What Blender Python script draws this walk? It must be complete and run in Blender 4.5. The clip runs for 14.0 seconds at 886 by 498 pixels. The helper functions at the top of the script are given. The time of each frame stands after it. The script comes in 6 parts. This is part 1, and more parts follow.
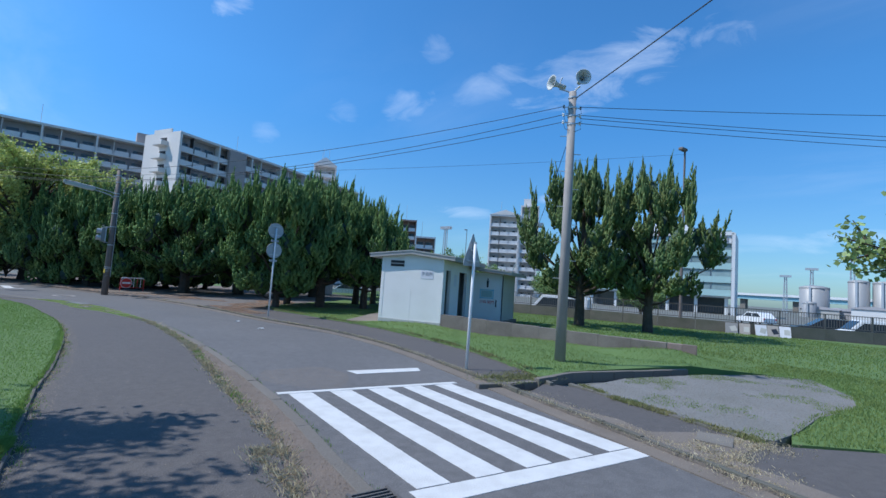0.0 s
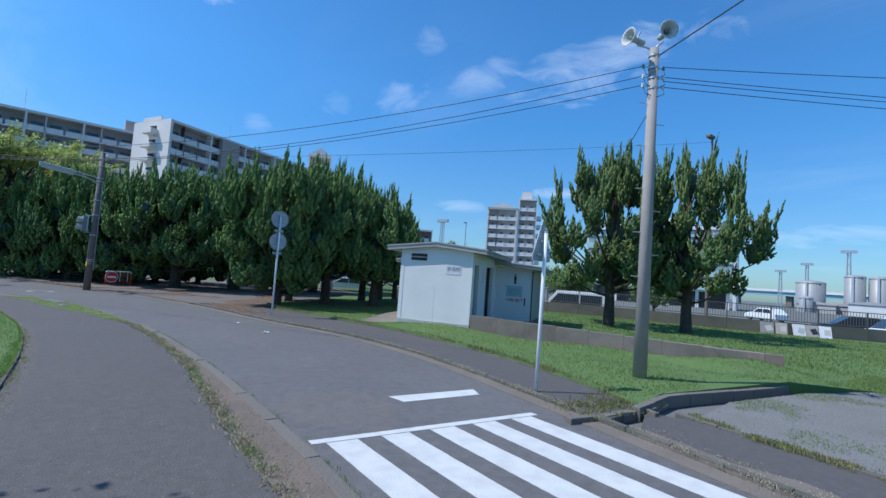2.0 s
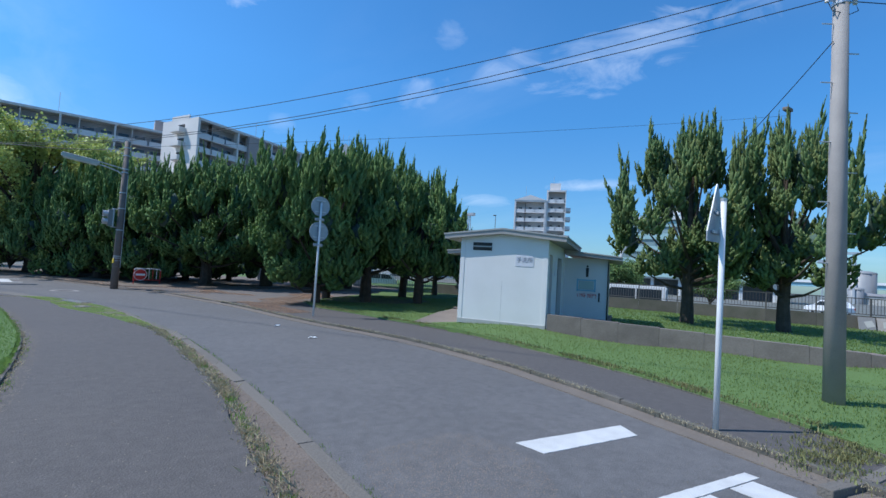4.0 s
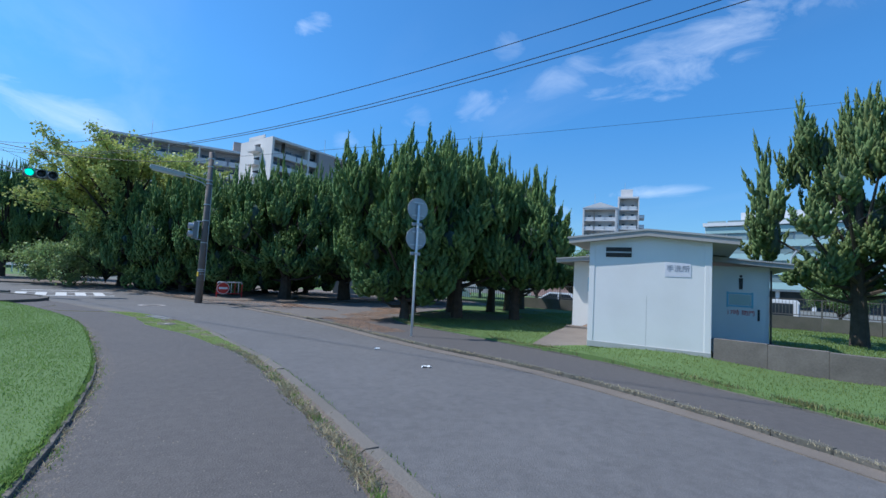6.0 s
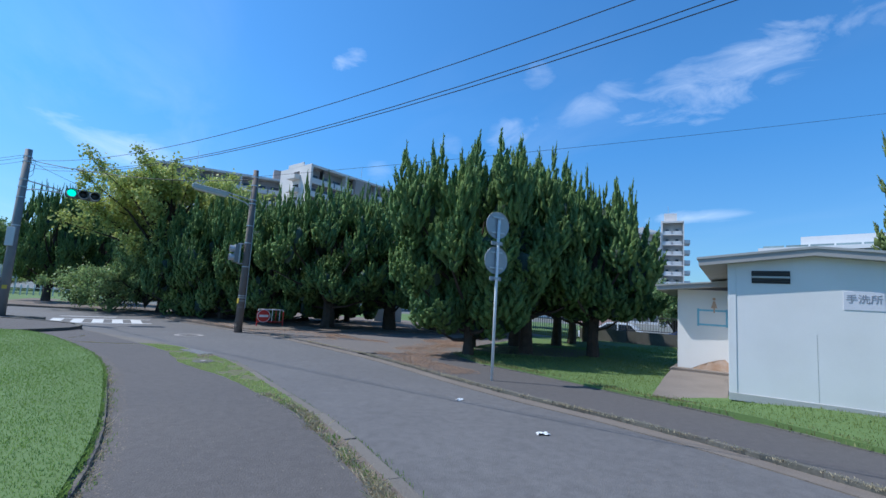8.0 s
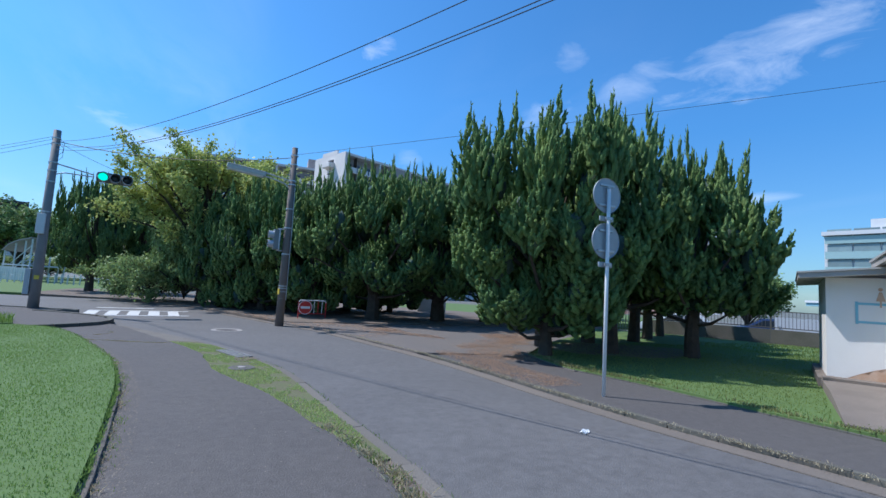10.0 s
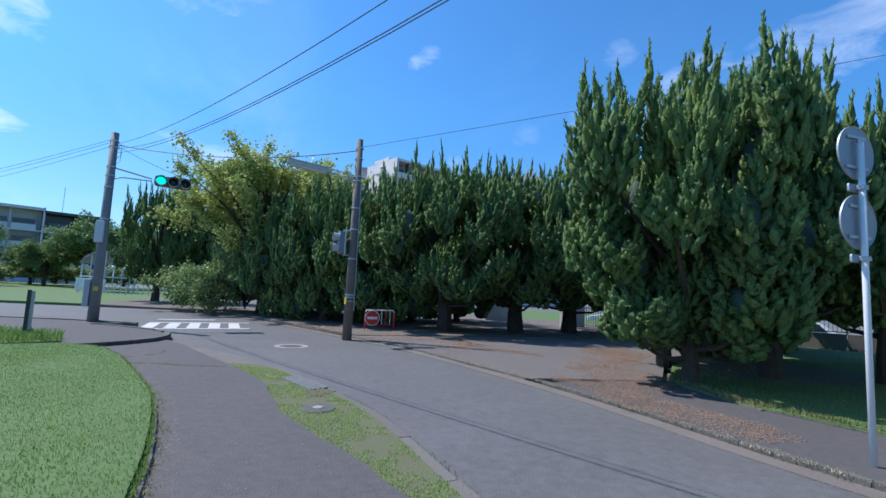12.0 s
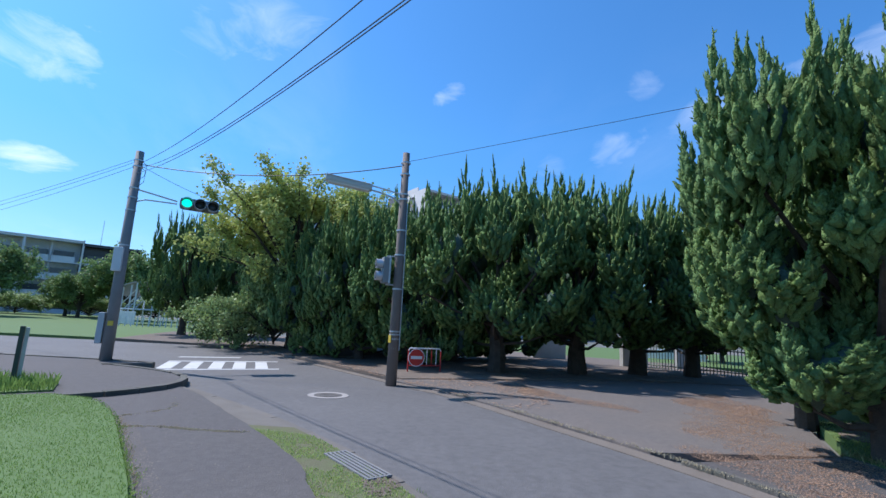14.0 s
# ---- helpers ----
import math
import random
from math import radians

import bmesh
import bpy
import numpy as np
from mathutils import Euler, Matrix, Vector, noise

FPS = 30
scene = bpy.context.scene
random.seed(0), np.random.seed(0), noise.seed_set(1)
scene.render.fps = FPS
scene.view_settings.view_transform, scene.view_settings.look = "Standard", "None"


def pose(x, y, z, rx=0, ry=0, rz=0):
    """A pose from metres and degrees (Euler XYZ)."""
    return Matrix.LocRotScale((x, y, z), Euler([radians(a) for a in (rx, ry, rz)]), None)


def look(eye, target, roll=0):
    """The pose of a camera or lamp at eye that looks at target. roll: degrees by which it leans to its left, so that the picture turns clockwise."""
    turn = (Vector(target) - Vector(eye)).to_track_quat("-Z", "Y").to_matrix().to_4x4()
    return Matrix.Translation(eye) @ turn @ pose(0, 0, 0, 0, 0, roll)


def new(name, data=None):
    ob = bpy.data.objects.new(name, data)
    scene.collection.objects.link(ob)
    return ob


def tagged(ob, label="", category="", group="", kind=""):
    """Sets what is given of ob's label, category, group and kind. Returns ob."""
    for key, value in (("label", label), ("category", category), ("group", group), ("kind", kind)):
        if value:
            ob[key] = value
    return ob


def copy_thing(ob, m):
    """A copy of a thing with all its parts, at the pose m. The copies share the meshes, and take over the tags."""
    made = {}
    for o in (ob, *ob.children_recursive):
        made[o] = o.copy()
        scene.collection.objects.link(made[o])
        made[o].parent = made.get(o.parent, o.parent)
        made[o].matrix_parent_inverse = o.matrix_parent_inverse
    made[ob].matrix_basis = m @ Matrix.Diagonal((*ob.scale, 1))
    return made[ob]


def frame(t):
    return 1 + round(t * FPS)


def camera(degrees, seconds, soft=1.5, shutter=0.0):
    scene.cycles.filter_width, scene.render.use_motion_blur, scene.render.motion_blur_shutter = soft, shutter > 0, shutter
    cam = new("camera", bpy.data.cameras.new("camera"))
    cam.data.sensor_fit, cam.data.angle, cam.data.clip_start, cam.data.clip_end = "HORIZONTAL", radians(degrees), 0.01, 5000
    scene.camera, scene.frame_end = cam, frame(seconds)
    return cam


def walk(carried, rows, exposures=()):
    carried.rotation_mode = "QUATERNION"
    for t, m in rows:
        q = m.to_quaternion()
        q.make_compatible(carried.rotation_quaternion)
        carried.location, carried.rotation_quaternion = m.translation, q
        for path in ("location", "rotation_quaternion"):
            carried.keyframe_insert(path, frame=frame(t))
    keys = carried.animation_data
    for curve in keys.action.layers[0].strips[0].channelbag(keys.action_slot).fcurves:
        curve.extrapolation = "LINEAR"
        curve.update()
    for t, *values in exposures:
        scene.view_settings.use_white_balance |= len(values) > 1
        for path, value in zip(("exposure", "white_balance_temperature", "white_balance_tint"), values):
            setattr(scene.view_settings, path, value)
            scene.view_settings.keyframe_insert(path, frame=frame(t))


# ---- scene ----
cam = camera(88.5, 14.0)
PATH = [
    (0, (0.168, -0.062, 1.574), (1.332, 1.558, 1.729), 4.0),
    (0.5, (0.139, 0.482, 1.604), (1.291, 2.111, 1.742), 4.0),
    (1, (0.262, 1.062, 1.615), (1.423, 2.683, 1.771), 4.1),
    (1.5, (0.233, 1.604, 1.62), (1.402, 3.221, 1.756), 4.0),
    (2, (0.412, 2.211, 1.597), (1.602, 3.813, 1.725), 4.2),
    (4.5, (0.701, 5.261, 1.437), (1.755, 6.958, 1.533), 3.4),
    (5, (0.691, 5.88, 1.414), (1.669, 7.622, 1.52), 3.5),
    (5.5, (0.613, 6.533, 1.401), (1.54, 8.302, 1.514), 3.2),
    (6, (0.583, 7.151, 1.392), (1.462, 8.943, 1.527), 3.2),
    (6.5, (0.624, 7.741, 1.389), (1.454, 9.554, 1.546), 3.3),
    (7, (0.517, 8.345, 1.4), (1.319, 10.168, 1.589), 3.3),
    (7.5, (0.544, 8.943, 1.403), (1.31, 10.776, 1.632), 3.5),
    (8, (0.421, 9.461, 1.41), (1.163, 11.302, 1.652), 3.6),
    (10.5, (0.144, 12.45, 1.442), (0.713, 14.36, 1.615), 3.2),
    (11, (-0.005, 13.116, 1.429), (0.509, 15.041, 1.609), 2.9),
    (11.5, (-0.045, 13.679, 1.395), (0.422, 15.614, 1.588), 2.9),
    (12, (-0.217, 14.291, 1.443), (0.193, 16.239, 1.638), 2.8),
    (12.5, (-0.312, 14.855, 1.449), (0.044, 16.812, 1.657), 2.7),
    (13, (-0.46, 15.443, 1.47), (-0.121, 17.398, 1.72), 2.8),
    (13.5, (-0.582, 15.999, 1.512), (-0.279, 17.952, 1.816), 2.9),
    (14, (-0.721, 16.551, 1.516), (-0.43, 18.502, 1.843), 3.0),
]
walk(cam, [(t, look(eye, target, roll)) for t, eye, target, roll in PATH], [(0, 0.32, 6100, 10), (6, 0.38, 6100, 10), (10, 0.46, 6150, 12), (14, 0.56, 6250, 15)])

# ---- sky, sun, exposure ----
SUN_DIR = Vector((-0.88 * 0.58, 0.475 * 0.58, 0.815)).normalized()
world = bpy.data.worlds.new("sky")
scene.world = world
world.use_nodes = True
wn = world.node_tree
wn.nodes.clear()


def wnode(kind, **kw):
    n = wn.nodes.new(kind)
    for k, v in kw.items():
        n.inputs[k].default_value = v
    return n


def wmath(op, a, b=None, clamp=False):
    n = wn.nodes.new("ShaderNodeMath")
    n.operation, n.use_clamp = op, clamp
    for i, s in enumerate((a, b)):
        if s is None:
            continue
        if isinstance(s, (int, float)):
            n.inputs[i].default_value = s
        else:
            wn.links.new(s, n.inputs[i])
    return n.outputs[0]


sky = wn.nodes.new("ShaderNodeTexSky")
sky.sky_type, sky.sun_disc = "NISHITA", False
sky.sun_elevation, sky.sun_rotation = math.asin(SUN_DIR.z), math.atan2(SUN_DIR.x, SUN_DIR.y)
sky.air_density, sky.dust_density, sky.ozone_density = 1.0, 0.7, 3.0
coord = wn.nodes.new("ShaderNodeTexCoord")
sep = wn.nodes.new("ShaderNodeSeparateXYZ")
wn.links.new(coord.outputs["Generated"], sep.inputs[0])
zc = wmath("MAXIMUM", sep.outputs["Z"], 0.03)
comb = wn.nodes.new("ShaderNodeCombineXYZ")
wn.links.new(wmath("DIVIDE", sep.outputs["X"], wmath("ADD", zc, 0.12)), comb.inputs[0])
wn.links.new(wmath("DIVIDE", sep.outputs["Y"], wmath("ADD", zc, 0.12)), comb.inputs[1])
stretch = wn.nodes.new("ShaderNodeMapping")
stretch.inputs["Rotation"].default_value = (0, 0, radians(35))
stretch.inputs["Scale"].default_value = (1.0, 0.42, 1)
wn.links.new(comb.outputs[0], stretch.inputs["Vector"])
big = wnode("ShaderNodeTexNoise", Scale=0.9, Detail=2.0, Roughness=0.5)
fine = wnode("ShaderNodeTexNoise", Scale=2.6, Detail=7.0, Roughness=0.62, Distortion=0.6)
wn.links.new(stretch.outputs[0], big.inputs["Vector"])
wn.links.new(stretch.outputs[0], fine.inputs["Vector"])
veil = wmath("MULTIPLY", wmath("SUBTRACT", big.outputs[0], 0.5), 2.4, True)
wisps = wmath("MULTIPLY", wmath("SUBTRACT", fine.outputs[0], 0.42), 2.6, True)
cover = wmath("MULTIPLY", wmath("MULTIPLY", veil, wisps), 0.25, True)
puffs = wnode("ShaderNodeTexNoise", Scale=9.0, Detail=8.0, Roughness=0.62, Distortion=0.9)
flat = wn.nodes.new("ShaderNodeMapping")
flat.inputs["Rotation"].default_value = (radians(8), radians(-14), 0)
flat.inputs["Scale"].default_value = (0.8, 0.8, 2.0)
wn.links.new(coord.outputs["Generated"], flat.inputs["Vector"])
wn.links.new(flat.outputs[0], puffs.inputs["Vector"])


def wdot(v):
    n = wn.nodes.new("ShaderNodeVectorMath")
    n.operation = "DOT_PRODUCT"
    wn.links.new(coord.outputs["Generated"], n.inputs[0])
    n.inputs[1].default_value = v
    return n.outputs["Value"]


def cloud(azimuth, elevation, long, wide, tilt, amount):
    """A faint drift of high cloud round one direction of the sky (degrees; azimuth from y towards x)."""
    az, el, ti = radians(azimuth), radians(elevation), radians(tilt)
    c = Vector((math.sin(az) * math.cos(el), math.cos(az) * math.cos(el), math.sin(el)))
    e = Vector((math.cos(az), -math.sin(az), 0))
    n = e.cross(c) * -1
    u, v = e * math.cos(ti) - n * math.sin(ti), e * math.sin(ti) + n * math.cos(ti)
    du, dv = wdot(u / math.sin(radians(long))), wdot(v / math.sin(radians(wide)))
    fall = wmath("SUBTRACT", wmath("SUBTRACT", 1.0, wmath("MULTIPLY", du, du)), wmath("MULTIPLY", dv, dv), True)
    fall = wmath("MULTIPLY", fall, wmath("GREATER_THAN", wdot(c), 0.0))
    body = wmath("MULTIPLY", wmath("SUBTRACT", wmath("ADD", puffs.outputs[0], wmath("MULTIPLY", fall, 0.42)), 0.74), 1.8, True)
    return wmath("MULTIPLY", body, amount)


CLOUDS = ((8.6, 28.2, 3.6, 1.7, 15, 0.5), (29.4, 21.8, 4.5, 3.5, 20, 0.3), (56, 25.7, 15, 5, 14, 0.42), (40, 24.5, 6, 3, 20, 0.28), (33, 27.5, 3, 3, 60, 0.25), (13, 16, 2.5, 2, 0, 0.3), (-34.8, 13.3, 5, 2, 5, 0.9),
          (-36, 23.2, 9, 4, 10, 0.6), (-15, 14, 8, 3, -10, 0.4), (-17, 32, 10, 5, 20, 0.35), (51.7, 11.4, 7, 1.1, 2, 0.45), (75, 6.6, 18, 1.6, 3, 0.35), (38, 9.3, 6, 1.3, 0, 0.4), (21.7, 20, 3, 2.5, 0, 0.2))
for spec in CLOUDS:
    cover = wmath("ADD", cover, cloud(*spec), True)
mixer = wn.nodes.new("ShaderNodeMix")
mixer.data_type = "RGBA"
wn.links.new(cover, mixer.inputs[0])
tint = wn.nodes.new("ShaderNodeMix")
tint.data_type, tint.blend_type = "RGBA", "MULTIPLY"
wn.links.new(wmath("ADD", wmath("MULTIPLY", zc, 1.4), 0.55, True), tint.inputs[0])
tint.inputs[7].default_value = (0.40, 0.86, 1.16, 1)
wn.links.new(sky.outputs[0], tint.inputs[6])
dim = wn.nodes.new("ShaderNodeVectorMath")
dim.operation = "SCALE"
wn.links.new(tint.outputs[2], dim.inputs[0])
wn.links.new(wmath("ADD", wmath("MULTIPLY", wmath("MULTIPLY", zc, 2.6, True), 0.3), 0.7), dim.inputs["Scale"])
wn.links.new(dim.outputs[0], mixer.inputs[6])
mixer.inputs[7].default_value = (7.5, 8.0, 8.6, 1)
back = wnode("ShaderNodeBackground", Strength=0.128)
wn.links.new(mixer.outputs[2], back.inputs[0])
wout = wn.nodes.new("ShaderNodeOutputWorld")
wn.links.new(back.outputs[0], wout.inputs[0])

sun = new("sun", bpy.data.lights.new("sun", "SUN"))
sun.data.energy, sun.data.angle, sun.data.color = 3.6, radians(0.55), (1.0, 0.965, 0.92)
sun.matrix_world = look(SUN_DIR * 60, (0, 0, 0))

# ---- materials ----


def material(name, color, rough=0.8, metal=0.0, var=0.25, scale=3.0, fine_scale=60.0, bump=0.0, other=None, spread=0.5, island=0.0, piece=0.0, glossy=0.5, mottle=0.0):
    """A procedural surface: base colour, blotches at one scale, grain at another, fine relief."""
    m = bpy.data.materials.new(name)
    m.use_nodes = True
    t = m.node_tree
    b = t.nodes["Principled BSDF"]
    b.inputs["Roughness"].default_value, b.inputs["Metallic"].default_value = rough, metal
    b.inputs["Specular IOR Level"].default_value = glossy
    g = t.nodes.new("ShaderNodeNewGeometry")

    def noise_at(s, detail=4.0):
        n = t.nodes.new("ShaderNodeTexNoise")
        n.inputs["Scale"].default_value, n.inputs["Detail"].default_value = s, detail
        t.links.new(g.outputs["Position"], n.inputs["Vector"])
        return n.outputs[0]

    def calc(op, a, c, clamp=False):
        n = t.nodes.new("ShaderNodeMath")
        n.operation, n.use_clamp = op, clamp
        for i, s in enumerate((a, c)):
            if isinstance(s, (int, float)):
                n.inputs[i].default_value = s
            else:
                t.links.new(s, n.inputs[i])
        return n.outputs[0]

    blot, grain = noise_at(scale), noise_at(fine_scale, 2.0)
    mix = t.nodes.new("ShaderNodeMix")
    mix.data_type = "RGBA"
    mix.inputs[6].default_value = (*color, 1)
    mix.inputs[7].default_value = (*(other or [c * (1 - var) for c in color]), 1)
    t.links.new(calc("MULTIPLY", calc("SUBTRACT", blot, 0.5 - 0.25 * spread), 2.0 / max(spread, 0.05) * 0.5, True), mix.inputs[0])
    value = calc("ADD", calc("MULTIPLY", grain, var * 1.2), 1 - var * 0.6)
    if mottle:
        value = calc("MULTIPLY", value, calc("ADD", calc("MULTIPLY", noise_at(9.0, 6.0), 2 * mottle), 1 - mottle))
        chips = calc("MULTIPLY", calc("SUBTRACT", noise_at(130.0, 1.0), 0.63), 9.0, True)
        value = calc("ADD", value, calc("MULTIPLY", chips, mottle * 2.2))
    if island:
        value = calc("MULTIPLY", value, calc("ADD", calc("MULTIPLY", g.outputs["Random Per Island"], island), 1 - island / 2))
    if piece:
        oi = t.nodes.new("ShaderNodeObjectInfo")
        value = calc("MULTIPLY", value, calc("ADD", calc("MULTIPLY", oi.outputs["Random"], piece), 1 - piece / 2))
    sc = t.nodes.new("ShaderNodeVectorMath")
    sc.operation = "SCALE"
    t.links.new(mix.outputs[2], sc.inputs[0])
    t.links.new(value, sc.inputs["Scale"])
    t.links.new(sc.outputs[0], b.inputs["Base Color"])
    if bump:
        bp = t.nodes.new("ShaderNodeBump")
        bp.inputs["Strength"].default_value, bp.inputs["Distance"].default_value = bump, 0.02
        t.links.new(grain, bp.inputs["Height"])
        t.links.new(bp.outputs[0], b.inputs["Normal"])
    return m


def leafy(name, color, other, island=0.7, scale=0.8, rough=0.55, through_light=0.3):
    m = material(name, color, rough, other=other, var=0.3, scale=scale, fine_scale=25, island=island, spread=0.6, glossy=0.3)
    t = m.node_tree
    b = t.nodes["Principled BSDF"]
    tr = t.nodes.new("ShaderNodeBsdfTranslucent")
    ms = t.nodes.new("ShaderNodeMixShader")
    ms.inputs[0].default_value = through_light
    t.links.new(b.inputs["Base Color"].links[0].from_socket, tr.inputs[0])
    t.links.new(b.outputs[0], ms.inputs[1])
    t.links.new(tr.outputs[0], ms.inputs[2])
    t.links.new(ms.outputs[0], t.nodes["Material Output"].inputs[0])
    return m


ASPHALT = material("asphalt_road", (0.124, 0.119, 0.118), 0.75, var=0.75, scale=0.45, fine_scale=65, bump=0.4, other=(0.09, 0.086, 0.086), spread=0.9, mottle=0.35)
ASPHALT_PATH = material("asphalt_path", (0.092, 0.083, 0.079), 0.85, var=0.6, scale=0.55, fine_scale=70, bump=0.4, other=(0.076, 0.07, 0.07), spread=0.9, mottle=0.3)
CONCRETE = material("concrete", (0.175, 0.158, 0.138), 0.9, var=0.4, scale=1.6, fine_scale=45, bump=0.5, other=(0.115, 0.1, 0.085), piece=0.2)
WALL_STONE = material("stained_wall", (0.19, 0.165, 0.145), 0.9, var=0.35, scale=2.2, fine_scale=30, bump=0.2, other=(0.105, 0.09, 0.078), piece=0.2)
KERB_GREY = material("kerb_grey", (0.15, 0.134, 0.116), 0.9, var=0.35, scale=1.8, fine_scale=50, bump=0.5, other=(0.15, 0.135, 0.12), piece=0.15)
GUTTER_DIRT = material("gutter_dirt", (0.18, 0.152, 0.128), 0.95, var=0.4, scale=1.6, fine_scale=60, bump=0.6, other=(0.135, 0.113, 0.095))
WALL_RED = material("reddish_stone", (0.23, 0.175, 0.155), 0.9, var=0.35, scale=3, fine_scale=40, bump=0.4, other=(0.15, 0.125, 0.11), piece=0.35)
PATH_CONCRETE = material("brown_concrete", (0.2, 0.168, 0.143), 0.9, var=0.3, scale=1.5, fine_scale=60, bump=0.4, other=(0.145, 0.12, 0.1))
CONCRETE_DARK = material("mossy_concrete", (0.125, 0.115, 0.1), 0.9, var=0.4, scale=1.6, fine_scale=30, bump=0.4, other=(0.075, 0.08, 0.06), piece=0.3)
POLE_CONCRETE = material("pole_concrete", (0.33, 0.30, 0.28), 0.8, var=0.15, scale=3, fine_scale=60, bump=0.15, other=(0.26, 0.24, 0.23))
POLE_BROWN = material("pole_brown", (0.17, 0.14, 0.125), 0.8, var=0.15, scale=4, fine_scale=60, bump=0.1)
POLE_GREY = material("pole_grey", (0.215, 0.215, 0.22), 0.75, var=0.15, scale=4, fine_scale=60, bump=0.1)
DIRT = material("dirt", (0.165, 0.132, 0.108), 0.95, var=0.4, scale=2.2, fine_scale=50, bump=0.6, other=(0.112, 0.094, 0.08))
NEEDLES = material("needle_litter", (0.43, 0.275, 0.18), 0.95, var=0.45, scale=2.5, fine_scale=70, bump=0.4, other=(0.3, 0.2, 0.145), island=0.25)
DRIVE = material("driveway_asphalt", (0.128, 0.115, 0.108), 0.9, var=0.35, scale=0.7, fine_scale=70, bump=0.5, other=(0.17, 0.14, 0.12), spread=0.8, mottle=0.3)
GRAVEL = material("gravel", (0.19, 0.188, 0.185), 0.9, var=0.6, scale=0.9, fine_scale=45, bump=0.9, other=(0.13, 0.13, 0.115), spread=0.9)
SOIL_GRASS = material("turf", (0.095, 0.16, 0.045), 0.9, var=0.35, scale=1.2, fine_scale=40, bump=0.2, other=(0.085, 0.14, 0.04))
FAR_GROUND = material("far_ground", (0.15, 0.15, 0.145), 0.9, var=0.3, scale=0.08, fine_scale=6, other=(0.09, 0.11, 0.07))
VERGE_GREEN = material("weedy_earth", (0.12, 0.135, 0.06), 0.95, var=0.4, scale=3.5, fine_scale=60, bump=0.7, other=(0.13, 0.112, 0.075))
BLADE = leafy("grass_blades", (0.19, 0.3, 0.08), (0.165, 0.27, 0.07), island=0.06, scale=0.7, rough=0.97, through_light=0.5)
BLADE_LAWN = leafy("lawn_blades", (0.2, 0.285, 0.085), (0.265, 0.295, 0.105), island=0.1, scale=0.35, rough=0.97, through_light=0.5)
STRAW = leafy("dead_straw", (0.46, 0.4, 0.27), (0.34, 0.28, 0.18), island=0.6, scale=2.0, rough=0.95)
BLADE_PALE = leafy("pale_weeds", (0.40, 0.5, 0.18), (0.33, 0.41, 0.15), island=0.25, scale=2.5, rough=0.95, through_light=0.45)
BLADE_DRY = leafy("dry_grass", (0.26, 0.24, 0.11), (0.16, 0.22, 0.07), island=0.8, scale=1.5)
JUNIPER = leafy("juniper_scales", (0.155, 0.275, 0.105), (0.275, 0.37, 0.095), island=0.4, scale=1.1, rough=0.8)
JUNIPER_OLIVE = leafy("juniper_olive", (0.13, 0.21, 0.08), (0.25, 0.27, 0.09), island=0.5, scale=1.3, rough=0.8)
jt = JUNIPER.node_tree
jn = jt.nodes.new("ShaderNodeTexNoise")
jn.inputs["Scale"].default_value, jn.inputs["Detail"].default_value = 28, 3
jg = jt.nodes.new("ShaderNodeNewGeometry")
jt.links.new(jg.outputs["Position"], jn.inputs["Vector"])
jb = jt.nodes.new("ShaderNodeBump")
jb.inputs["Strength"].default_value, jb.inputs["Distance"].default_value = 1.0, 0.06
jt.links.new(jn.outputs[0], jb.inputs["Height"])
jt.links.new(jb.outputs[0], jt.nodes["Principled BSDF"].inputs["Normal"])
# shade and haze inside the crowns are put into this dark bluish green
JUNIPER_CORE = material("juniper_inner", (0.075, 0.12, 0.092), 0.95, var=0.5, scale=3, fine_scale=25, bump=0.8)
GINKGO = leafy("ginkgo_leaves", (0.46, 0.5, 0.15), (0.32, 0.4, 0.12), island=0.5)
BROADLEAF = leafy("broad_leaves", (0.2, 0.29, 0.105), (0.15, 0.24, 0.08), island=0.7)
SHRUB = leafy("shrub_leaves", (0.29, 0.38, 0.15), (0.2, 0.3, 0.1), island=0.7)
BARK = material("bark", (0.085, 0.065, 0.05), 0.95, var=0.5, scale=6, fine_scale=40, bump=0.9)
WHITE_WALL = material("painted_render", (0.72, 0.705, 0.685), 0.75, var=0.08, scale=1.3, fine_scale=90, bump=0.12, other=(0.65, 0.635, 0.61))
# grey for stained render and for toilet walls with shade put into the colour
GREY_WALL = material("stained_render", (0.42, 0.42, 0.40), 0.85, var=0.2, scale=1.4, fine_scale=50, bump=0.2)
FASCIA = material("fascia", (0.36, 0.34, 0.325), 0.7, var=0.15, scale=2.5, fine_scale=60)
ROOF_TOP = material("roof_sheet", (0.36, 0.36, 0.35), 0.7, var=0.2, scale=2, fine_scale=40)
DARK = material("dark_interior", (0.03, 0.032, 0.036), 0.8, var=0.2)
LOUVRE = material("louvre", (0.06, 0.065, 0.07), 0.5, var=0.2)
PAINT_WHITE = material("road_paint", (0.57, 0.57, 0.565), 0.7, var=0.14, scale=5, fine_scale=55, bump=0.3, other=(0.45, 0.445, 0.435))
GALV = material("galvanised_steel", (0.50, 0.52, 0.54), 0.45, 0.6, var=0.12, scale=6, fine_scale=60)
STEEL_WHITE = material("white_pole_paint", (0.72, 0.73, 0.74), 0.45, var=0.08, scale=6, fine_scale=40)
SIGN_BACK = material("sign_back", (0.36, 0.385, 0.41), 0.5, 0.5, var=0.12, scale=6, fine_scale=30)
SPEAKER = material("speaker_grey", (0.46, 0.48, 0.48), 0.55, var=0.1, scale=8, fine_scale=60)
SPEAKER_IN = material("speaker_inside", (0.2, 0.215, 0.215), 0.6, var=0.1)
CABLE = material("cable", (0.03, 0.032, 0.036), 0.6, var=0.1)
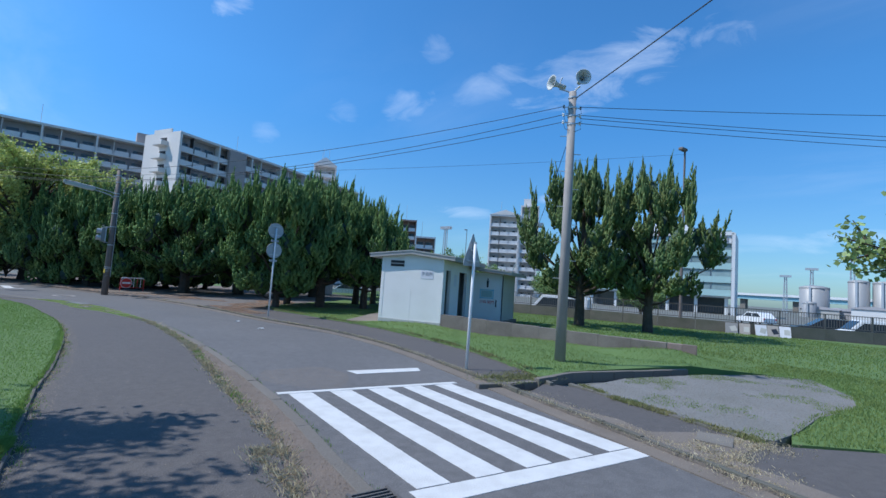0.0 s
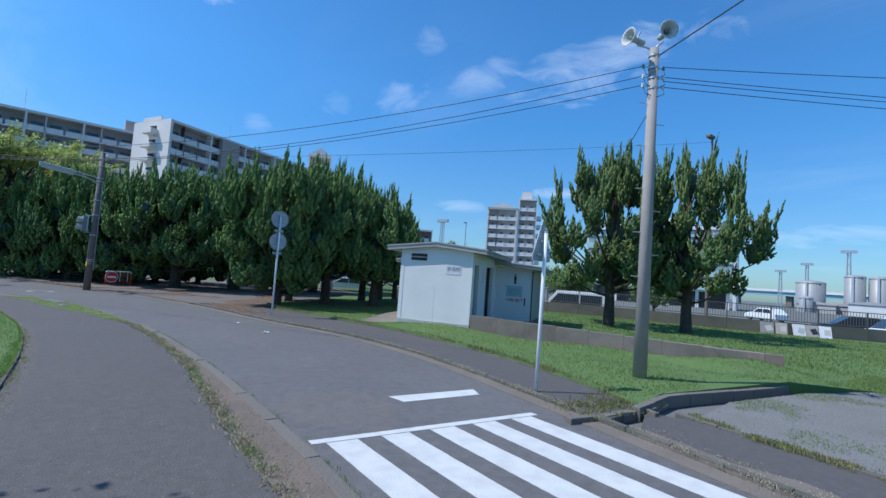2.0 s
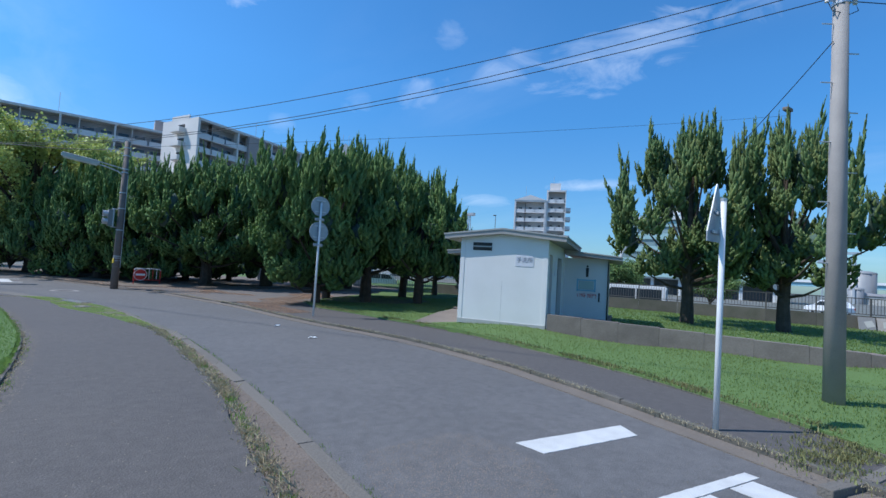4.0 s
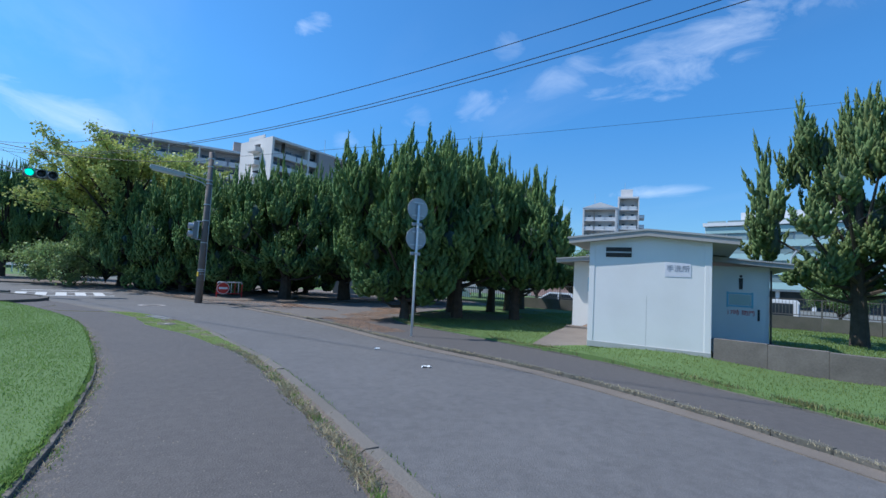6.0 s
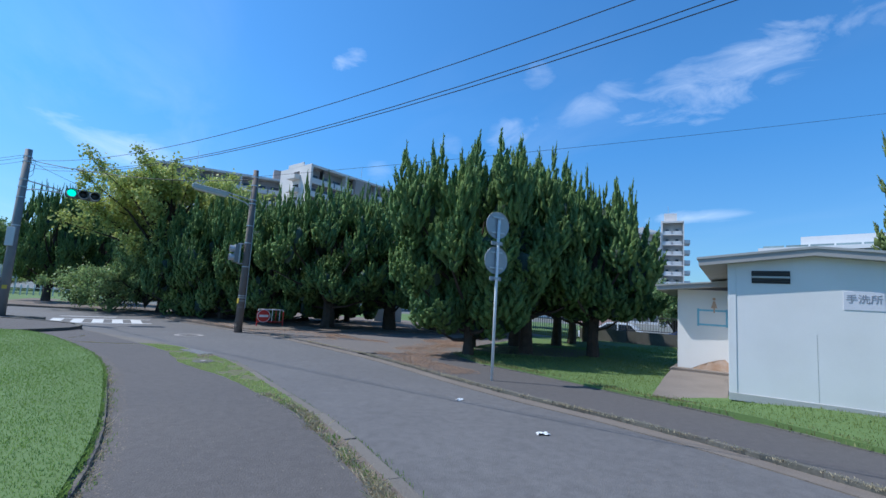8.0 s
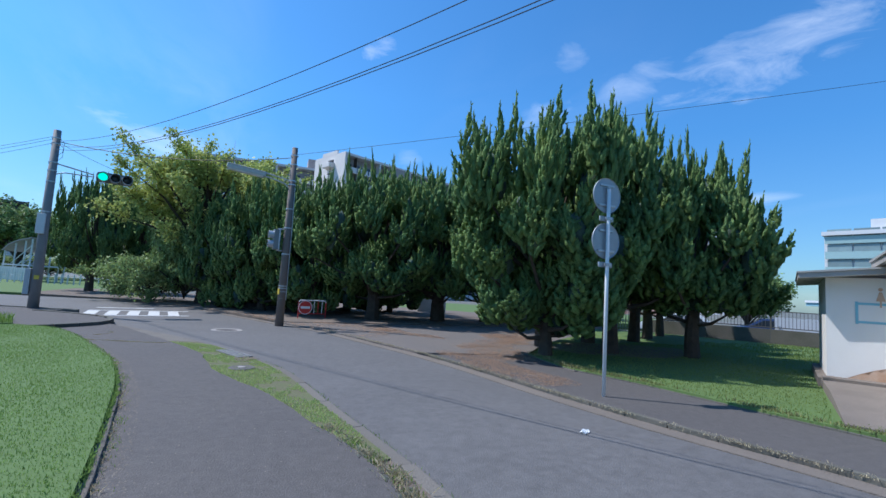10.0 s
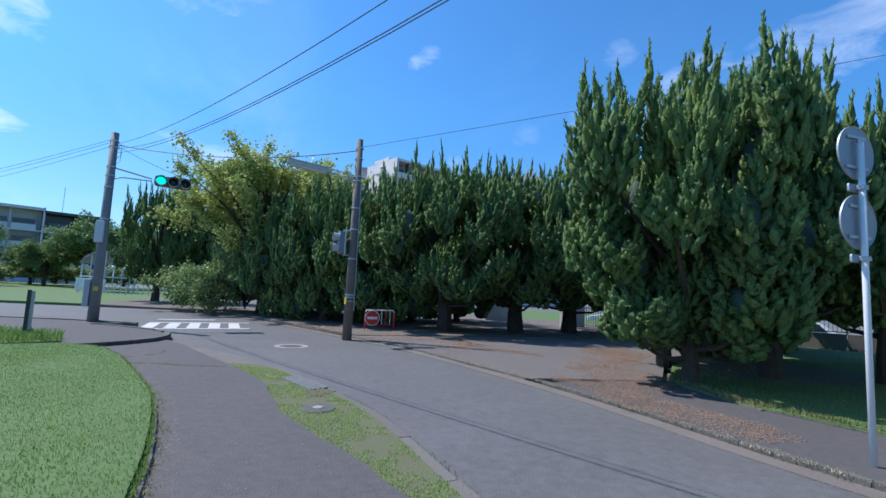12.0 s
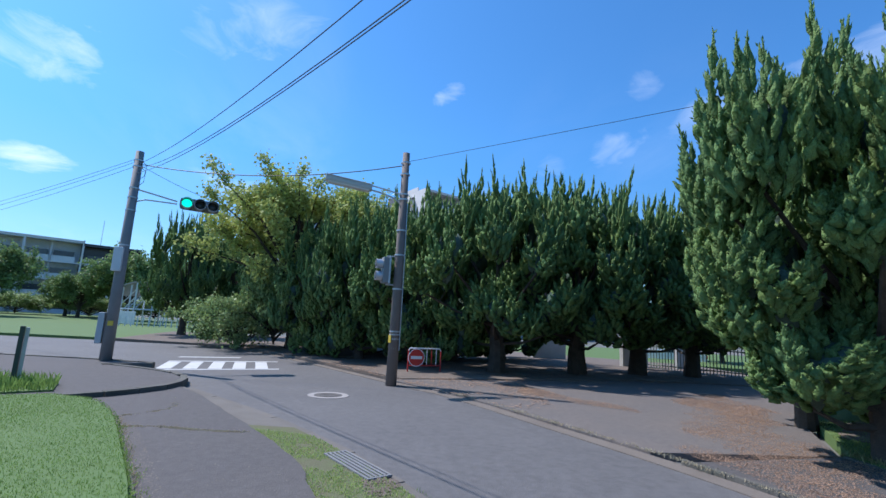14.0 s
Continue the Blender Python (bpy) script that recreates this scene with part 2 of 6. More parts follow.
FENCE = material("fence_paint", (0.10, 0.095, 0.09), 0.6, var=0.2, scale=5)
FENCE_GREEN = material("green_fence_paint", (0.17, 0.22, 0.18), 0.6, var=0.2, scale=5)
RED = material("red_paint", (0.55, 0.035, 0.03), 0.5, var=0.15, scale=6)
TAPE = material("blue_tape", (0.20, 0.48, 0.60), 0.6, var=0.15)
BLACK = material("black_paint", (0.02, 0.02, 0.022), 0.5, var=0.1)
INK = material("ink_grey", (0.24, 0.25, 0.29), 0.7, var=0.1)
PLATE = material("sign_plate", (0.62, 0.62, 0.66), 0.55, var=0.07, scale=5)
RUST = material("rust_stain", (0.46, 0.26, 0.15), 0.9, var=0.25, scale=4, other=(0.66, 0.57, 0.49), spread=0.7)
APT_WALL = material("apartment_wall", (0.70, 0.66, 0.63), 0.8, var=0.08, scale=0.15, fine_scale=2)
# darker than the wall paint: shade behind the parapets is put into this grey
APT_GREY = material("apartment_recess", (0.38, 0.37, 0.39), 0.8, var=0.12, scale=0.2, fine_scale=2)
BROWN_GREY = material("brown_grey_panel", (0.36, 0.31, 0.29), 0.8, var=0.1, scale=0.3, fine_scale=2)
APT_RAIL = material("balcony_parapet", (0.66, 0.655, 0.65), 0.7, var=0.06, scale=0.3, fine_scale=2, piece=0.1)
BROWN_WALL = material("brown_tile", (0.42, 0.28, 0.23), 0.8, var=0.12, scale=0.2, fine_scale=2)
PANE = material("window_glass", (0.06, 0.075, 0.09), 0.12, var=0.2, scale=0.5, fine_scale=3, piece=0.5)
OFFICE_PANE = material("office_glass", (0.2, 0.27, 0.28), 0.15, var=0.2, scale=0.5, fine_scale=3, piece=0.6)
GREEN_GLASS = material("green_glass", (0.33, 0.48, 0.48), 0.12, var=0.08, scale=0.2, fine_scale=2, piece=0.2)
WHITE_METAL = material("white_metal", (0.62, 0.63, 0.64), 0.5, var=0.06, scale=1, fine_scale=10)
TANK = material("tank_steel", (0.33, 0.33, 0.33), 0.5, 0.2, var=0.12, scale=0.1, fine_scale=1)
CAR_WHITE = material("car_white", (0.74, 0.75, 0.76), 0.25, var=0.03)
CAR_DARK = material("car_dark", (0.03, 0.032, 0.04), 0.25, var=0.1)
CAR_BLUE = material("car_blue", (0.05, 0.09, 0.2), 0.25, var=0.1)
TYRE = material("tyre", (0.02, 0.02, 0.02), 0.9, var=0.2)
CAR_GLASS = material("car_glass", (0.03, 0.04, 0.05), 0.08, var=0.1)
SIGNAL_BODY = material("signal_body", (0.2, 0.21, 0.215), 0.5, var=0.1)
LENS_DARK = material("signal_lens_off", (0.03, 0.03, 0.03), 0.25, var=0.2)
LITTER = material("crumpled_paper", (0.8, 0.8, 0.79), 0.8, var=0.1)
IRON = material("cast_iron", (0.13, 0.12, 0.115), 0.7, 0.3, var=0.3, scale=8, fine_scale=70, bump=0.6)
BRIDGE = material("bridge_blue", (0.25, 0.45, 0.52), 0.6, var=0.1)
GREEN_POST = material("green_post_paint", (0.03, 0.05, 0.04), 0.5, var=0.2)
YELLOW = material("yellow_label", (0.65, 0.45, 0.05), 0.6, var=0.1)
LENS_GREEN = bpy.data.materials.new("signal_green")
LENS_GREEN.use_nodes = True
_b = LENS_GREEN.node_tree.nodes["Principled BSDF"]
_b.inputs["Base Color"].default_value = (0.0, 0.5, 0.38, 1)
_b.inputs["Emission Color"].default_value = (0.0, 0.85, 0.6, 1)
_b.inputs["Emission Strength"].default_value = 0.9

# ---- building blocks ----
from mathutils import geometry as geo


def mesh_object(name, verts, faces, mat, parent=None, label="", smooth=False):
    me = bpy.data.meshes.new(name)
    me.from_pydata([tuple(v) for v in verts], [], [tuple(f) for f in faces])
    if mat:
        me.materials.append(mat)
    if smooth:
        me.polygons.foreach_set("use_smooth", [True] * len(me.polygons))
    ob = new(name, me)
    ob.parent = parent
    if label:
        tagged(ob, label)
    return ob


def part(name, bm, mat, parent=None, label="", smooth=False):
    """Links a bmesh as one mesh object under a thing or under a part."""
    me = bpy.data.meshes.new(name)
    bmesh.ops.recalc_face_normals(bm, faces=bm.faces)
    bm.to_mesh(me)
    bm.free()
    me.materials.append(mat)
    if smooth:
        me.polygons.foreach_set("use_smooth", [True] * len(me.polygons))
    ob = new(name, me)
    ob.parent = parent
    if label:
        tagged(ob, label)
    return ob


def again(ob, m, parent=None):
    """One more piece on the same mesh data."""
    o = bpy.data.objects.new(ob.name.split(".")[0], ob.data)
    scene.collection.objects.link(o)
    o.parent = parent if parent else ob.parent
    o.matrix_basis = m
    return o


def thing(name, m, label, category, group="", kind=""):
    e = new(name)
    e.empty_display_size = 0.2
    e.matrix_basis = m
    return tagged(e, label, category, group, kind)


def B():
    return bmesh.new()


def box(bm, c, s, rz=0.0, bevel=0.0, rx=0.0, ry=0.0):
    g = bmesh.ops.create_cube(bm, size=1.0, matrix=pose(*c, rx, ry, rz) @ Matrix.Diagonal((*s, 1)))
    if bevel:
        edges = list({e for v in g["verts"] for e in v.link_edges})
        bmesh.ops.bevel(bm, geom=edges, offset=bevel, segments=2, affect="EDGES", profile=0.6)
    return bm


def tube(bm, points, radii, seg=10, caps=True):
    """A tapered tube through the points."""
    pts = [Vector(p) for p in points]
    if isinstance(radii, (int, float)):
        radii = [radii] * len(pts)
    rings = []
    ref = Vector((0.31, 0.17, 0.93)).normalized()
    for i, p in enumerate(pts):
        d = (pts[min(i + 1, len(pts) - 1)] - pts[max(i - 1, 0)]).normalized()
        a = d.cross(ref)
        if a.length < 0.05:
            a = d.cross(Vector((1, 0, 0)))
        a.normalize()
        b = d.cross(a)
        rings.append([bm.verts.new(p + (a * math.cos(2 * math.pi * k / seg) + b * math.sin(2 * math.pi * k / seg)) * radii[i]) for k in range(seg)])
    for r, q in zip(rings, rings[1:]):
        for k in range(seg):
            bm.faces.new((r[k], r[(k + 1) % seg], q[(k + 1) % seg], q[k]))
    if caps:
        bm.faces.new(rings[0][::-1])
        bm.faces.new(rings[-1])
    return bm


def lathe(bm, profile, m=Matrix(), seg=20):
    """A turned shape: (radius, height) pairs about z, moved by m."""
    rings = [[bm.verts.new(m @ Vector((r * math.cos(2 * math.pi * k / seg), r * math.sin(2 * math.pi * k / seg), z))) for k in range(seg)] for r, z in profile]
    for r, q in zip(rings, rings[1:]):
        for k in range(seg):
            bm.faces.new((r[k], r[(k + 1) % seg], q[(k + 1) % seg], q[k]))
    return bm


def prism(bm, outline, z0, z1, m=Matrix()):
    """An outline in x and y, extruded between two heights."""
    low = [bm.verts.new(m @ Vector((x, y, z0))) for x, y in outline]
    top = [bm.verts.new(m @ Vector((x, y, z1))) for x, y in outline]
    n = len(outline)
    for k in range(n):
        bm.faces.new((low[k], low[(k + 1) % n], top[(k + 1) % n], top[k]))
    for ring in (low[::-1], top):
        f = bm.faces.new(ring)
        if n > 4:
            bmesh.ops.triangulate(bm, faces=[f])
    return bm


def smooth_line(pts, step=0.5):
    """A Catmull-Rom line through the points."""
    p = [np.array(q, float) for q in pts]
    p = [2 * p[0] - p[1]] + p + [2 * p[-1] - p[-2]]
    out = []
    for a, b, c, d in zip(p, p[1:], p[2:], p[3:]):
        n = max(1, int(np.linalg.norm(c - b) / step))
        for i in range(n):
            t = i / n
            out.append(0.5 * (2 * b + (c - a) * t + (2 * a - 5 * b + 4 * c - d) * t * t + (3 * b - a - 3 * c + d) * t ** 3))
    out.append(p[-2])
    return [(float(q[0]), float(q[1])) for q in out]


def offset_line(line, d):
    """The line moved d metres to its right."""
    out = []
    for i, (x, y) in enumerate(line):
        a, b = line[max(i - 1, 0)], line[min(i + 1, len(line) - 1)]
        dx, dy = b[0] - a[0], b[1] - a[1]
        n = math.hypot(dx, dy) or 1
        out.append((x + d * dy / n, y - d * dx / n))
    return out


def inside(poly, xs, ys):
    """Which of the points lie in the outline."""
    p = np.array(poly)
    hit = np.zeros(len(xs), bool)
    for (x0, y0), (x1, y1) in zip(p, np.roll(p, -1, 0)):
        if y0 == y1:
            continue
        cross = ((y0 > ys) != (y1 > ys)) & (xs < (x1 - x0) * (ys - y0) / (y1 - y0) + x0)
        hit ^= cross
    return hit


def region(name, poly, height, depth, mat, spacing=0.0, label="", category="", parent=None):
    """A piece of ground: its outline filled with a fine net that follows height(x, y), with a skirt down to its foot."""
    pts = [Vector(p) for p in poly]
    n = len(pts)
    extra = []
    if spacing:
        lo, hi = np.min(np.array(poly), 0), np.max(np.array(poly), 0)
        gx, gy = np.meshgrid(np.arange(lo[0], hi[0], spacing), np.arange(lo[1], hi[1], spacing))
        gx, gy = gx.ravel(), gy.ravel()
        keep = inside(poly, gx, gy)
        extra = [Vector((float(x), float(y))) for x, y in zip(gx[keep], gy[keep])]
    vs, _, fs, *_ = geo.delaunay_2d_cdt(pts + extra, [(i, (i + 1) % n) for i in range(n)], [list(range(n))], 1, 1e-4)
    hz = height if callable(height) else (lambda x, y: height)
    verts = [(v.x, v.y, hz(v.x, v.y)) for v in vs]
    k = len(verts)
    faces = [tuple(f) for f in fs]
    verts += [(x, y, hz(x, y)) for x, y in poly] + [(x, y, depth) for x, y in poly]
    for i in range(n):
        j = (i + 1) % n
        faces.append((k + i, k + j, k + n + j, k + n + i))
    ob = mesh_object(name, verts, faces, mat, parent)
    bm = bmesh.new()
    bm.from_mesh(ob.data)
    bmesh.ops.remove_doubles(bm, verts=bm.verts, dist=0.0005)
    bmesh.ops.recalc_face_normals(bm, faces=bm.faces)
    up = sum(f.normal.z * f.calc_area() for f in bm.faces)
    if up < 0:
        bmesh.ops.reverse_faces(bm, faces=bm.faces)
    bm.to_mesh(ob.data)
    bm.free()
    return tagged(ob, label, category, kind="structure") if label else ob


def ribbon(name, left, right, z, depth, mat, label="", category=""):
    """A strip between two lines of as many points."""
    n = len(left)
    verts = [(*p, z) for p in left] + [(*p, z) for p in right] + [(*p, depth) for p in left] + [(*p, depth) for p in right]
    faces = []
    for i in range(n - 1):
        faces += [(i, n + i, n + i + 1, i + 1), (2 * n + i, i, i + 1, 2 * n + i + 1), (n + i, 3 * n + i, 3 * n + i + 1, n + i + 1)]
    ob = mesh_object(name, verts, faces, mat)
    return tagged(ob, label, category, kind="structure")


def blades(name, xs, ys, height, rng, lo, hi, width, mat, label, lean=0.5):
    """Grass: one slim bent blade for each root."""
    n = len(xs)
    z = np.array([height(x, y) for x, y in zip(xs, ys)]) - 0.005
    a = rng.uniform(0, 2 * np.pi, n)
    h = rng.uniform(lo, hi, n)
    w = width * rng.uniform(0.7, 1.3, n)
    l = h * rng.uniform(0.1, lean, n)
    la = a + rng.uniform(0.6, 2.5, n)
    v = np.zeros((n, 4, 3))
    v[:, 0] = np.stack([xs - np.cos(a) * w / 2, ys - np.sin(a) * w / 2, z], 1)
    v[:, 1] = np.stack([xs + np.cos(a) * w / 2, ys + np.sin(a) * w / 2, z], 1)
    v[:, 2] = np.stack([xs + np.cos(a) * w * 0.4 + np.cos(la) * l * 0.4, ys + np.sin(a) * w * 0.4 + np.sin(la) * l * 0.4, z + h * 0.65], 1)
    v[:, 3] = np.stack([xs + np.cos(la) * l, ys + np.sin(la) * l, z + h], 1)
    i = np.arange(n)[:, None] * 4
    f = np.concatenate([i + np.array([0, 1, 2]), i + np.array([0, 2, 3])])
    ob = fast_mesh(name, v.reshape(-1, 3), f, mat)
    return tagged(ob, label, "grass", kind="stuff")


def fast_mesh(name, v, f, mat, parent=None):
    """A triangle mesh from arrays."""
    me = bpy.data.meshes.new(name)
    me.vertices.add(len(v))
    me.vertices.foreach_set("co", np.asarray(v, np.float32).ravel())
    me.loops.add(len(f) * 3)
    me.loops.foreach_set("vertex_index", np.asarray(f, np.int32).ravel())
    me.polygons.add(len(f))
    me.polygons.foreach_set("loop_start", np.arange(len(f), dtype=np.int32) * 3)
    me.polygons.foreach_set("loop_total", np.full(len(f), 3, np.int32))
    me.update(calc_edges=True)
    me.materials.append(mat)
    ob = new(name, me)
    ob.parent = parent
    return ob


def sag(a, b, drop, n=16):
    a, b = Vector(a), Vector(b)
    return [a.lerp(b, i / n) - Vector((0, 0, drop * 4 * (i / n) * (1 - i / n))) for i in range(n + 1)]


# ---- ground plan ----
ROAD_L = smooth_line([(1.9, -45), (1.95, -10), (2.0, 0), (2.08, 3.5), (2.18, 5.4), (2.2, 6.9), (2.15, 8.6), (2.07, 10.3), (1.96, 11.6), (1.82, 13.2), (1.5, 15.5), (0.85, 18.2), (0.3, 20.4), (-0.68, 22.5), (-1.6, 24), (-2.8, 25.6), (-4.7, 27.9)])
ROAD_R = smooth_line([(4.7, -45), (4.9, -10), (5.0, 0), (5.2, 2.7), (5.65, 6.2), (5.9, 8.4), (6.02, 10), (6.02, 11.2), (5.78, 13.2), (5.3, 15), (4.7, 16.6), (4.1, 18.8), (3.8, 20.2), (3.25, 22.2), (2.4, 24.5), (1.2, 27.5), (0.1, 29.3), (-3.3, 35), (-6, 39), (-9, 41.4), (-14, 42.3), (-60, 46)])
PATH_R = smooth_line([(1.35, -45), (1.4, 0), (1.5, 3.4), (1.6, 4.4), (1.6, 5.7), (1.57, 8), (1.6, 10), (1.57, 11.4), (1.42, 13), (1.1, 15.6), (0.5, 17.4), (0.07, 18.5), (-0.77, 20.1), (-1.16, 21.3), (-1.5, 22.4), (-2.6, 24.3), (-4.0, 26.6), (-4.85, 27.7)], 0.25)
PATH_R = [(x + 0.022 * math.sin(y * 4.1) * math.sin(y * 1.7 + 1) + 0.008 * math.sin(y * 11), y) for x, y in PATH_R]
LAWN_L = smooth_line([(-0.4, -45), (-0.42, 0), (-0.45, 5.4), (-0.5, 7.3), (-0.47, 9), (-0.55, 12), (-0.8, 14.5), (-1.2, 16.4), (-1.75, 18.6), (-1.97, 19.3), (-2.48, 20.7), (-3.27, 22.2), (-4.4, 24.2), (-5.3, 25.2), (-6, 25.45)])
ISLAND = smooth_line([(-60, 13), (-14, 23.1), (-7, 25.1), (-5.84, 25.75), (-5.1, 26.6), (-4.82, 27.6), (-5.4, 29), (-7.6, 30.5), (-12, 32.3), (-60, 38)])
WALK_R = smooth_line([(6.95, 5.85), (7.35, 7.0), (7.53, 7.9), (7.72, 8.9), (7.83, 10.5), (7.8, 13), (7.62, 14.7), (7.12, 16.6), (6.6, 19.0), (6.1, 20.4), (6.1, 20.9), (6.25, 22.6)])
WALL_LINE = [(17.5, 30.5), (20.5, 26.5), (25, 18), (28.5, 11), (36, 3), (60, -22)]
U, V = Vector((0.566, -0.8245, 0)), Vector((0.8245, 0.566, 0))
HOUSE = Vector((8.36, 15.18, 0))


def lawn_r_height(x, y):
    d = math.hypot(x - 9.5, y - 14.2)
    return -0.05 + 0.05 * min(1, max(0, (x - 7.6) / 3)) + 0.16 * math.exp(-d * d / 3.2) + 0.07 * math.exp(-((x - 8.6) ** 2 + (y - 6.8) ** 2) / 1.2) + 0.012 * math.sin(x * 1.7 + y) * math.sin(y * 1.3) + 0.27 * math.exp(-((x - 12.4) ** 2 / 1.0 + (y - 6.4) ** 2 / 2.0)) + 0.1 * math.exp(-((x - 11.0) ** 2 + (y - 9.3) ** 2) / 2.0) - 0.11 * math.exp(-((x - 11.5) / 5.5) ** 4 - ((y - 2.9) / 2.7) ** 4)


def lawn_l_height(x, y):
    edge = max(0.0, -0.45 - x)
    return -0.02 + 0.05 * min(1, edge / 1.5) + 0.012 * math.sin(x * 1.9) * math.sin(y * 1.1 + 1)


# the one sheet of ground, with a step down beyond the boundary wall
line = [(-3000, 400), (-70, 90), (10, 55), (17.5, 30.5), (20.5, 26.5), (25, 18), (28.5, 11), (36, 3), (60, -22), (700, -3000)]
far_side = line + [(3000, -3000), (3000, 3000), (-3000, 3000)]
near_side = line + [(-3000, -3000)]
gm = B()
for poly, z in ((near_side, -0.24), (far_side, -0.6)):
    tri = geo.tessellate_polygon([[Vector((x, y, 0)) for x, y in poly]])
    vs = [gm.verts.new((x, y, z)) for x, y in poly]
    for t in tri:
        gm.faces.new([vs[i] for i in t])
gm.verts.ensure_lookup_table()
nl = len(near_side)
for i in range(len(line) - 1):
    gm.faces.new((gm.verts[i], gm.verts[i + 1], gm.verts[nl + i + 1], gm.verts[nl + i]))
ground = part("ground", gm, FAR_GROUND)
tagged(ground, "flat grey-green ground reaching to the horizon", "ground", kind="structure")
for p in ground.data.polygons:
    if p.normal.z < -0.5:
        p.flip()

road_outline = ROAD_L + [q for q in ISLAND if q[1] > 28.0] + ROAD_R[::-1]
region("road", road_outline, -0.17, -0.24, ASPHALT, 0, "worn grey asphalt road curving to the junction", "road")
region("footpath", LAWN_L[:-2] + [q for q in ISLAND if -6.3 < q[0] and q[1] < 27.7] + PATH_R[::-1], -0.095, -0.24, ASPHALT_PATH, 0, "dark asphalt footpath beside the lawn", "pavement")
EDGE_L = offset_line(ROAD_L, -0.15)
for y0, y1, m_, lab in ((-50, 16.2, DIRT, "bare dirt strip between footpath and gutter"), (16.2, 23.6, VERGE_GREEN, "weed-grown strip between footpath and gutter"), (23.6, 30, CONCRETE, "dusty strip ending at the corner kerb")):
    region("verge", [q for q in PATH_R if y0 - 0.3 <= q[1] < y1 + 0.5] + [q for q in EDGE_L if y0 - 0.3 <= q[1] < y1 + 0.5][::-1], -0.128 if y0 < 0 else -0.109 - (y0 > 20) * 0.003, -0.24, m_, 0, lab, "verge")
region("pavement", [q for q in offset_line(ROAD_R, 0.3) if 5.6 < q[1] < 22.5] + WALK_R[::-1], -0.1, -0.24, ASPHALT_PATH, 0, "asphalt pavement along the lawn", "pavement")
apron = [q for q in offset_line(ROAD_R, 0.3) if q[1] < 5.6] + [(6.9, 5.75), (7.25, 5.2), (7.1, 4.0), (6.98, 2.75), (6.9, 2.2), (7.15, 2.03), (8.1, 1.36), (7.95, -10), (7.9, -45)]
region("apron", apron, -0.13, -0.24, ASPHALT_PATH, 0, "patched asphalt apron beside the road", "pavement")
LOT = [(7.28, 5.22), (9, 5.45), (11.5, 5.1), (13.4, 4.5), (14.2, 3.7), (12.6, 2.5), (11.2, 2.15), (9.5, 2.35), (8.0, 2.2), (7.2, 2.2), (6.95, 2.6), (7.1, 4.0)]
region("gravel_lot", LOT, -0.115, -0.24, GRAVEL, 0, "grey gravel clearing with sparse weeds", "gravel")
drive = [q for q in offset_line(ROAD_R, 0.3) if 22.3 < q[1] < 30.2] + [(1.2, 30.5), (4, 30.9), (9, 32.2), (13.8, 31.4), (12.2, 28.6), (8.3, 25.2), (6.3, 22.7)]
region("driveway", drive, -0.12, -0.24, DRIVE, 0, "asphalt driveway scattered with brown needles", "driveway")
needle_bed = [(1.2, 30.55), (4, 30.95), (9, 32.25), (13.8, 31.5), (17.3, 31), (18, 42), (0, 54), (-16, 56), (-14, 43.5), (-9, 42.3), (-5.7, 39.6), (-3, 35.5), (0.3, 30.3)]
region("needle_bed", needle_bed, lambda x, y: -0.09 + 0.03 * math.sin(x * 0.9) * math.sin(y * 0.8), -0.24, DIRT, 0.8, "bare earth and needle bed under the junipers", "earth")
lawn_r = [(6.98, 5.9), (7.9, 6.05), (11.6, 5.4), (13.5, 4.4), (14.1, 3.7), (12.5, 2.6), (11.2, 2.25), (9.5, 2.45), (8.1, 2.3), (7.3, 2.05), (8.15, 1.4), (8.0, -10), (7.95, -45), (60, -45), (60, -22.3), (35.9, 2.9), (28.4, 10.9), (24.9, 17.9), (20.4, 26.4), (17.4, 30.4), (14.0, 31.2), (12.3, 28.4), (8.4, 25.0), (6.4, 22.6)] + WALK_R[::-1][1:-1]
region("lawn", lawn_r, lawn_r_height, -0.24, SOIL_GRASS, 0.8, "mown green lawn round the toilet block", "lawn")
lawn_l = LAWN_L + [(-7, 24.95), (-14, 22.95), (-60, 12.8), (-60, -45)]
region("lawn", lawn_l, lawn_l_height, -0.24, SOIL_GRASS, 1.0, "bright green lawn inside a concrete edging", "lawn")
region("corner_island", ISLAND, -0.03, -0.24, ASPHALT_PATH, 0, "raised asphalt corner with a kerb", "pavement")
patch = [(-6.25, 26.0), (-7.0, 25.45), (-14, 23.5), (-40, 17.8), (-40, 27), (-12, 27.6), (-8, 27.3), (-6.7, 26.9)]
region("lawn", patch, 0.0, -0.1, SOIL_GRASS, 0, "unmown weedy grass patch on the corner", "lawn")
park = [(-14.2, 43.8), (-60, 47.5), (-220, 60), (-200, 104), (-62, 107), (-12, 107), (-12, 56), (-13.6, 46)]
region("lawn", park, -0.1, -0.24, SOIL_GRASS, 0, "wide park lawn across the junction", "lawn")
back_lawn = [(18.3, 42), (0, 54.3), (4, 75), (40, 60), (30, 36)]
region("lawn", back_lawn, -0.14, -0.58, SOIL_GRASS, 0, "sunlit lawn behind the juniper row", "lawn")

tree_floor = [(9.95 + 2.5 * math.cos(k * 0.3) * (1 + 0.06 * math.sin(k * 2.1)), 23.3 + 1.5 * math.sin(k * 0.3) * (1 + 0.1 * math.sin(k * 1.3))) for k in range(21)]
region("tree_bed", tree_floor, lambda x, y: lawn_r_height(x, y) + 0.012, -0.2, DIRT, 0.4, "bare shaded earth under the large juniper", "earth")

# kerbs: single stones along the lines


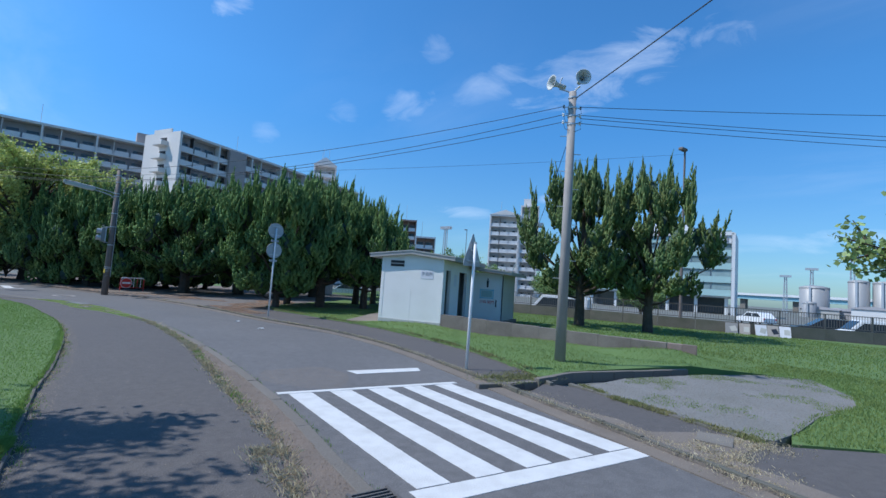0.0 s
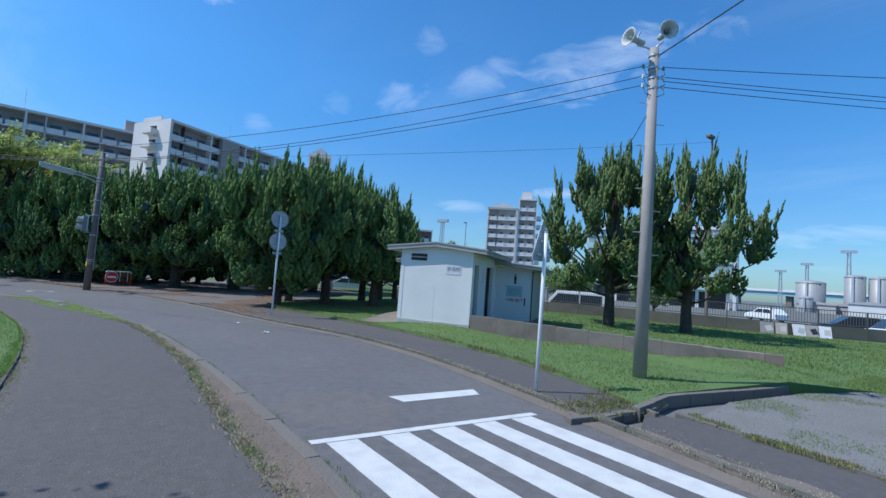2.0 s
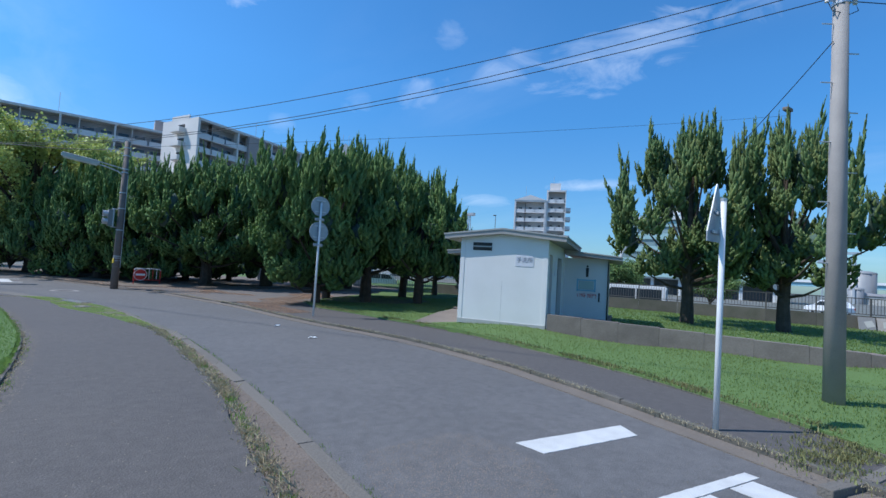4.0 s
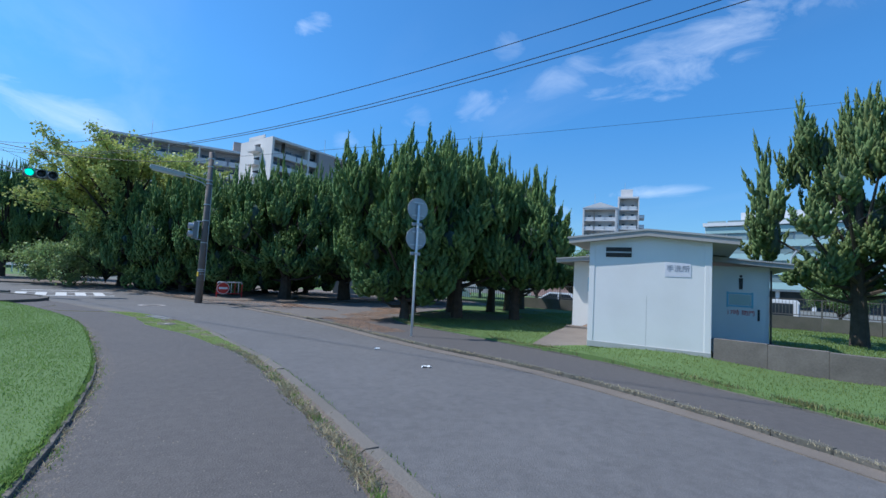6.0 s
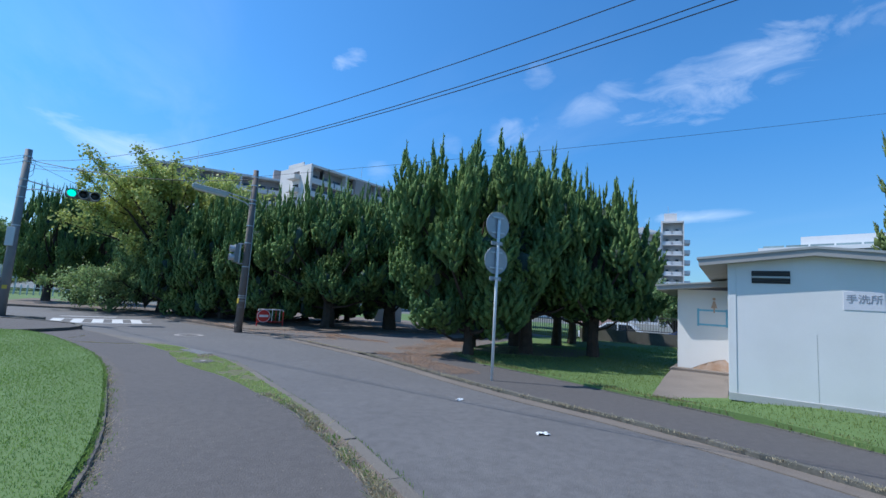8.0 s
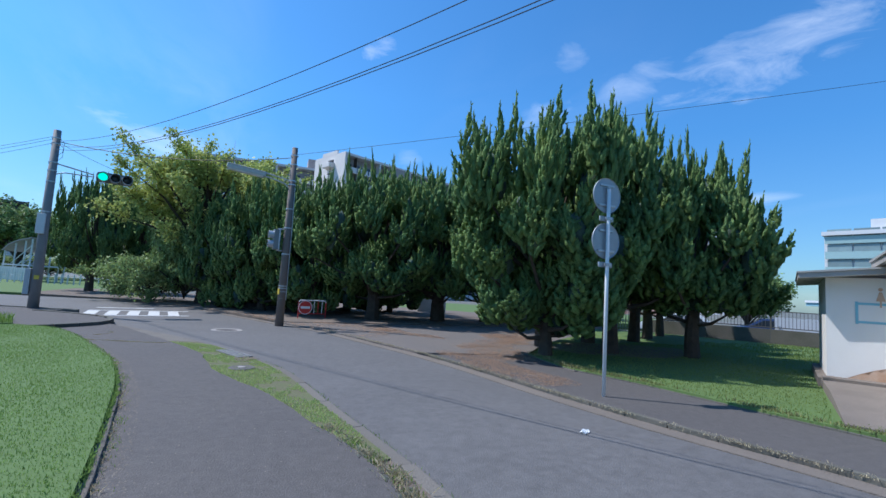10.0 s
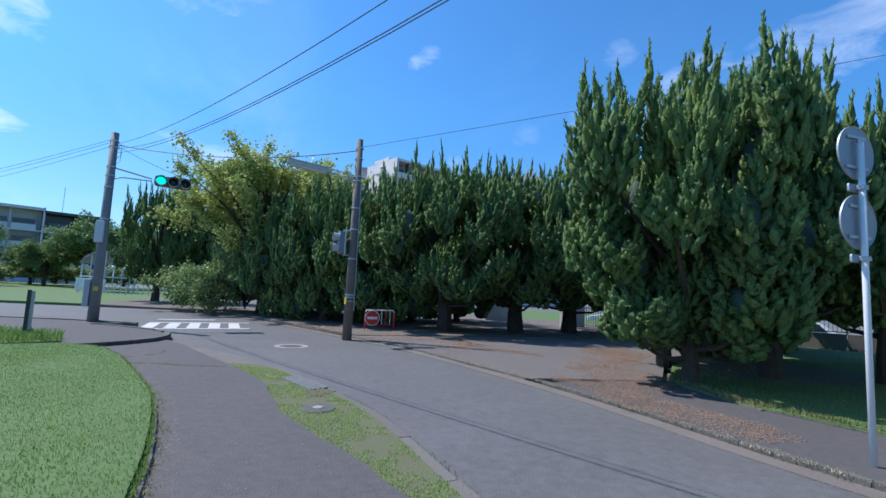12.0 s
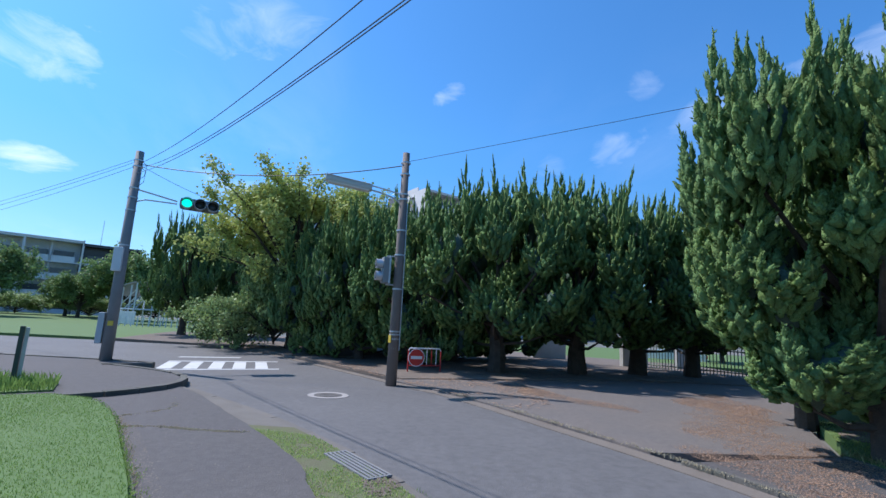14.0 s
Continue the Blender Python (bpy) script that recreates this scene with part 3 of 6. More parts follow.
def kerb_run(name, line_pts, width, ztop, zbot, length, mat, label, y_lo, y_hi, group):
    """A row of kerb stones laid along a line, each one its own piece."""
    run = thing(name, Matrix(), label, "kerb", kind="structure")
    pts = [np.array(p) for p in line_pts if y_lo < p[1] < y_hi]
    bm = box(B(), (0, 0, 0), (length - 0.005, width, ztop - zbot), bevel=0.012)
    first = part("kerb_stone", bm, mat, run)
    rng = random.Random(len(pts))
    dist, placed = 0.0, 0
    for a, b in zip(pts, pts[1:]):
        seg = float(np.linalg.norm(b - a))
        if seg < 1e-6:
            continue
        while placed * length < dist + seg:
            q = a + (b - a) * ((placed * length - dist) / seg)
            m = pose(q[0], q[1], (ztop + zbot) / 2 + rng.uniform(-0.007, 0.005), rng.uniform(-1.5, 1.5), 0, math.degrees(math.atan2(*(b - a)[::-1])) + rng.uniform(-0.8, 0.8))
            if placed == 0:
                first.matrix_basis = m
            else:
                again(first, m)
            placed += 1
        dist += seg
    return run


kerb_run("kerb", offset_line(ROAD_L, -0.075), 0.15, -0.128, -0.24, 1.2, KERB_GREY, "weathered concrete gutter stones beside the road", -4, 27.7, "gutters")
RR_OUT = [(x + 0.03 * math.sin(y * 3.3) * math.sin(y * 1.1), y) for x, y in offset_line(ROAD_R, 0.3)]
ribbon("gutter", [q for q in ROAD_R if -10 < q[1] < 41], [q for q, w in zip(RR_OUT, ROAD_R) if -10 < w[1] < 41], -0.155, -0.24, GUTTER_DIRT, "brown dirt-filled gutter beside the pavement", "gutter")
kerb_run("kerb", offset_line(ROAD_R, 0.33), 0.08, -0.088, -0.24, 0.6, CONCRETE_DARK, "crumbling low edging of the pavement", -4, 22.4, "gutters")
kerb_run("kerb", smooth_line([(10.75, 11.75), (11.6, 9.6), (13.15, 5.9)]), 0.2, 0.4, -0.1, 0.36, WALL_RED, "reddish stone course behind the garden wall", 5, 12, "edging")
kerb_run("kerb", offset_line(LAWN_L, 0.03), 0.07, -0.055, -0.24, 0.6, KERB_GREY, "thin mossy concrete edging of the lawn", -4, 25.3, "edging")
kerb_run("kerb", offset_line(WALK_R, 0.03), 0.08, -0.075, -0.24, 0.6, CONCRETE_DARK, "low concrete edging between pavement and lawn", 5.7, 22.6, "edging")
kerb_run("kerb", [q for q in offset_line(ISLAND, 0.06) if q[0] > -16], 0.15, 0.0, -0.24, 0.6, CONCRETE_DARK, "dark concrete kerb round the corner", 20, 34, "edging")
kerb_run("kerb", smooth_line([(7.0, 5.83), (7.9, 5.97), (9.6, 5.7), (11.6, 5.35)]), 0.12, -0.03, -0.24, 0.6, KERB_GREY, "mossy raised kerb at the lawn's end", 5, 7, "edging")
kerb_run("kerb", smooth_line([(5.75, 5.95), (6.3, 5.85), (6.95, 5.82)]), 0.12, -0.085, -0.24, 0.6, KERB_GREY, "broken kerb at the pavement's end", 5, 7, "edging")
kerb_run("kerb", smooth_line([(7.27, 5.2), (7.12, 4.0), (6.98, 2.75), (6.93, 2.3)]), 0.1, -0.1, -0.24, 0.6, CONCRETE_DARK, "sunken edging overgrown with weeds", -3, 5.3, "edging")

dirt_band = [q for q in offset_line(ROAD_R, 0.28) if 1.0 < q[1] < 5.7] + [(x + 0.62 + 0.1 * math.sin(y * 2.3) + 0.06 * math.sin(y * 7.1), y) for x, y in ROAD_R if 2.9 < y < 5.7][::-1] + [(6.6, 2.85), (6.9, 2.6), (6.85, 2.25), (5.9, 2.15), (5.75, 1.0)]
region("dirt_band", dirt_band, -0.122, -0.2, GUTTER_DIRT, 0, "trodden dirt and straw beside the crossing", "earth")

# road paint
zebra = thing("crosswalk", Matrix(), "white painted pedestrian crossing on asphalt", "road marking", kind="structure")


def stripe(parent, outline, name="stripe"):
    bm = B()
    pts = []
    rng = random.Random(int(outline[0][0] * 100))
    n = len(outline)
    for i in range(n):
        a, b = Vector(outline[i]), Vector(outline[(i + 1) % n])
        k = max(2, int((b - a).length / 0.06))
        d = (b - a).normalized()
        nrm = Vector((d.y, -d.x))
        for j in range(k):
            p = a.lerp(b, j / k) + nrm * rng.uniform(-0.003, 0.003)
            pts.append((p.x, p.y))
    return part(name, prism(bm, pts, -0.172, -0.165), PAINT_WHITE, parent)


for i in range(5):
    x = 2.42 + i * 0.615
    top = lambda q: 6.675 - (q - 2.28) * 0.0844
    low = lambda q: 3.24 - (q - 2.35) * 0.0814
    stripe(zebra, [(x, top(x)), (x + 0.335, top(x + 0.335)), (x + 0.355, low(x + 0.355)), (x + 0.02, low(x + 0.02))])
stripe(zebra, [(2.28, 6.8), (5.36, 6.55), (5.36, 6.43), (2.28, 6.69)], "end_line")
stripe(zebra, [(2.35, 3.22), (5.3, 2.98), (5.3, 2.73), (2.35, 2.95)], "end_line")
stop_line = thing("stop_line", Matrix(), "short white stop line on asphalt", "road marking", kind="structure")
stripe(stop_line, [(3.92, 7.98), (5.43, 7.86), (5.31, 7.57), (3.98, 7.66)])
zebra2 = thing("crosswalk", Matrix(), "white painted crossing at the junction", "road marking", kind="structure")
for i in range(5):
    a = Vector((-6.75 + i * 0.64, 31.2 + i * 0.22))
    stripe(zebra2, [tuple(a), tuple(a + Vector((0.36, 0.12))), tuple(a + Vector((0.36 - 0.5, 0.12 + 2.1))), tuple(a + Vector((-0.5, 2.1)))])
stripe(zebra2, [(-6.85, 31.0), (-3.5, 32.3), (-3.5, 32.1), (-6.85, 30.8)], "end_line")
stripe(zebra2, [(-7.3, 33.62), (-4.0, 34.72), (-4.0, 34.52), (-7.3, 33.42)], "end_line")
stop2 = thing("stop_line", Matrix(), "short white stop line across the junction", "road marking", kind="structure")
stripe(stop2, [(-7.6, 35.3), (-5.6, 35.9), (-5.6, 35.6), (-7.6, 35.0)])

# ---- toilet block ----
block = thing("toilet_block", Matrix.Translation(HOUSE) @ Matrix.Rotation(math.atan2(U.y, U.x), 4, "Z"), "white rendered public toilet block with flat overhanging roofs", "building")
# local axes: x along the front, y into the depth (front at y = 0)
W, D = 2.47, 3.6
bm = B()
box(bm, (W / 2, 0.06, 1.22), (W - 0.12, 0.12, 2.24))
part("front_wall", bm, WHITE_WALL, block)
bm = B()
prism(bm, [(0.06, 2.34), (W - 0.06, 2.34), (W - 0.06, 2.475), (W / 2, 2.605), (0.06, 2.475)], -0.12, 0.0, pose(0, 0, 0, 90))
part("gable", bm, WHITE_WALL, block)
for x in (0.0, W - 0.12):
    bm = box(B(), (x + 0.06, 0.06, 1.285), (0.126, 0.14, 2.38), bevel=0.006)
    part("corner_pier", bm, WHITE_WALL, block)
bm = box(B(), (W / 2, 0.0, 0.13), (W + 0.01, 0.04, 0.13), bevel=0.006)
part("plinth", bm, GREY_WALL, block)
part("wall_joint", box(B(), (1.24, 0.0, 0.75), (0.006, 0.004, 1.1)), GREY_WALL, block, "faint vertical joint in the render")
# side walls with openings on the right side
part("side_wall", box(B(), (0.06, D / 2 + 0.06, 1.28), (0.12, D - 0.12, 2.36)), WHITE_WALL, block)
for y0, y1 in ((0.13, 0.3), (0.85, 1.9), (2.95, D)):
    part("side_wall", box(B(), (W - 0.06, (y0 + y1) / 2, 1.28), (0.12, y1 - y0, 2.36)), WHITE_WALL, block)
for y0, y1 in ((0.3, 0.85), (1.9, 2.95)):
    part("side_wall", box(B(), (W - 0.061, (y0 + y1) / 2, 2.28), (0.118, y1 - y0, 0.36)), WHITE_WALL, block)
# grey, not white: the doorways' inner darkness is put into these walls
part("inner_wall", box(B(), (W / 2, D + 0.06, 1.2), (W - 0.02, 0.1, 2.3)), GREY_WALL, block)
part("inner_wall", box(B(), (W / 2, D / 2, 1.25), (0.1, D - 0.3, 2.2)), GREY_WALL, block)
part("notice_plate", box(B(), (W + 0.006, 1.4, 1.75), (0.012, 0.3, 0.45)), PLATE, block, "faded notice plate on the side wall")
# louvre
lv = part("louvre", box(B(), (0.635, -0.004, 2.24), (0.55, 0.02, 0.22)), DARK, block, "dark two-slat ventilation louvre")
part("louvre_bar", box(B(), (0.635, -0.016, 2.24), (0.55, 0.02, 0.035), bevel=0.004), GREY_WALL, lv, "pale bar between the slats")
for z in (2.175, 2.205, 2.285, 2.315):
    part("louvre_slat", box(B(), (0.635, -0.016, z), (0.52, 0.02, 0.01), rx=35), LOUVRE, lv)
# roof of the middle part
bm = prism(B(), [(-0.45, 2.42), (W / 2, 2.60), (W + 0.47, 2.42), (W + 0.47, 2.54), (W / 2, 2.72), (-0.45, 2.54)], -(D + 0.5), 0.18, pose(0, 0, 0, 90))
part("roof", bm, FASCIA, block, "grey-edged low gable roof slab")
bm = prism(B(), [(-0.48, 2.535), (W / 2, 2.715), (W + 0.5, 2.535), (W + 0.5, 2.575), (W / 2, 2.755), (-0.48, 2.575)], -(D + 0.53), 0.2, pose(0, 0, 0, 90))
part("roof_capping", bm, ROOF_TOP, block)
# wings, set back and lower
WL, WR_, D2 = -1.2, 3.85, 6.4
for x0, x1, tag in ((WL, 0.0, "women"), (W, WR_, "men")):
    part("wing_front_wall", box(B(), ((x0 + x1) / 2, D + 0.06, 1.14), (x1 - x0, 0.12, 2.1)), WHITE_WALL, block)
    xe = x0 + 0.06 if x0 < 0 else x1 - 0.06
    # the right end wall's grey paints in its shaded side; the left stays white
    part("wing_side_wall", box(B(), (xe, (D + D2) / 2 + 0.06, 1.14), (0.12, D2 - D - 0.12, 2.1)), WHITE_WALL if x0 < 0 else GREY_WALL, block)
    a, b = (x0 - 0.45, x1 - 0.02) if x0 < 0 else (x0 + 0.02, x1 + 0.45)
    za, zb = (2.14, 2.28) if x0 < 0 else (2.30, 2.14)
    bm = prism(B(), [(a, za), (b, zb), (b, zb + 0.1), (a, za + 0.1)], -(D2 + 0.4), -(D - 0.4), pose(0, 0, 0, 90))
    part("wing_roof", bm, FASCIA, block, "grey-edged lower roof slab")
    bm = prism(B(), [(a - 0.02, za + 0.1), (b, zb + 0.1), (b, zb + 0.135), (a - 0.02, za + 0.135)], -(D2 + 0.43), -(D - 0.43), pose(0, 0, 0, 90))
    part("roof_capping", bm, ROOF_TOP, block)
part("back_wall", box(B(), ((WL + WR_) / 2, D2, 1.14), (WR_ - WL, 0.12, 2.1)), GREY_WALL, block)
part("floor_slab", box(B(), (W / 2, D / 2 + 0.1, 0.1), (W - 0.26, D - 0.2, 0.2)), CONCRETE, block)
part("floor_slab", box(B(), ((WL + WR_) / 2, (D2 + D) / 2 - 0.1, 0.08), (WR_ - WL + 0.3, D2 - D + 0.4, 0.2)), PATH_CONCRETE, block)
part("entrance_slab", box(B(), ((W + WR_) / 2 + 0.1, D / 2 + 0.1, 0.13), (WR_ - W + 0.2, D - 0.3, 0.16)), PATH_CONCRETE, block)
part("entrance_step", box(B(), (-0.66, D - 0.32, 0.12), (1.25, 0.32, 0.2), bevel=0.01), PATH_CONCRETE, block, "worn concrete step at the door")
part("downpipe", tube(B(), [(WR_ + 0.03, D - 0.03, 0.1), (WR_ + 0.03, D - 0.03, 2.1)], 0.022, 10), BLACK, block, "dark vertical downpipe")
part("cable_bracket", tube(B(), [(WR_ + 0.4, D - 0.1, 2.2), (WR_ + 0.45, D - 0.1, 2.45), (WR_ + 0.55, D - 0.15, 2.62)], [0.02, 0.025, 0.035], 8), GALV, block)
part("rust_patch", prism(B(), [(-0.9, 0.2), (-0.02, 0.2), (-0.02, 0.46), (-0.1, 0.43), (-0.16, 0.5), (-0.24, 0.44), (-0.3, 0.47), (-0.4, 0.38), (-0.48, 0.41), (-0.58, 0.31), (-0.66, 0.33), (-0.78, 0.24)], -D, -D + 0.004, pose(0, 0, 0, 90)), RUST, block, "orange rust stain low on the wall")


def pictogram(x, y, z, s, skirt):
    bm = B()
    lathe(bm, [(0.001, 0), (0.035 * s, 0.0), (0.035 * s, 0.008), (0.001, 0.008)], pose(x, y, z + 0.15 * s, 90), 14)
    if skirt:
        prism(bm, [(x - 0.02 * s, z + 0.1 * s), (x + 0.02 * s, z + 0.1 * s), (x + 0.07 * s, z - 0.08 * s), (x - 0.07 * s, z - 0.08 * s)], -y, -y + 0.008, pose(0, 0, 0, 90))
        box(bm, (x, y - 0.004, z - 0.14 * s), (0.03 * s, 0.008, 0.12 * s))
    else:
        prism(bm, [(x - 0.05 * s, z + 0.1 * s), (x + 0.05 * s, z + 0.1 * s), (x + 0.04 * s, z - 0.2 * s), (x - 0.04 * s, z - 0.2 * s)], -y, -y + 0.008, pose(0, 0, 0, 90))
    return bm


part("pictogram", pictogram(3.22, D - 0.001, 1.78, 1.0, False), BLACK, block, "black standing figure symbol")
part("pictogram", pictogram(-0.38, D - 0.001, 1.82, 1.0, True), RUST, block, "faded skirted figure symbol")
for cx, cz, w, h in ((3.2, 1.3, 0.56, 0.34), (-0.42, 1.5, 0.62, 0.36)):
    bm = B()
    for dz in (-h / 2, h / 2):
        box(bm, (cx, D - 0.004, cz + dz), (w, 0.008, 0.045))
    for dx in (-w / 2, w / 2):
        box(bm, (cx + dx, D - 0.005, cz), (0.045, 0.008, h + 0.08))
    part("tape_frame", bm, TAPE, block, "rectangle of light blue tape")
part("paper_notice", box(B(), (3.2, D - 0.003, 1.3), (0.48, 0.004, 0.27)), GREEN_GLASS, block, "pale faded paper notice")


def writing(text, size, m, mat, parent, name="lettering"):
    cu = bpy.data.curves.new("lettering", "FONT")
    cu.body, cu.size, cu.extrude, cu.align_x, cu.align_y = text, size, 0.003, "CENTER", "CENTER"
    tmp = bpy.data.objects.new("lettering", cu)
    scene.collection.objects.link(tmp)
    bpy.context.view_layer.update()
    me = bpy.data.meshes.new_from_object(tmp)
    bpy.data.objects.remove(tmp)
    me.materials.clear()
    me.materials.append(mat)
    ob = new(name, me)
    ob.parent = parent
    ob.matrix_basis = m
    return ob


plate = part("name_plate", box(B(), (1.84, -0.004, 1.88), (0.5, 0.008, 0.3), bevel=0.002), PLATE, block, "grey enamel name plate")
writing("手洗所", 0.15, pose(1.84, -0.01, 1.9, 90), INK, plate)
writing("17時 閉門", 0.15, pose(3.22, D - 0.006, 0.95, 90), RED, block)
part("bar_mark", box(B(), (3.62, D - 0.004, 0.92), (0.05, 0.008, 0.3)), BLACK, block)

hm = block.matrix_basis
entry = [tuple((hm @ Vector(p))[:2]) for p in ((-1.3, 3.35, 0), (-0.03, 3.35, 0), (-0.03, -0.05, 0))] + [(7.95, 14.75), (7.42, 16.0)]
region("entrance_path", entry, lambda x, y: min(0.16, -0.06 + 0.085 * math.hypot(x - 7.5, y - 15.4)), -0.2, PATH_CONCRETE, 0.4, "brown-stained concrete path to the toilets", "path")

# terrace wall beside the block, of separate blocks
terrace = thing("garden_wall", Matrix(), "low stained concrete garden wall beside the toilets", "wall", kind="structure")
ta, tb = np.array((9.8, 13.1)), np.array((12.75, 5.95))
bm = box(B(), (0, 0, 0.0), (0.896, 0.17, 0.6), bevel=0.004)
first = part("wall_block", bm, WALL_STONE, terrace)
length = float(np.linalg.norm(tb - ta))
ang = math.degrees(math.atan2(*(tb - ta)[::-1]))
for i in range(8):
    q = ta + (tb - ta) * ((0.45 + 0.9 * i) / length)
    m = pose(q[0], q[1], 0.21 - i * 0.014, 0, 0, ang)
    if i == 0:
        first.matrix_basis = m
    else:
        again(first, m)

# ---- trees ----


def along(d, roll):
    """A turn that brings z onto d."""
    d = np.asarray(d, float) / np.linalg.norm(d)
    h = np.array([1.0, 0, 0]) if abs(d[0]) < 0.9 else np.array([0, 1.0, 0])
    a = np.cross(h, d)
    a /= np.linalg.norm(a)
    b = np.cross(d, a)
    c, s = np.cos(roll), np.sin(roll)
    return np.stack([a * c + b * s, b * c - a * s, d], 1)


def plume_template(seed, tufts, kn=17, seg=5):
    """A juniper plume along z, one metre long: knobbly clumps spiralling up to a slim tip, its foot bent inwards (-x)."""
    rng = np.random.default_rng(seed)
    ks = np.linspace(0.02, 0.86, kn) + rng.uniform(-0.02, 0.02, kn)
    ka = np.arange(kn) * 2.4 + rng.uniform(-0.5, 0.5, kn)
    kr = np.interp(ks, [0, 0.2, 0.45, 0.75, 1], [0.09, 0.125, 0.09, 0.04, 0.0]) * rng.uniform(0.75, 1.2, kn)
    kl = np.interp(ks, [0, 0.5, 1], [0.24, 0.2, 0.15]) * rng.uniform(0.8, 1.25, kn)
    kw = np.interp(ks, [0, 0.25, 0.6, 1], [0.075, 0.09, 0.062, 0.028]) * rng.uniform(0.85, 1.15, kn)
    kr[-1], kl[-1], kw[-1] = 0.0, 0.19, 0.03
    kw, kl = kw * (17 / kn) ** 0.5, kl * (17 / kn) ** 0.4
    kd = np.stack([0.5 * np.cos(ka), 0.5 * np.sin(ka), np.ones(kn)], 1) * np.stack([1.15 - ks, 1.15 - ks, np.ones(kn)], 1) + rng.normal(0, 0.1, (kn, 3))
    kd /= np.linalg.norm(kd, axis=1)[:, None]
    sway = rng.uniform(0.02, 0.05)
    spine = lambda z: np.stack([-0.2 * (1 - z) ** 2.2 + sway * np.sin(z * 7 + seed), sway * np.cos(z * 6 + seed), z], 1)
    axis = spine(ks) + np.stack([kr * np.cos(ka), kr * np.sin(ka), np.zeros(kn)], 1)
    vs, fs, nv = [], [], 0
    prof = ((-0.12, 0.35), (0.22, 1.0), (0.6, 0.66))
    for k in range(kn):
        T = along(kd[k], rng.uniform(0, 6.28))
        ring = []
        for q, w in prof:
            an = 2 * np.pi * np.arange(seg) / seg + q * 1.5
            rr = w * kw[k] * rng.uniform(0.7, 1.3, seg)
            ring.append(np.stack([rr * np.cos(an), rr * np.sin(an), np.full(seg, q * kl[k]) + rng.uniform(-0.012, 0.012, seg)], 1))
        v = np.concatenate(ring + [np.array([[0, 0, kl[k]]])]) @ T.T + axis[k]
        f = []
        for r in range(len(prof) - 1):
            for j in range(seg):
                p, q = r * seg + j, r * seg + (j + 1) % seg
                f += [(p, q, q + seg), (p, q + seg, p + seg)]
        top = len(prof) * seg
        f += [(top - seg + j, top - seg + (j + 1) % seg, top) for j in range(seg)]
        vs.append(v)
        fs.append(np.array(f) + nv)
        nv += len(v)
    n = tufts
    which = rng.integers(0, kn, n)
    s = rng.uniform(0.0, 0.95, n)
    th = rng.uniform(0, 2 * np.pi, n)
    p = kw[which] * np.interp(s, [0, 0.22, 0.6, 1.0], [0.7, 1.0, 0.7, 0.1])
    pos = axis[which] + kd[which] * (kl[which] * s)[:, None] + np.stack([p * np.cos(th), p * np.sin(th), np.zeros(n)], 1)
    d = kd[which] * 0.8 + np.stack([0.6 * np.cos(th), 0.6 * np.sin(th), np.full(n, 0.35)], 1) + rng.normal(0, 0.25, (n, 3))
    d /= np.linalg.norm(d, axis=1)[:, None]
    side = np.cross(d, rng.normal(0, 1, (n, 3)))
    side /= np.linalg.norm(side, axis=1)[:, None]
    ln = rng.uniform(0.03, 0.07, n)[:, None]
    w = ln * rng.uniform(0.2, 0.36, n)[:, None]
    mid = pos + d * ln * 0.35
    vs.append(np.stack([pos - d * 0.015, mid + side * w, pos + d * ln, mid - side * w], 1).reshape(-1, 3))
    i = np.arange(n)[:, None] * 4
    fs.append(np.concatenate([i + np.array([0, 1, 2]), i + np.array([0, 2, 3])]) + nv)
    return np.concatenate(vs), np.concatenate(fs)


def rough_ball(rng, seg=9, rings=6):
    """A lumpy unit ball of triangles, the shaded inside of a bough."""
    v, f = [], []
    for r in range(rings):
        th = np.pi * (0.06 + 0.88 * r / (rings - 1))
        for k in range(seg):
            a = 2 * np.pi * k / seg + r * 0.4
            q = rng.uniform(0.72, 1.15)
            v.append((q * np.sin(th) * np.cos(a), q * np.sin(th) * np.sin(a), q * np.cos(th)))
    for r in range(rings - 1):
        for k in range(seg):
            a, b = r * seg + k, r * seg + (k + 1) % seg
            f += [(a, a + seg, b), (b, a + seg, b + seg)]
    return np.array(v), np.array(f)


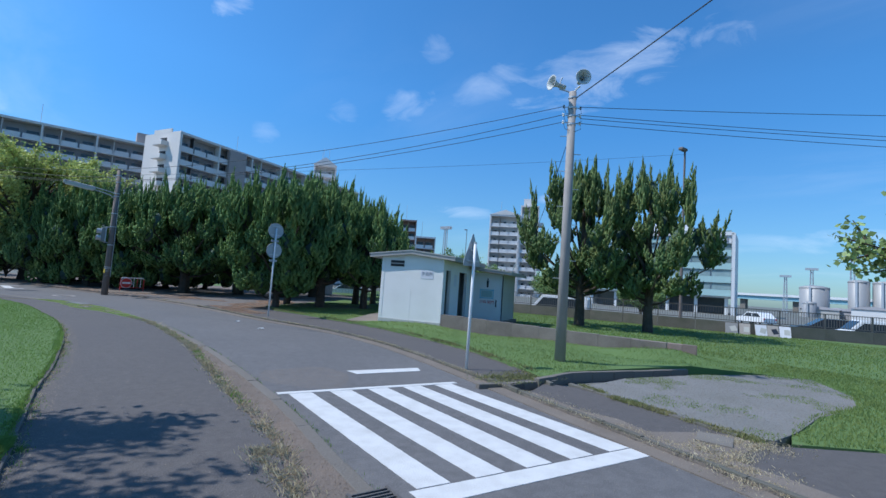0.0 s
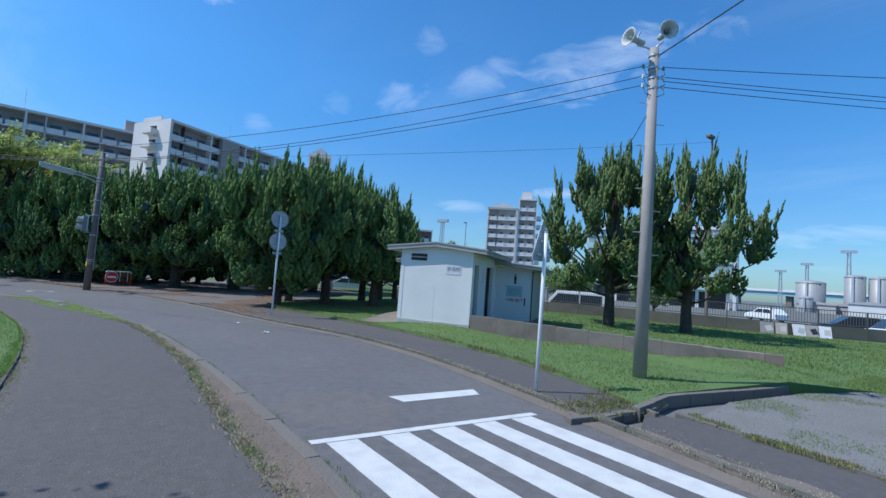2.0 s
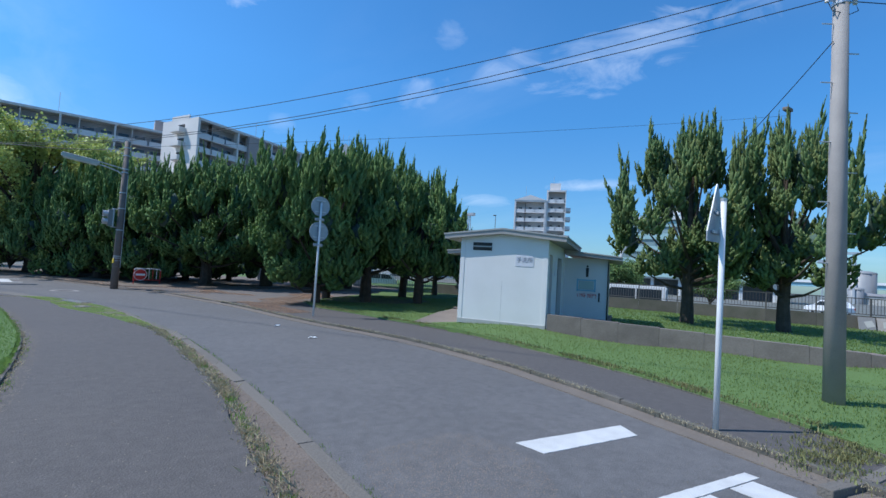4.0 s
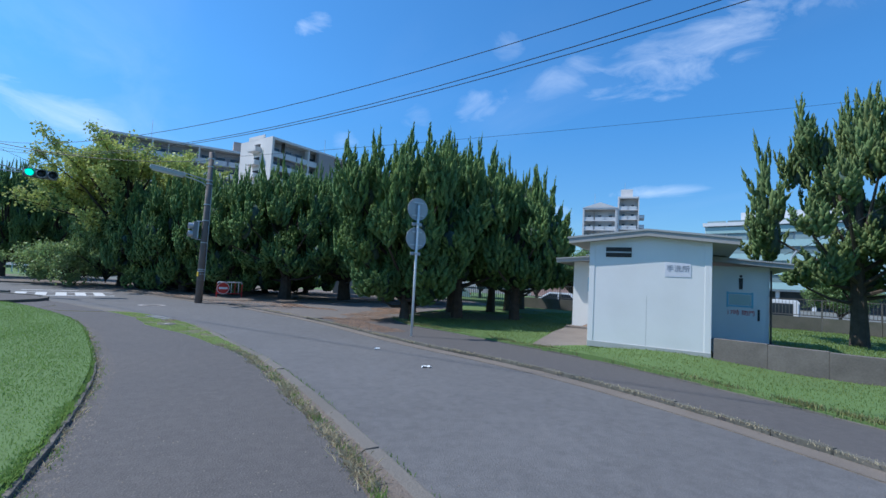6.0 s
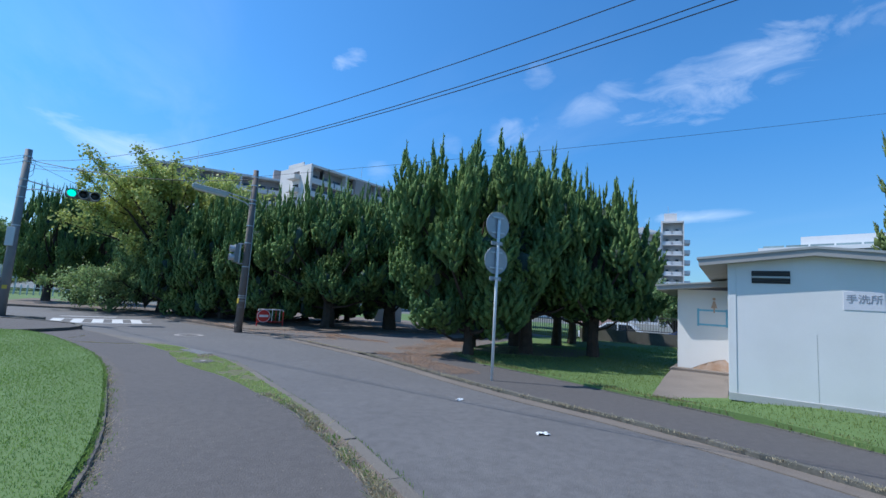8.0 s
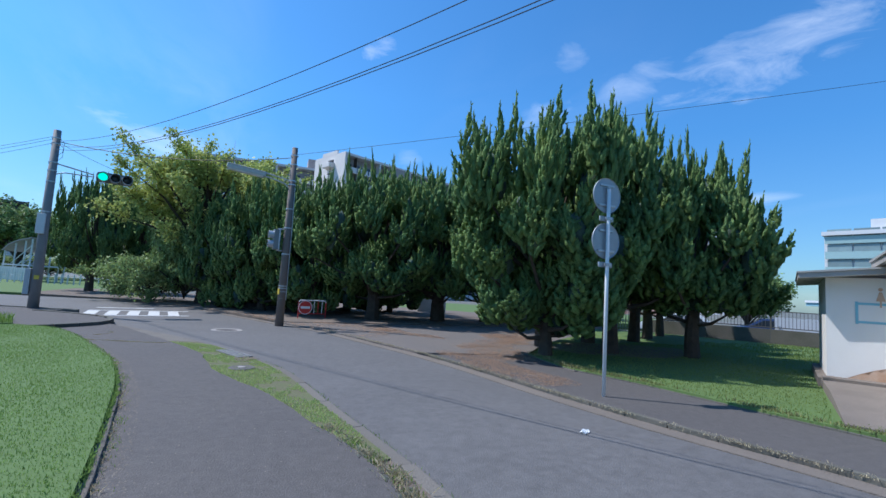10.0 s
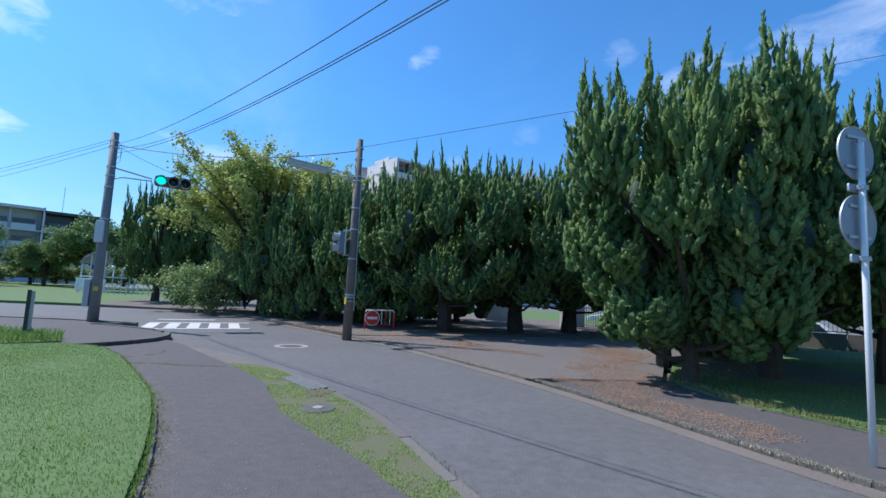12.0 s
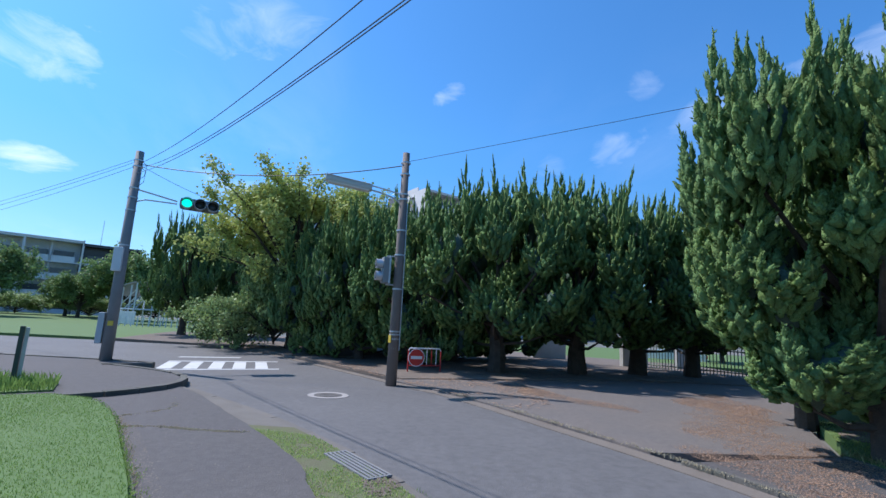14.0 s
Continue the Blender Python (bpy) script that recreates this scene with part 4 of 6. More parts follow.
def juniper(seed, height, radius, clear, lobes, tufts, label, m, trunk_r=0.2, dome=2.2, spires=6, fat=1.0, full=1.0, clumps=17, foot=(0.66, 1.0, 0.95, 0.66, 0.25), group="junipers", leaf=None):
    """A tall juniper: bare foot, limbs, and a crown of separate boughs, each a cluster of upright knobbly plumes."""
    rng = np.random.default_rng(seed)
    root = thing("juniper_tree", m, label, "tree", group)
    temps = [plume_template(seed * 7 + k, tufts, clumps, 5 if clumps > 14 else 4) for k in range(5)]
    vs, fs, cvs, cfs, count = [], [], [], [], [0, 0]
    limbs = B()
    tube(limbs, [(0, 0, -0.1), (0.03, 0.02, clear * 0.6), (-0.05, 0.04, clear + 0.8), (0.05, 0, height * 0.5), (0, 0.03, height * 0.7)], [trunk_r * 1.25, trunk_r, trunk_r * 0.8, trunk_r * 0.5, 0.03], 9)

    def plume(pos, out, lean, ln, wd):
        v, f = temps[int(rng.integers(0, 5))]
        yaw = math.atan2(out[1], out[0]) + rng.uniform(-0.5, 0.5)
        c, s = math.cos(yaw), math.sin(yaw)
        T = np.array([[c, -s, 0], [s, c, 0], [0, 0, 1.0]])
        q = (v * np.array([wd, wd, ln])) @ T.T
        q[:, :2] += q[:, 2:3] * (np.asarray(out[:2]) * lean + rng.normal(0, 0.07, 2))
        vs.append(q + pos)
        fs.append(f + count[0])
        count[0] += len(v)

    def mass(pos, size):
        v, f = rough_ball(rng)
        cvs.append(v * np.asarray(size) + pos)
        cfs.append(f + count[1])
        count[1] += len(v)

    crown = height - clear
    for i in range(lobes):
        t = ((i + rng.uniform(0.2, 0.8)) / lobes) ** 1.3
        env = radius * float(np.interp(t, [0, 0.2, 0.5, 0.8, 1], foot))
        a = i * 2.39996 + rng.uniform(-0.35, 0.35)
        rr = env * (rng.uniform(0.7, 1.0) if i % 3 else rng.uniform(0.15, 0.62))
        out = np.array([math.cos(a), math.sin(a), 0])
        ln = rng.uniform(1.25, 1.95) * (0.85 + 0.4 * t)
        z = clear + crown * 0.72 * t + 0.15 * rng.uniform(-1, 1)
        top = height - dome * (rr / radius) ** 2 + rng.uniform(-0.55, 0.1)
        z = max(clear - 0.1, min(z, top - ln))
        lr = rng.uniform(0.36, 0.58) * (1.2 - 0.45 * t) * fat
        pos = out * rr + np.array([0, 0, z])
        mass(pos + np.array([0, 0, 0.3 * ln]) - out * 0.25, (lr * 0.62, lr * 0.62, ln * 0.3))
        b0 = Vector((0, 0, clear * 0.75 + (z - clear) * 0.45))
        b1 = Vector(pos - out * 0.15)
        if i % 2:
            tube(limbs, [b0, b0.lerp(b1, 0.55) + Vector((0, 0, -0.12)), b1, b1 + Vector((0, 0, ln * 0.4))], [0.075, 0.05, 0.03, 0.012], 5, False)
        n = int(rng.integers(7, 10) * full)
        plume(pos, out, 0.14 * (1 - t), ln, rng.uniform(1.1, 1.4) * fat * (1.15 - 0.4 * t))
        for k in range(n):
            b = 2 * math.pi * k / n + rng.uniform(-0.4, 0.4)
            o2 = np.array([math.cos(b), math.sin(b), 0])
            q = lr * rng.uniform(0.55, 1.1)
            l2 = ln * rng.uniform(0.42, 0.85) * (1.0 - 0.12 * q)
            plume(pos + o2 * q + np.array([0, 0, rng.uniform(-0.12, 0.22) * ln]), o2, 0.1 + 0.12 * (1 - t), l2, rng.uniform(0.85, 1.2) * fat * (1.15 - 0.4 * t))
    for i in range(spires):
        a = i * 2.39996 + seed
        rr = radius * (0.12 + 0.8 * ((i + 0.5) / spires) ** 0.8)
        out = np.array([math.cos(a), math.sin(a), 0])
        ln = rng.uniform(1.7, 2.6)
        top = height - dome * 0.7 * (rr / radius) ** 2 + rng.uniform(-0.15, 0.25)
        wd = rng.uniform(0.8, 1.05) * fat
        plume(out * rr + np.array([0, 0, top - ln]), out, 0.03, ln, wd)
        for k in range(2):
            o2 = np.array([math.cos(a + 2 + 2.2 * k), math.sin(a + 2 + 2.2 * k), 0])
            plume(out * rr + o2 * 0.16 + np.array([0, 0, top - ln]), o2, 0.06, ln * rng.uniform(0.5, 0.78), wd)
    part("trunk", limbs, BARK, root)
    fast_mesh("crown", np.concatenate(vs), np.concatenate(fs), leaf or JUNIPER, root)
    # filler masses whose darker colour paints in the crown's inner shade
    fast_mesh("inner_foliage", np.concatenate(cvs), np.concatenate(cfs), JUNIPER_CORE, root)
    return root


juniper(3, 6.6, 2.7, 0.6, 50, 150, "dark green juniper with flame-shaped tips and low boughs", pose(6.6, 22.25, -0.05, 0, 0, 20), 0.16, dome=0.9, spires=14, foot=(0.45, 0.64, 0.86, 0.95, 0.5))
clump_juniper = juniper(4, 6.9, 2.3, 1.3, 34, 75, "tall dark green juniper standing close among others on the lawn", pose(8.9, 22.6, -0.05, 0, 0, 60), 0.2, dome=1.2, spires=9, clumps=12)
for x, y, rot, sc, sz in ((11.0, 21.8, 150, 0.9, 0.87), (9.9, 25.0, 200, 1.0, 1.04), (12.3, 25.6, 250, 0.95, 0.98), (14.2, 27.0, 330, 0.9, 0.92), (16.0, 28.2, 40, 0.8, 0.82), (7.9, 24.7, 190, 0.8, 0.95)):
    copy_thing(clump_juniper, pose(x, y, -0.05, 0, 0, rot) @ Matrix.Diagonal((sc, sc, sz, 1)))
mid_juniper = juniper(5, 7.35, 2.75, 1.25, 42, 40, "dark green juniper with upright flame-shaped tips", pose(3.9, 33.0, -0.1) @ Matrix.Diagonal((1.22, 1.22, 1.0, 1)), 0.24, dome=0.95, spires=18, fat=0.82, clumps=11)
for x, y, rot, sc, sz in ((7.3, 33.6, 140, 1.1, 1.03), (10.2, 34.2, 230, 1.1, 1.0), (12.8, 34.4, 310, 1.0, 0.93),
                          (-13.2, 50.0, 250, 0.8, 1.14), (-10.8, 51.5, 20, 0.9, 1.02)):
    copy_thing(mid_juniper, pose(x, y, -0.1, 0, 0, rot) @ Matrix.Diagonal((sc, sc, sz, 1)))
low_juniper = juniper(6, 7.0, 2.6, 0.2, 38, 40, "dense juniper with foliage down to the ground", pose(1.2, 34.9, -0.1), 0.22, dome=1.0, spires=14, fat=0.95, clumps=11)
for x, y, rot, sc, sz in ((-1.1, 36.4, 60, 0.95, 0.96), (-3.0, 38.3, 130, 0.85, 0.92), (-2.2, 43.6, 220, 1.0, 0.97), (0.6, 41.0, 300, 1.05, 1.0), (3.4, 39.0, 10, 1.0, 0.95), (6.2, 40.0, 80, 0.9, 0.9)):
    copy_thing(low_juniper, pose(x, y, -0.1, 0, 0, rot) @ Matrix.Diagonal((sc, sc, sz, 1)))
lone_juniper = juniper(11, 8.5, 3.15, 1.75, 40, 60, "open-crowned juniper with tall separate tips on the lawn", pose(19.2, 14.4, -0.02, 0, 0, 0), 0.22, dome=1.9, spires=15, fat=0.95, full=0.95, group="lawn junipers", leaf=JUNIPER_OLIVE)
copy_thing(lone_juniper, pose(20.6, 11.6, -0.02, 0, 0, 130) @ Matrix.Diagonal((0.92, 0.92, 0.96, 1)))


def broadleaf(name, seed, height, radius, clear, limbs_n, leaves, size, mat, label, m, trunk_r=0.2, droop=0.1, shoots=0.0, group="", twig=0.16):
    """A leafy tree: tapered trunk, limbs that fork, and clouds of single leaves round the twigs."""
    rng = np.random.default_rng(seed)
    root = thing(name, m, label, "tree" if height > 3.2 else "shrub", group)
    bm = B()
    tips = []
    if clear > 0.3:
        tube(bm, [(0, 0, -0.15), (0.04, 0.02, clear * 0.5), (-0.03, 0.05, clear), (0.03, 0, height * 0.8)], [trunk_r * 1.3, trunk_r, trunk_r * 0.85, 0.03], 9)
    for i in range(limbs_n):
        t = (i + rng.uniform()) / limbs_n
        z0 = clear + (height - clear) * 0.62 * t
        env = radius * math.sin(math.pi * (0.25 + 0.6 * t)) ** 0.7
        a = i * 2.39996 + rng.uniform(-0.4, 0.4)
        ln = env * rng.uniform(0.65, 1.05)
        if rng.uniform() < shoots:
            ln *= 1.45
        b0 = Vector((0, 0, z0))
        b2 = Vector((math.cos(a) * ln, math.sin(a) * ln, z0 + (height - z0) * rng.uniform(0.25, 0.75) - droop * ln))
        b1 = b0.lerp(b2, 0.5) + Vector((0, 0, 0.12 * ln))
        tube(bm, [b0, b1, b2], [trunk_r * 0.42, trunk_r * 0.22, 0.012], 6, False)
        for k in range(5):
            q = b1.lerp(b2, 0.2 + 0.2 * k)
            e = q + Vector(rng.normal(0, twig * radius, 3)) + Vector((0, 0, 0.05 * radius))
            tube(bm, [q, e], [0.02, 0.006], 4, False)
            tips += [(q, e)]
        tips.append((b1, b2))
    part("trunk", bm, BARK, root)
    n = leaves
    idx = rng.integers(0, len(tips), n)
    ta_ = np.array([t[0] for t in tips])[idx]
    tb_ = np.array([t[1] for t in tips])[idx]
    w = rng.uniform(0.15, 1.08, n)[:, None]
    spread = 0.045 * radius * (0.5 + rng.uniform(0, 1, n))[:, None]
    pos = ta_ * (1 - w) + tb_ * w + rng.normal(0, 1, (n, 3)) * spread
    d = rng.normal(0, 1, (n, 3)) + np.array([0, 0, -0.3])
    d /= np.linalg.norm(d, axis=1)[:, None]
    side = np.cross(d, rng.normal(0, 1, (n, 3)))
    side /= np.linalg.norm(side, axis=1)[:, None]
    ln = size * rng.uniform(0.6, 1.3, n)[:, None]
    v = np.stack([pos, pos + d * ln * 0.5 + side * ln * 0.36, pos + d * ln, pos + d * ln * 0.5 - side * ln * 0.36], 1).reshape(-1, 3)
    i = np.arange(n)[:, None] * 4
    fast_mesh("crown", v, np.concatenate([i + np.array([0, 1, 2]), i + np.array([0, 2, 3])]), mat, root)
    return root


broadleaf("ginkgo_tree", 21, 9.3, 3.9, 1.0, 92, 52000, 0.17, GINKGO, "yellow-green ginkgo with loose spreading branches", pose(-4.7, 41.2, -0.1), 0.25, -0.1, 0.5, twig=0.06)
shrub = broadleaf("shrub", 23, 3.1, 2.5, 0.15, 40, 20000, 0.13, SHRUB, "sprawling pale green shrub at the kerb", pose(-7.4, 41.6, -0.5), 0.1, 0.12, 0.3)
copy_thing(shrub, pose(-5.4, 40.7, -0.15, 0, 0, 130) @ Matrix.Diagonal((0.85, 0.85, 1.45, 1)))
for k, (x, y) in enumerate(((-78, 80), (-68, 84), (-59, 87), (-51, 91), (-43, 94), (-35, 97), (-27, 99), (-20, 98), (-64, 74), (-88, 74))):
    hb = copy_thing(shrub, pose(x, y, -0.2, 0, 0, k * 47) @ Matrix.Diagonal((2.0, 1.6, 1.1, 1)))
    tagged(hb, "rounded green hedge shrub at the park edge", group="park hedge")
broadleaf("broadleaf_tree", 25, 6.4, 3.0, 1.9, 40, 20000, 0.13, BROADLEAF, "leafy park tree on the lawn behind the footpath", pose(-4.75, 6.1, -0.02), 0.2, 0.05, 0.0)
park_tree = broadleaf("broadleaf_tree", 27, 8.6, 4.6, 1.5, 60, 22000, 0.28, BROADLEAF, "round-crowned green tree on the park lawn", pose(-44.2, 75, -0.1), 0.3, 0.08, 0.0, "park trees")
for x, y, rot, sc in ((-53, 78, 60, 1.1), (-33, 84, 120, 1.1), (-27.5, 90, 200, 1.15), (-39.5, 85, 300, 0.72), (-22, 92, 80, 1.15), (-62, 80, 240, 1.1), (-17, 96, 160, 1.1), (-17.6, 33.4, 10, 0.6), (-44, 90, 45, 0.7), (-72, 90, 150, 1.2), (-30, 101, 190, 1.0), (-85, 78, 70, 1.2)):
    copy_thing(park_tree, pose(x, y, -0.1, 0, 0, rot) @ Matrix.Diagonal((sc, sc, sc, 1)))
for x, y, rot, sc in ((30, 35, 33, 0.55), (35, 29, 95, 0.5), (27, 41, 170, 0.6), (41, 24, 250, 0.45), (24, 46, 10, 0.6), (33, 43, 77, 0.7)):
    t = copy_thing(park_tree, pose(x, y, -0.6, 0, 0, rot) @ Matrix.Diagonal((sc, sc, sc, 1)))
    tagged(t, "small green tree beyond the boundary fence", group="street trees")
broadleaf("broadleaf_tree", 29, 4.3, 1.45, 0.4, 24, 6000, 0.1, SHRUB, "small tree with pale variegated leaves beside the gravel", pose(10.2, 0.55, -0.1), 0.08, 0.1, 0.3)

# ---- grass ----
rng = np.random.default_rng(8)


def scatter(poly, n, x0, x1, y0, y1, power=1.0):
    xs = rng.uniform(x0, x1, n)
    ys = y0 + (y1 - y0) * rng.uniform(0, 1, n) ** power
    k = inside(poly, xs, ys)
    return xs[k], ys[k]


xs, ys = scatter(offset_line(LAWN_L, 0.05) + lawn_l[len(LAWN_L):], 300000, -7.5, -0.34, 4.5, 25.5, 1.0)
blades("grass", xs, ys, lawn_l_height, rng, 0.012, 0.032, 0.0075, BLADE, "fresh green grass blades on the lawn")
xs, ys = scatter(patch, 18000, -14, -6, 23.5, 27.5)
blades("grass", xs, ys, lambda x, y: 0.0, rng, 0.06, 0.24, 0.018, BLADE, "tall weedy grass on the corner")
xs, ys = scatter(lawn_r, 110000, 6.3, 16, 5, 25)
house_m = block.matrix_basis.inverted()
keep = np.array([not (-1.3 < (house_m @ Vector((x, y, 0))).x < 4 and 0 < (house_m @ Vector((x, y, 0))).y < 6.5) for x, y in zip(xs, ys)])
blades("grass", xs[keep], ys[keep], lawn_r_height, rng, 0.015, 0.045, 0.013, BLADE_LAWN, "green grass blades round the toilet block")
xs, ys = scatter(lawn_r, 45000, 7.5, 16, -0.5, 5)
blades("grass", xs, ys, lawn_r_height, rng, 0.02, 0.07, 0.014, BLADE_LAWN, "uncut grass beside the gravel clearing")
xs, ys = scatter(lawn_r, 50000, 15, 30, 0, 26)
blades("grass", xs, ys, lawn_r_height, rng, 0.03, 0.08, 0.03, BLADE_LAWN, "green grass blades on the far lawn")


def along_line(line_pts, n, lo, hi, spread, clump=9.0):
    pts = np.array([p for p in line_pts if lo < p[1] < hi])
    k = rng.integers(0, len(pts) - 1, n)
    t = rng.uniform(0, 1, n)[:, None]
    q = pts[k] * (1 - t) + pts[k + 1] * t + rng.normal(0, spread, (n, 2))
    dens = np.array([0.5 * noise.noise(Vector((x * 0.8, y * 0.8, clump))) + 0.6 * noise.noise(Vector((x * 4, y * 4, clump))) for x, y in q])
    q = q[dens > rng.uniform(-0.3, 0.3, n)]
    return q[:, 0], q[:, 1]


def specks(name, poly, n, z, lo, hi, mat, label, bounds):
    """Grit and tiny stones: small uneven pyramids."""
    x, y = rng.uniform(bounds[0], bounds[1], n), rng.uniform(bounds[2], bounds[3], n)
    k = inside(poly, x, y)
    x, y = x[k], y[k]
    m = len(x)
    r = rng.uniform(lo, hi, m)
    a = rng.uniform(0, 6.28, m)
    ring = [np.stack([x + r * np.cos(a + j * 2.09) * rng.uniform(0.6, 1.2, m), y + r * np.sin(a + j * 2.09) * rng.uniform(0.6, 1.2, m), np.full(m, z)], 1) for j in range(3)]
    v = np.stack(ring + [np.stack([x, y, z + r * rng.uniform(0.4, 0.9, m)], 1)], 1).reshape(-1, 3)
    i = np.arange(m)[:, None] * 4
    return tagged(fast_mesh(name, v, np.concatenate([i + np.array(t) for t in ((0, 1, 3), (1, 2, 3), (2, 0, 3))]), mat), label, "grit", kind="stuff")


xs, ys = along_line(offset_line(LAWN_L, -0.01), 42000, 2, 25.3, 0.022, 3.0)
blades("grass", xs, ys, lambda x, y: -0.05, rng, 0.02, 0.06, 0.008, BLADE, "grass hanging over the lawn edging", 1.1)
xs, ys = along_line(offset_line(LAWN_L, 0.07), 6000, 2, 25, 0.03, 7.0)
blades("grass", xs, ys, lambda x, y: -0.09, rng, 0.01, 0.045, 0.006, STRAW, "bleached straw along the lawn edging", 1.8)
mid_verge = offset_line(PATH_R, 0.09)
xs, ys = along_line(mid_verge, 5000, 6.0, 16.5, 0.05)
blades("grass", xs, ys, lambda x, y: -0.105, rng, 0.012, 0.05, 0.009, BLADE, "green tufts along the footpath's edge")
xs, ys = along_line(offset_line(PATH_R, 0.06), 15000, 1, 17, 0.055, 4.0)
blades("grass", xs, ys, lambda x, y: -0.11, rng, 0.02, 0.07, 0.006, STRAW, "bleached straw along the footpath's edge", 1.6)
xs, ys = along_line(offset_line(ROAD_L, 0.02), 3500, 2, 22, 0.03, 6.0)
blades("grass", xs, ys, lambda x, y: -0.17, rng, 0.012, 0.05, 0.008, BLADE, "small weeds at the road's edge")
specks("dirt_clods", [q for q in PATH_R if 1 < q[1] < 17] + [q for q in EDGE_L if 1 < q[1] < 17][::-1], 16000, -0.128, 0.005, 0.02, DIRT, "crumbled earth in the gutter strip", (0.8, 2.4, 1, 17))
green_strip = [q for q in PATH_R if 15.6 < q[1] < 23.9] + [q for q in EDGE_L if 15.6 < q[1] < 23.9][::-1]
xs, ys = scatter(green_strip, 110000, -3, 1.6, 15.6, 23.9)
bare = np.array([noise.noise(Vector((x * 1.6, y * 1.6, 9.0))) + 0.5 * noise.noise(Vector((x * 6, y * 6, 1.0))) for x, y in zip(xs, ys)]) + np.minimum(0, ys - 17.2) * 0.35 + np.minimum(0, 23.0 - ys) * 0.5 > -0.22
xs, ys = xs[bare], ys[bare]
blades("grass", xs, ys, lambda x, y: -0.105, rng, 0.01, 0.032, 0.01, BLADE_PALE, "pale green weeds overgrowing the gutter strip")
xs, ys = along_line(offset_line(LAWN_L, 0.12), 3500, 4, 24, 0.04)
blades("grass", xs, ys, lambda x, y: -0.095, rng, 0.012, 0.04, 0.008, BLADE, "small weeds at the foot of the edging")
xs, ys = along_line(offset_line(ROAD_R, 0.3), 12000, 2, 28, 0.05)
blades("grass", xs, ys, lambda x, y: -0.1, rng, 0.008, 0.035, 0.009, STRAW, "dry weeds along the kerb", 1.4)
xs, ys = along_line(smooth_line([(7.4, 5.35), (7.2, 4.6), (7.12, 4.0), (7.04, 3.3), (6.98, 2.75), (6.95, 2.3)], 0.2), 9000, 0, 6, 0.07)
blades("grass", xs, ys, lambda x, y: -0.11, rng, 0.012, 0.05, 0.01, BLADE_DRY, "weeds growing along the sunken edging")
xs, ys = along_line(smooth_line([(5.95, 6.2), (6.6, 6.12), (7.4, 6.3), (8.3, 6.6)], 0.15), 9000, 5, 8, 0.2)
blades("grass", xs, ys, lambda x, y: -0.085, rng, 0.015, 0.05, 0.012, BLADE_DRY, "straw and dry weeds round the sign's foot")
xs, ys = along_line(offset_line(WALK_R, 0.1), 9000, 6, 22.6, 0.06)
blades("grass", xs, ys, lambda x, y: -0.06, rng, 0.03, 0.1, 0.014, BLADE_DRY, "straw-coloured grass edge beside the pavement")


xs, ys = along_line(smooth_line([(5.4, 1.3), (5.6, 1.9), (6.0, 2.4), (6.5, 2.5), (7.0, 2.2)], 0.12), 9000, 0, 6, 0.2)
blades("grass", xs, ys, lambda x, y: -0.122, rng, 0.008, 0.03, 0.008, STRAW, "dead straw and weeds strewn over the dirt", 2.0)
xs, ys = along_line(offset_line(ROAD_R, 0.5), 4000, 2.6, 5.8, 0.12, 5.0)
blades("grass", xs, ys, lambda x, y: -0.122, rng, 0.006, 0.02, 0.007, STRAW, "thin straw on the dirt beside the crossing", 2.0)


def litter_sheet(name, outline, n, z, mat, label, size=0.09, spots=()):
    """Fallen needles and twigs: thin flakes lying flat."""
    lo, hi = np.min(np.array(outline), 0), np.max(np.array(outline), 0)
    x, y = rng.uniform(lo[0], hi[0], n), rng.uniform(lo[1], hi[1], n)
    k = inside(outline, x, y)
    x, y = x[k], y[k]
    dens = np.array([noise.noise(Vector((a * 0.7, b * 0.7, 3.0))) + 0.4 * noise.noise(Vector((a * 2.3, b * 2.3, 5.0))) for a, b in zip(x, y)])
    if spots:
        near = np.max([1 - ((x - cx) * math.cos(an) + (y - cy) * math.sin(an)) ** 2 / ra ** 2 - ((y - cy) * math.cos(an) - (x - cx) * math.sin(an)) ** 2 / rb ** 2 for cx, cy, ra, rb, an in spots], 0)
        dens = dens + 0.9 * np.clip(near, -1.5, 0.6) - 0.15
    k = dens > rng.uniform(-0.45, 0.45, len(x))
    x, y = x[k], y[k]
    m = len(x)
    a = rng.uniform(0, 6.28, m)
    l, w = size * rng.uniform(0.5, 1.4, m), size * rng.uniform(0.1, 0.3, m)
    c, s = np.cos(a), np.sin(a)
    zz = np.where(y < 22.4, np.maximum(z, -0.1), z) + rng.uniform(0.002, 0.014, m)
    v = np.stack([np.stack([x + c * l - s * w, y + s * l + c * w, zz], 1), np.stack([x - c * l - s * w, y - s * l + c * w, zz + 0.004], 1), np.stack([x - c * l * 0.8 + s * w, y - s * l * 0.8 - c * w, zz], 1), np.stack([x + c * l + s * w, y + s * l - c * w, zz + 0.006], 1)], 1).reshape(-1, 3)
    i = np.arange(m)[:, None] * 4
    return tagged(fast_mesh(name, v, np.concatenate([i + np.array([0, 1, 2]), i + np.array([0, 2, 3])]), mat), label, "litter", kind="stuff")


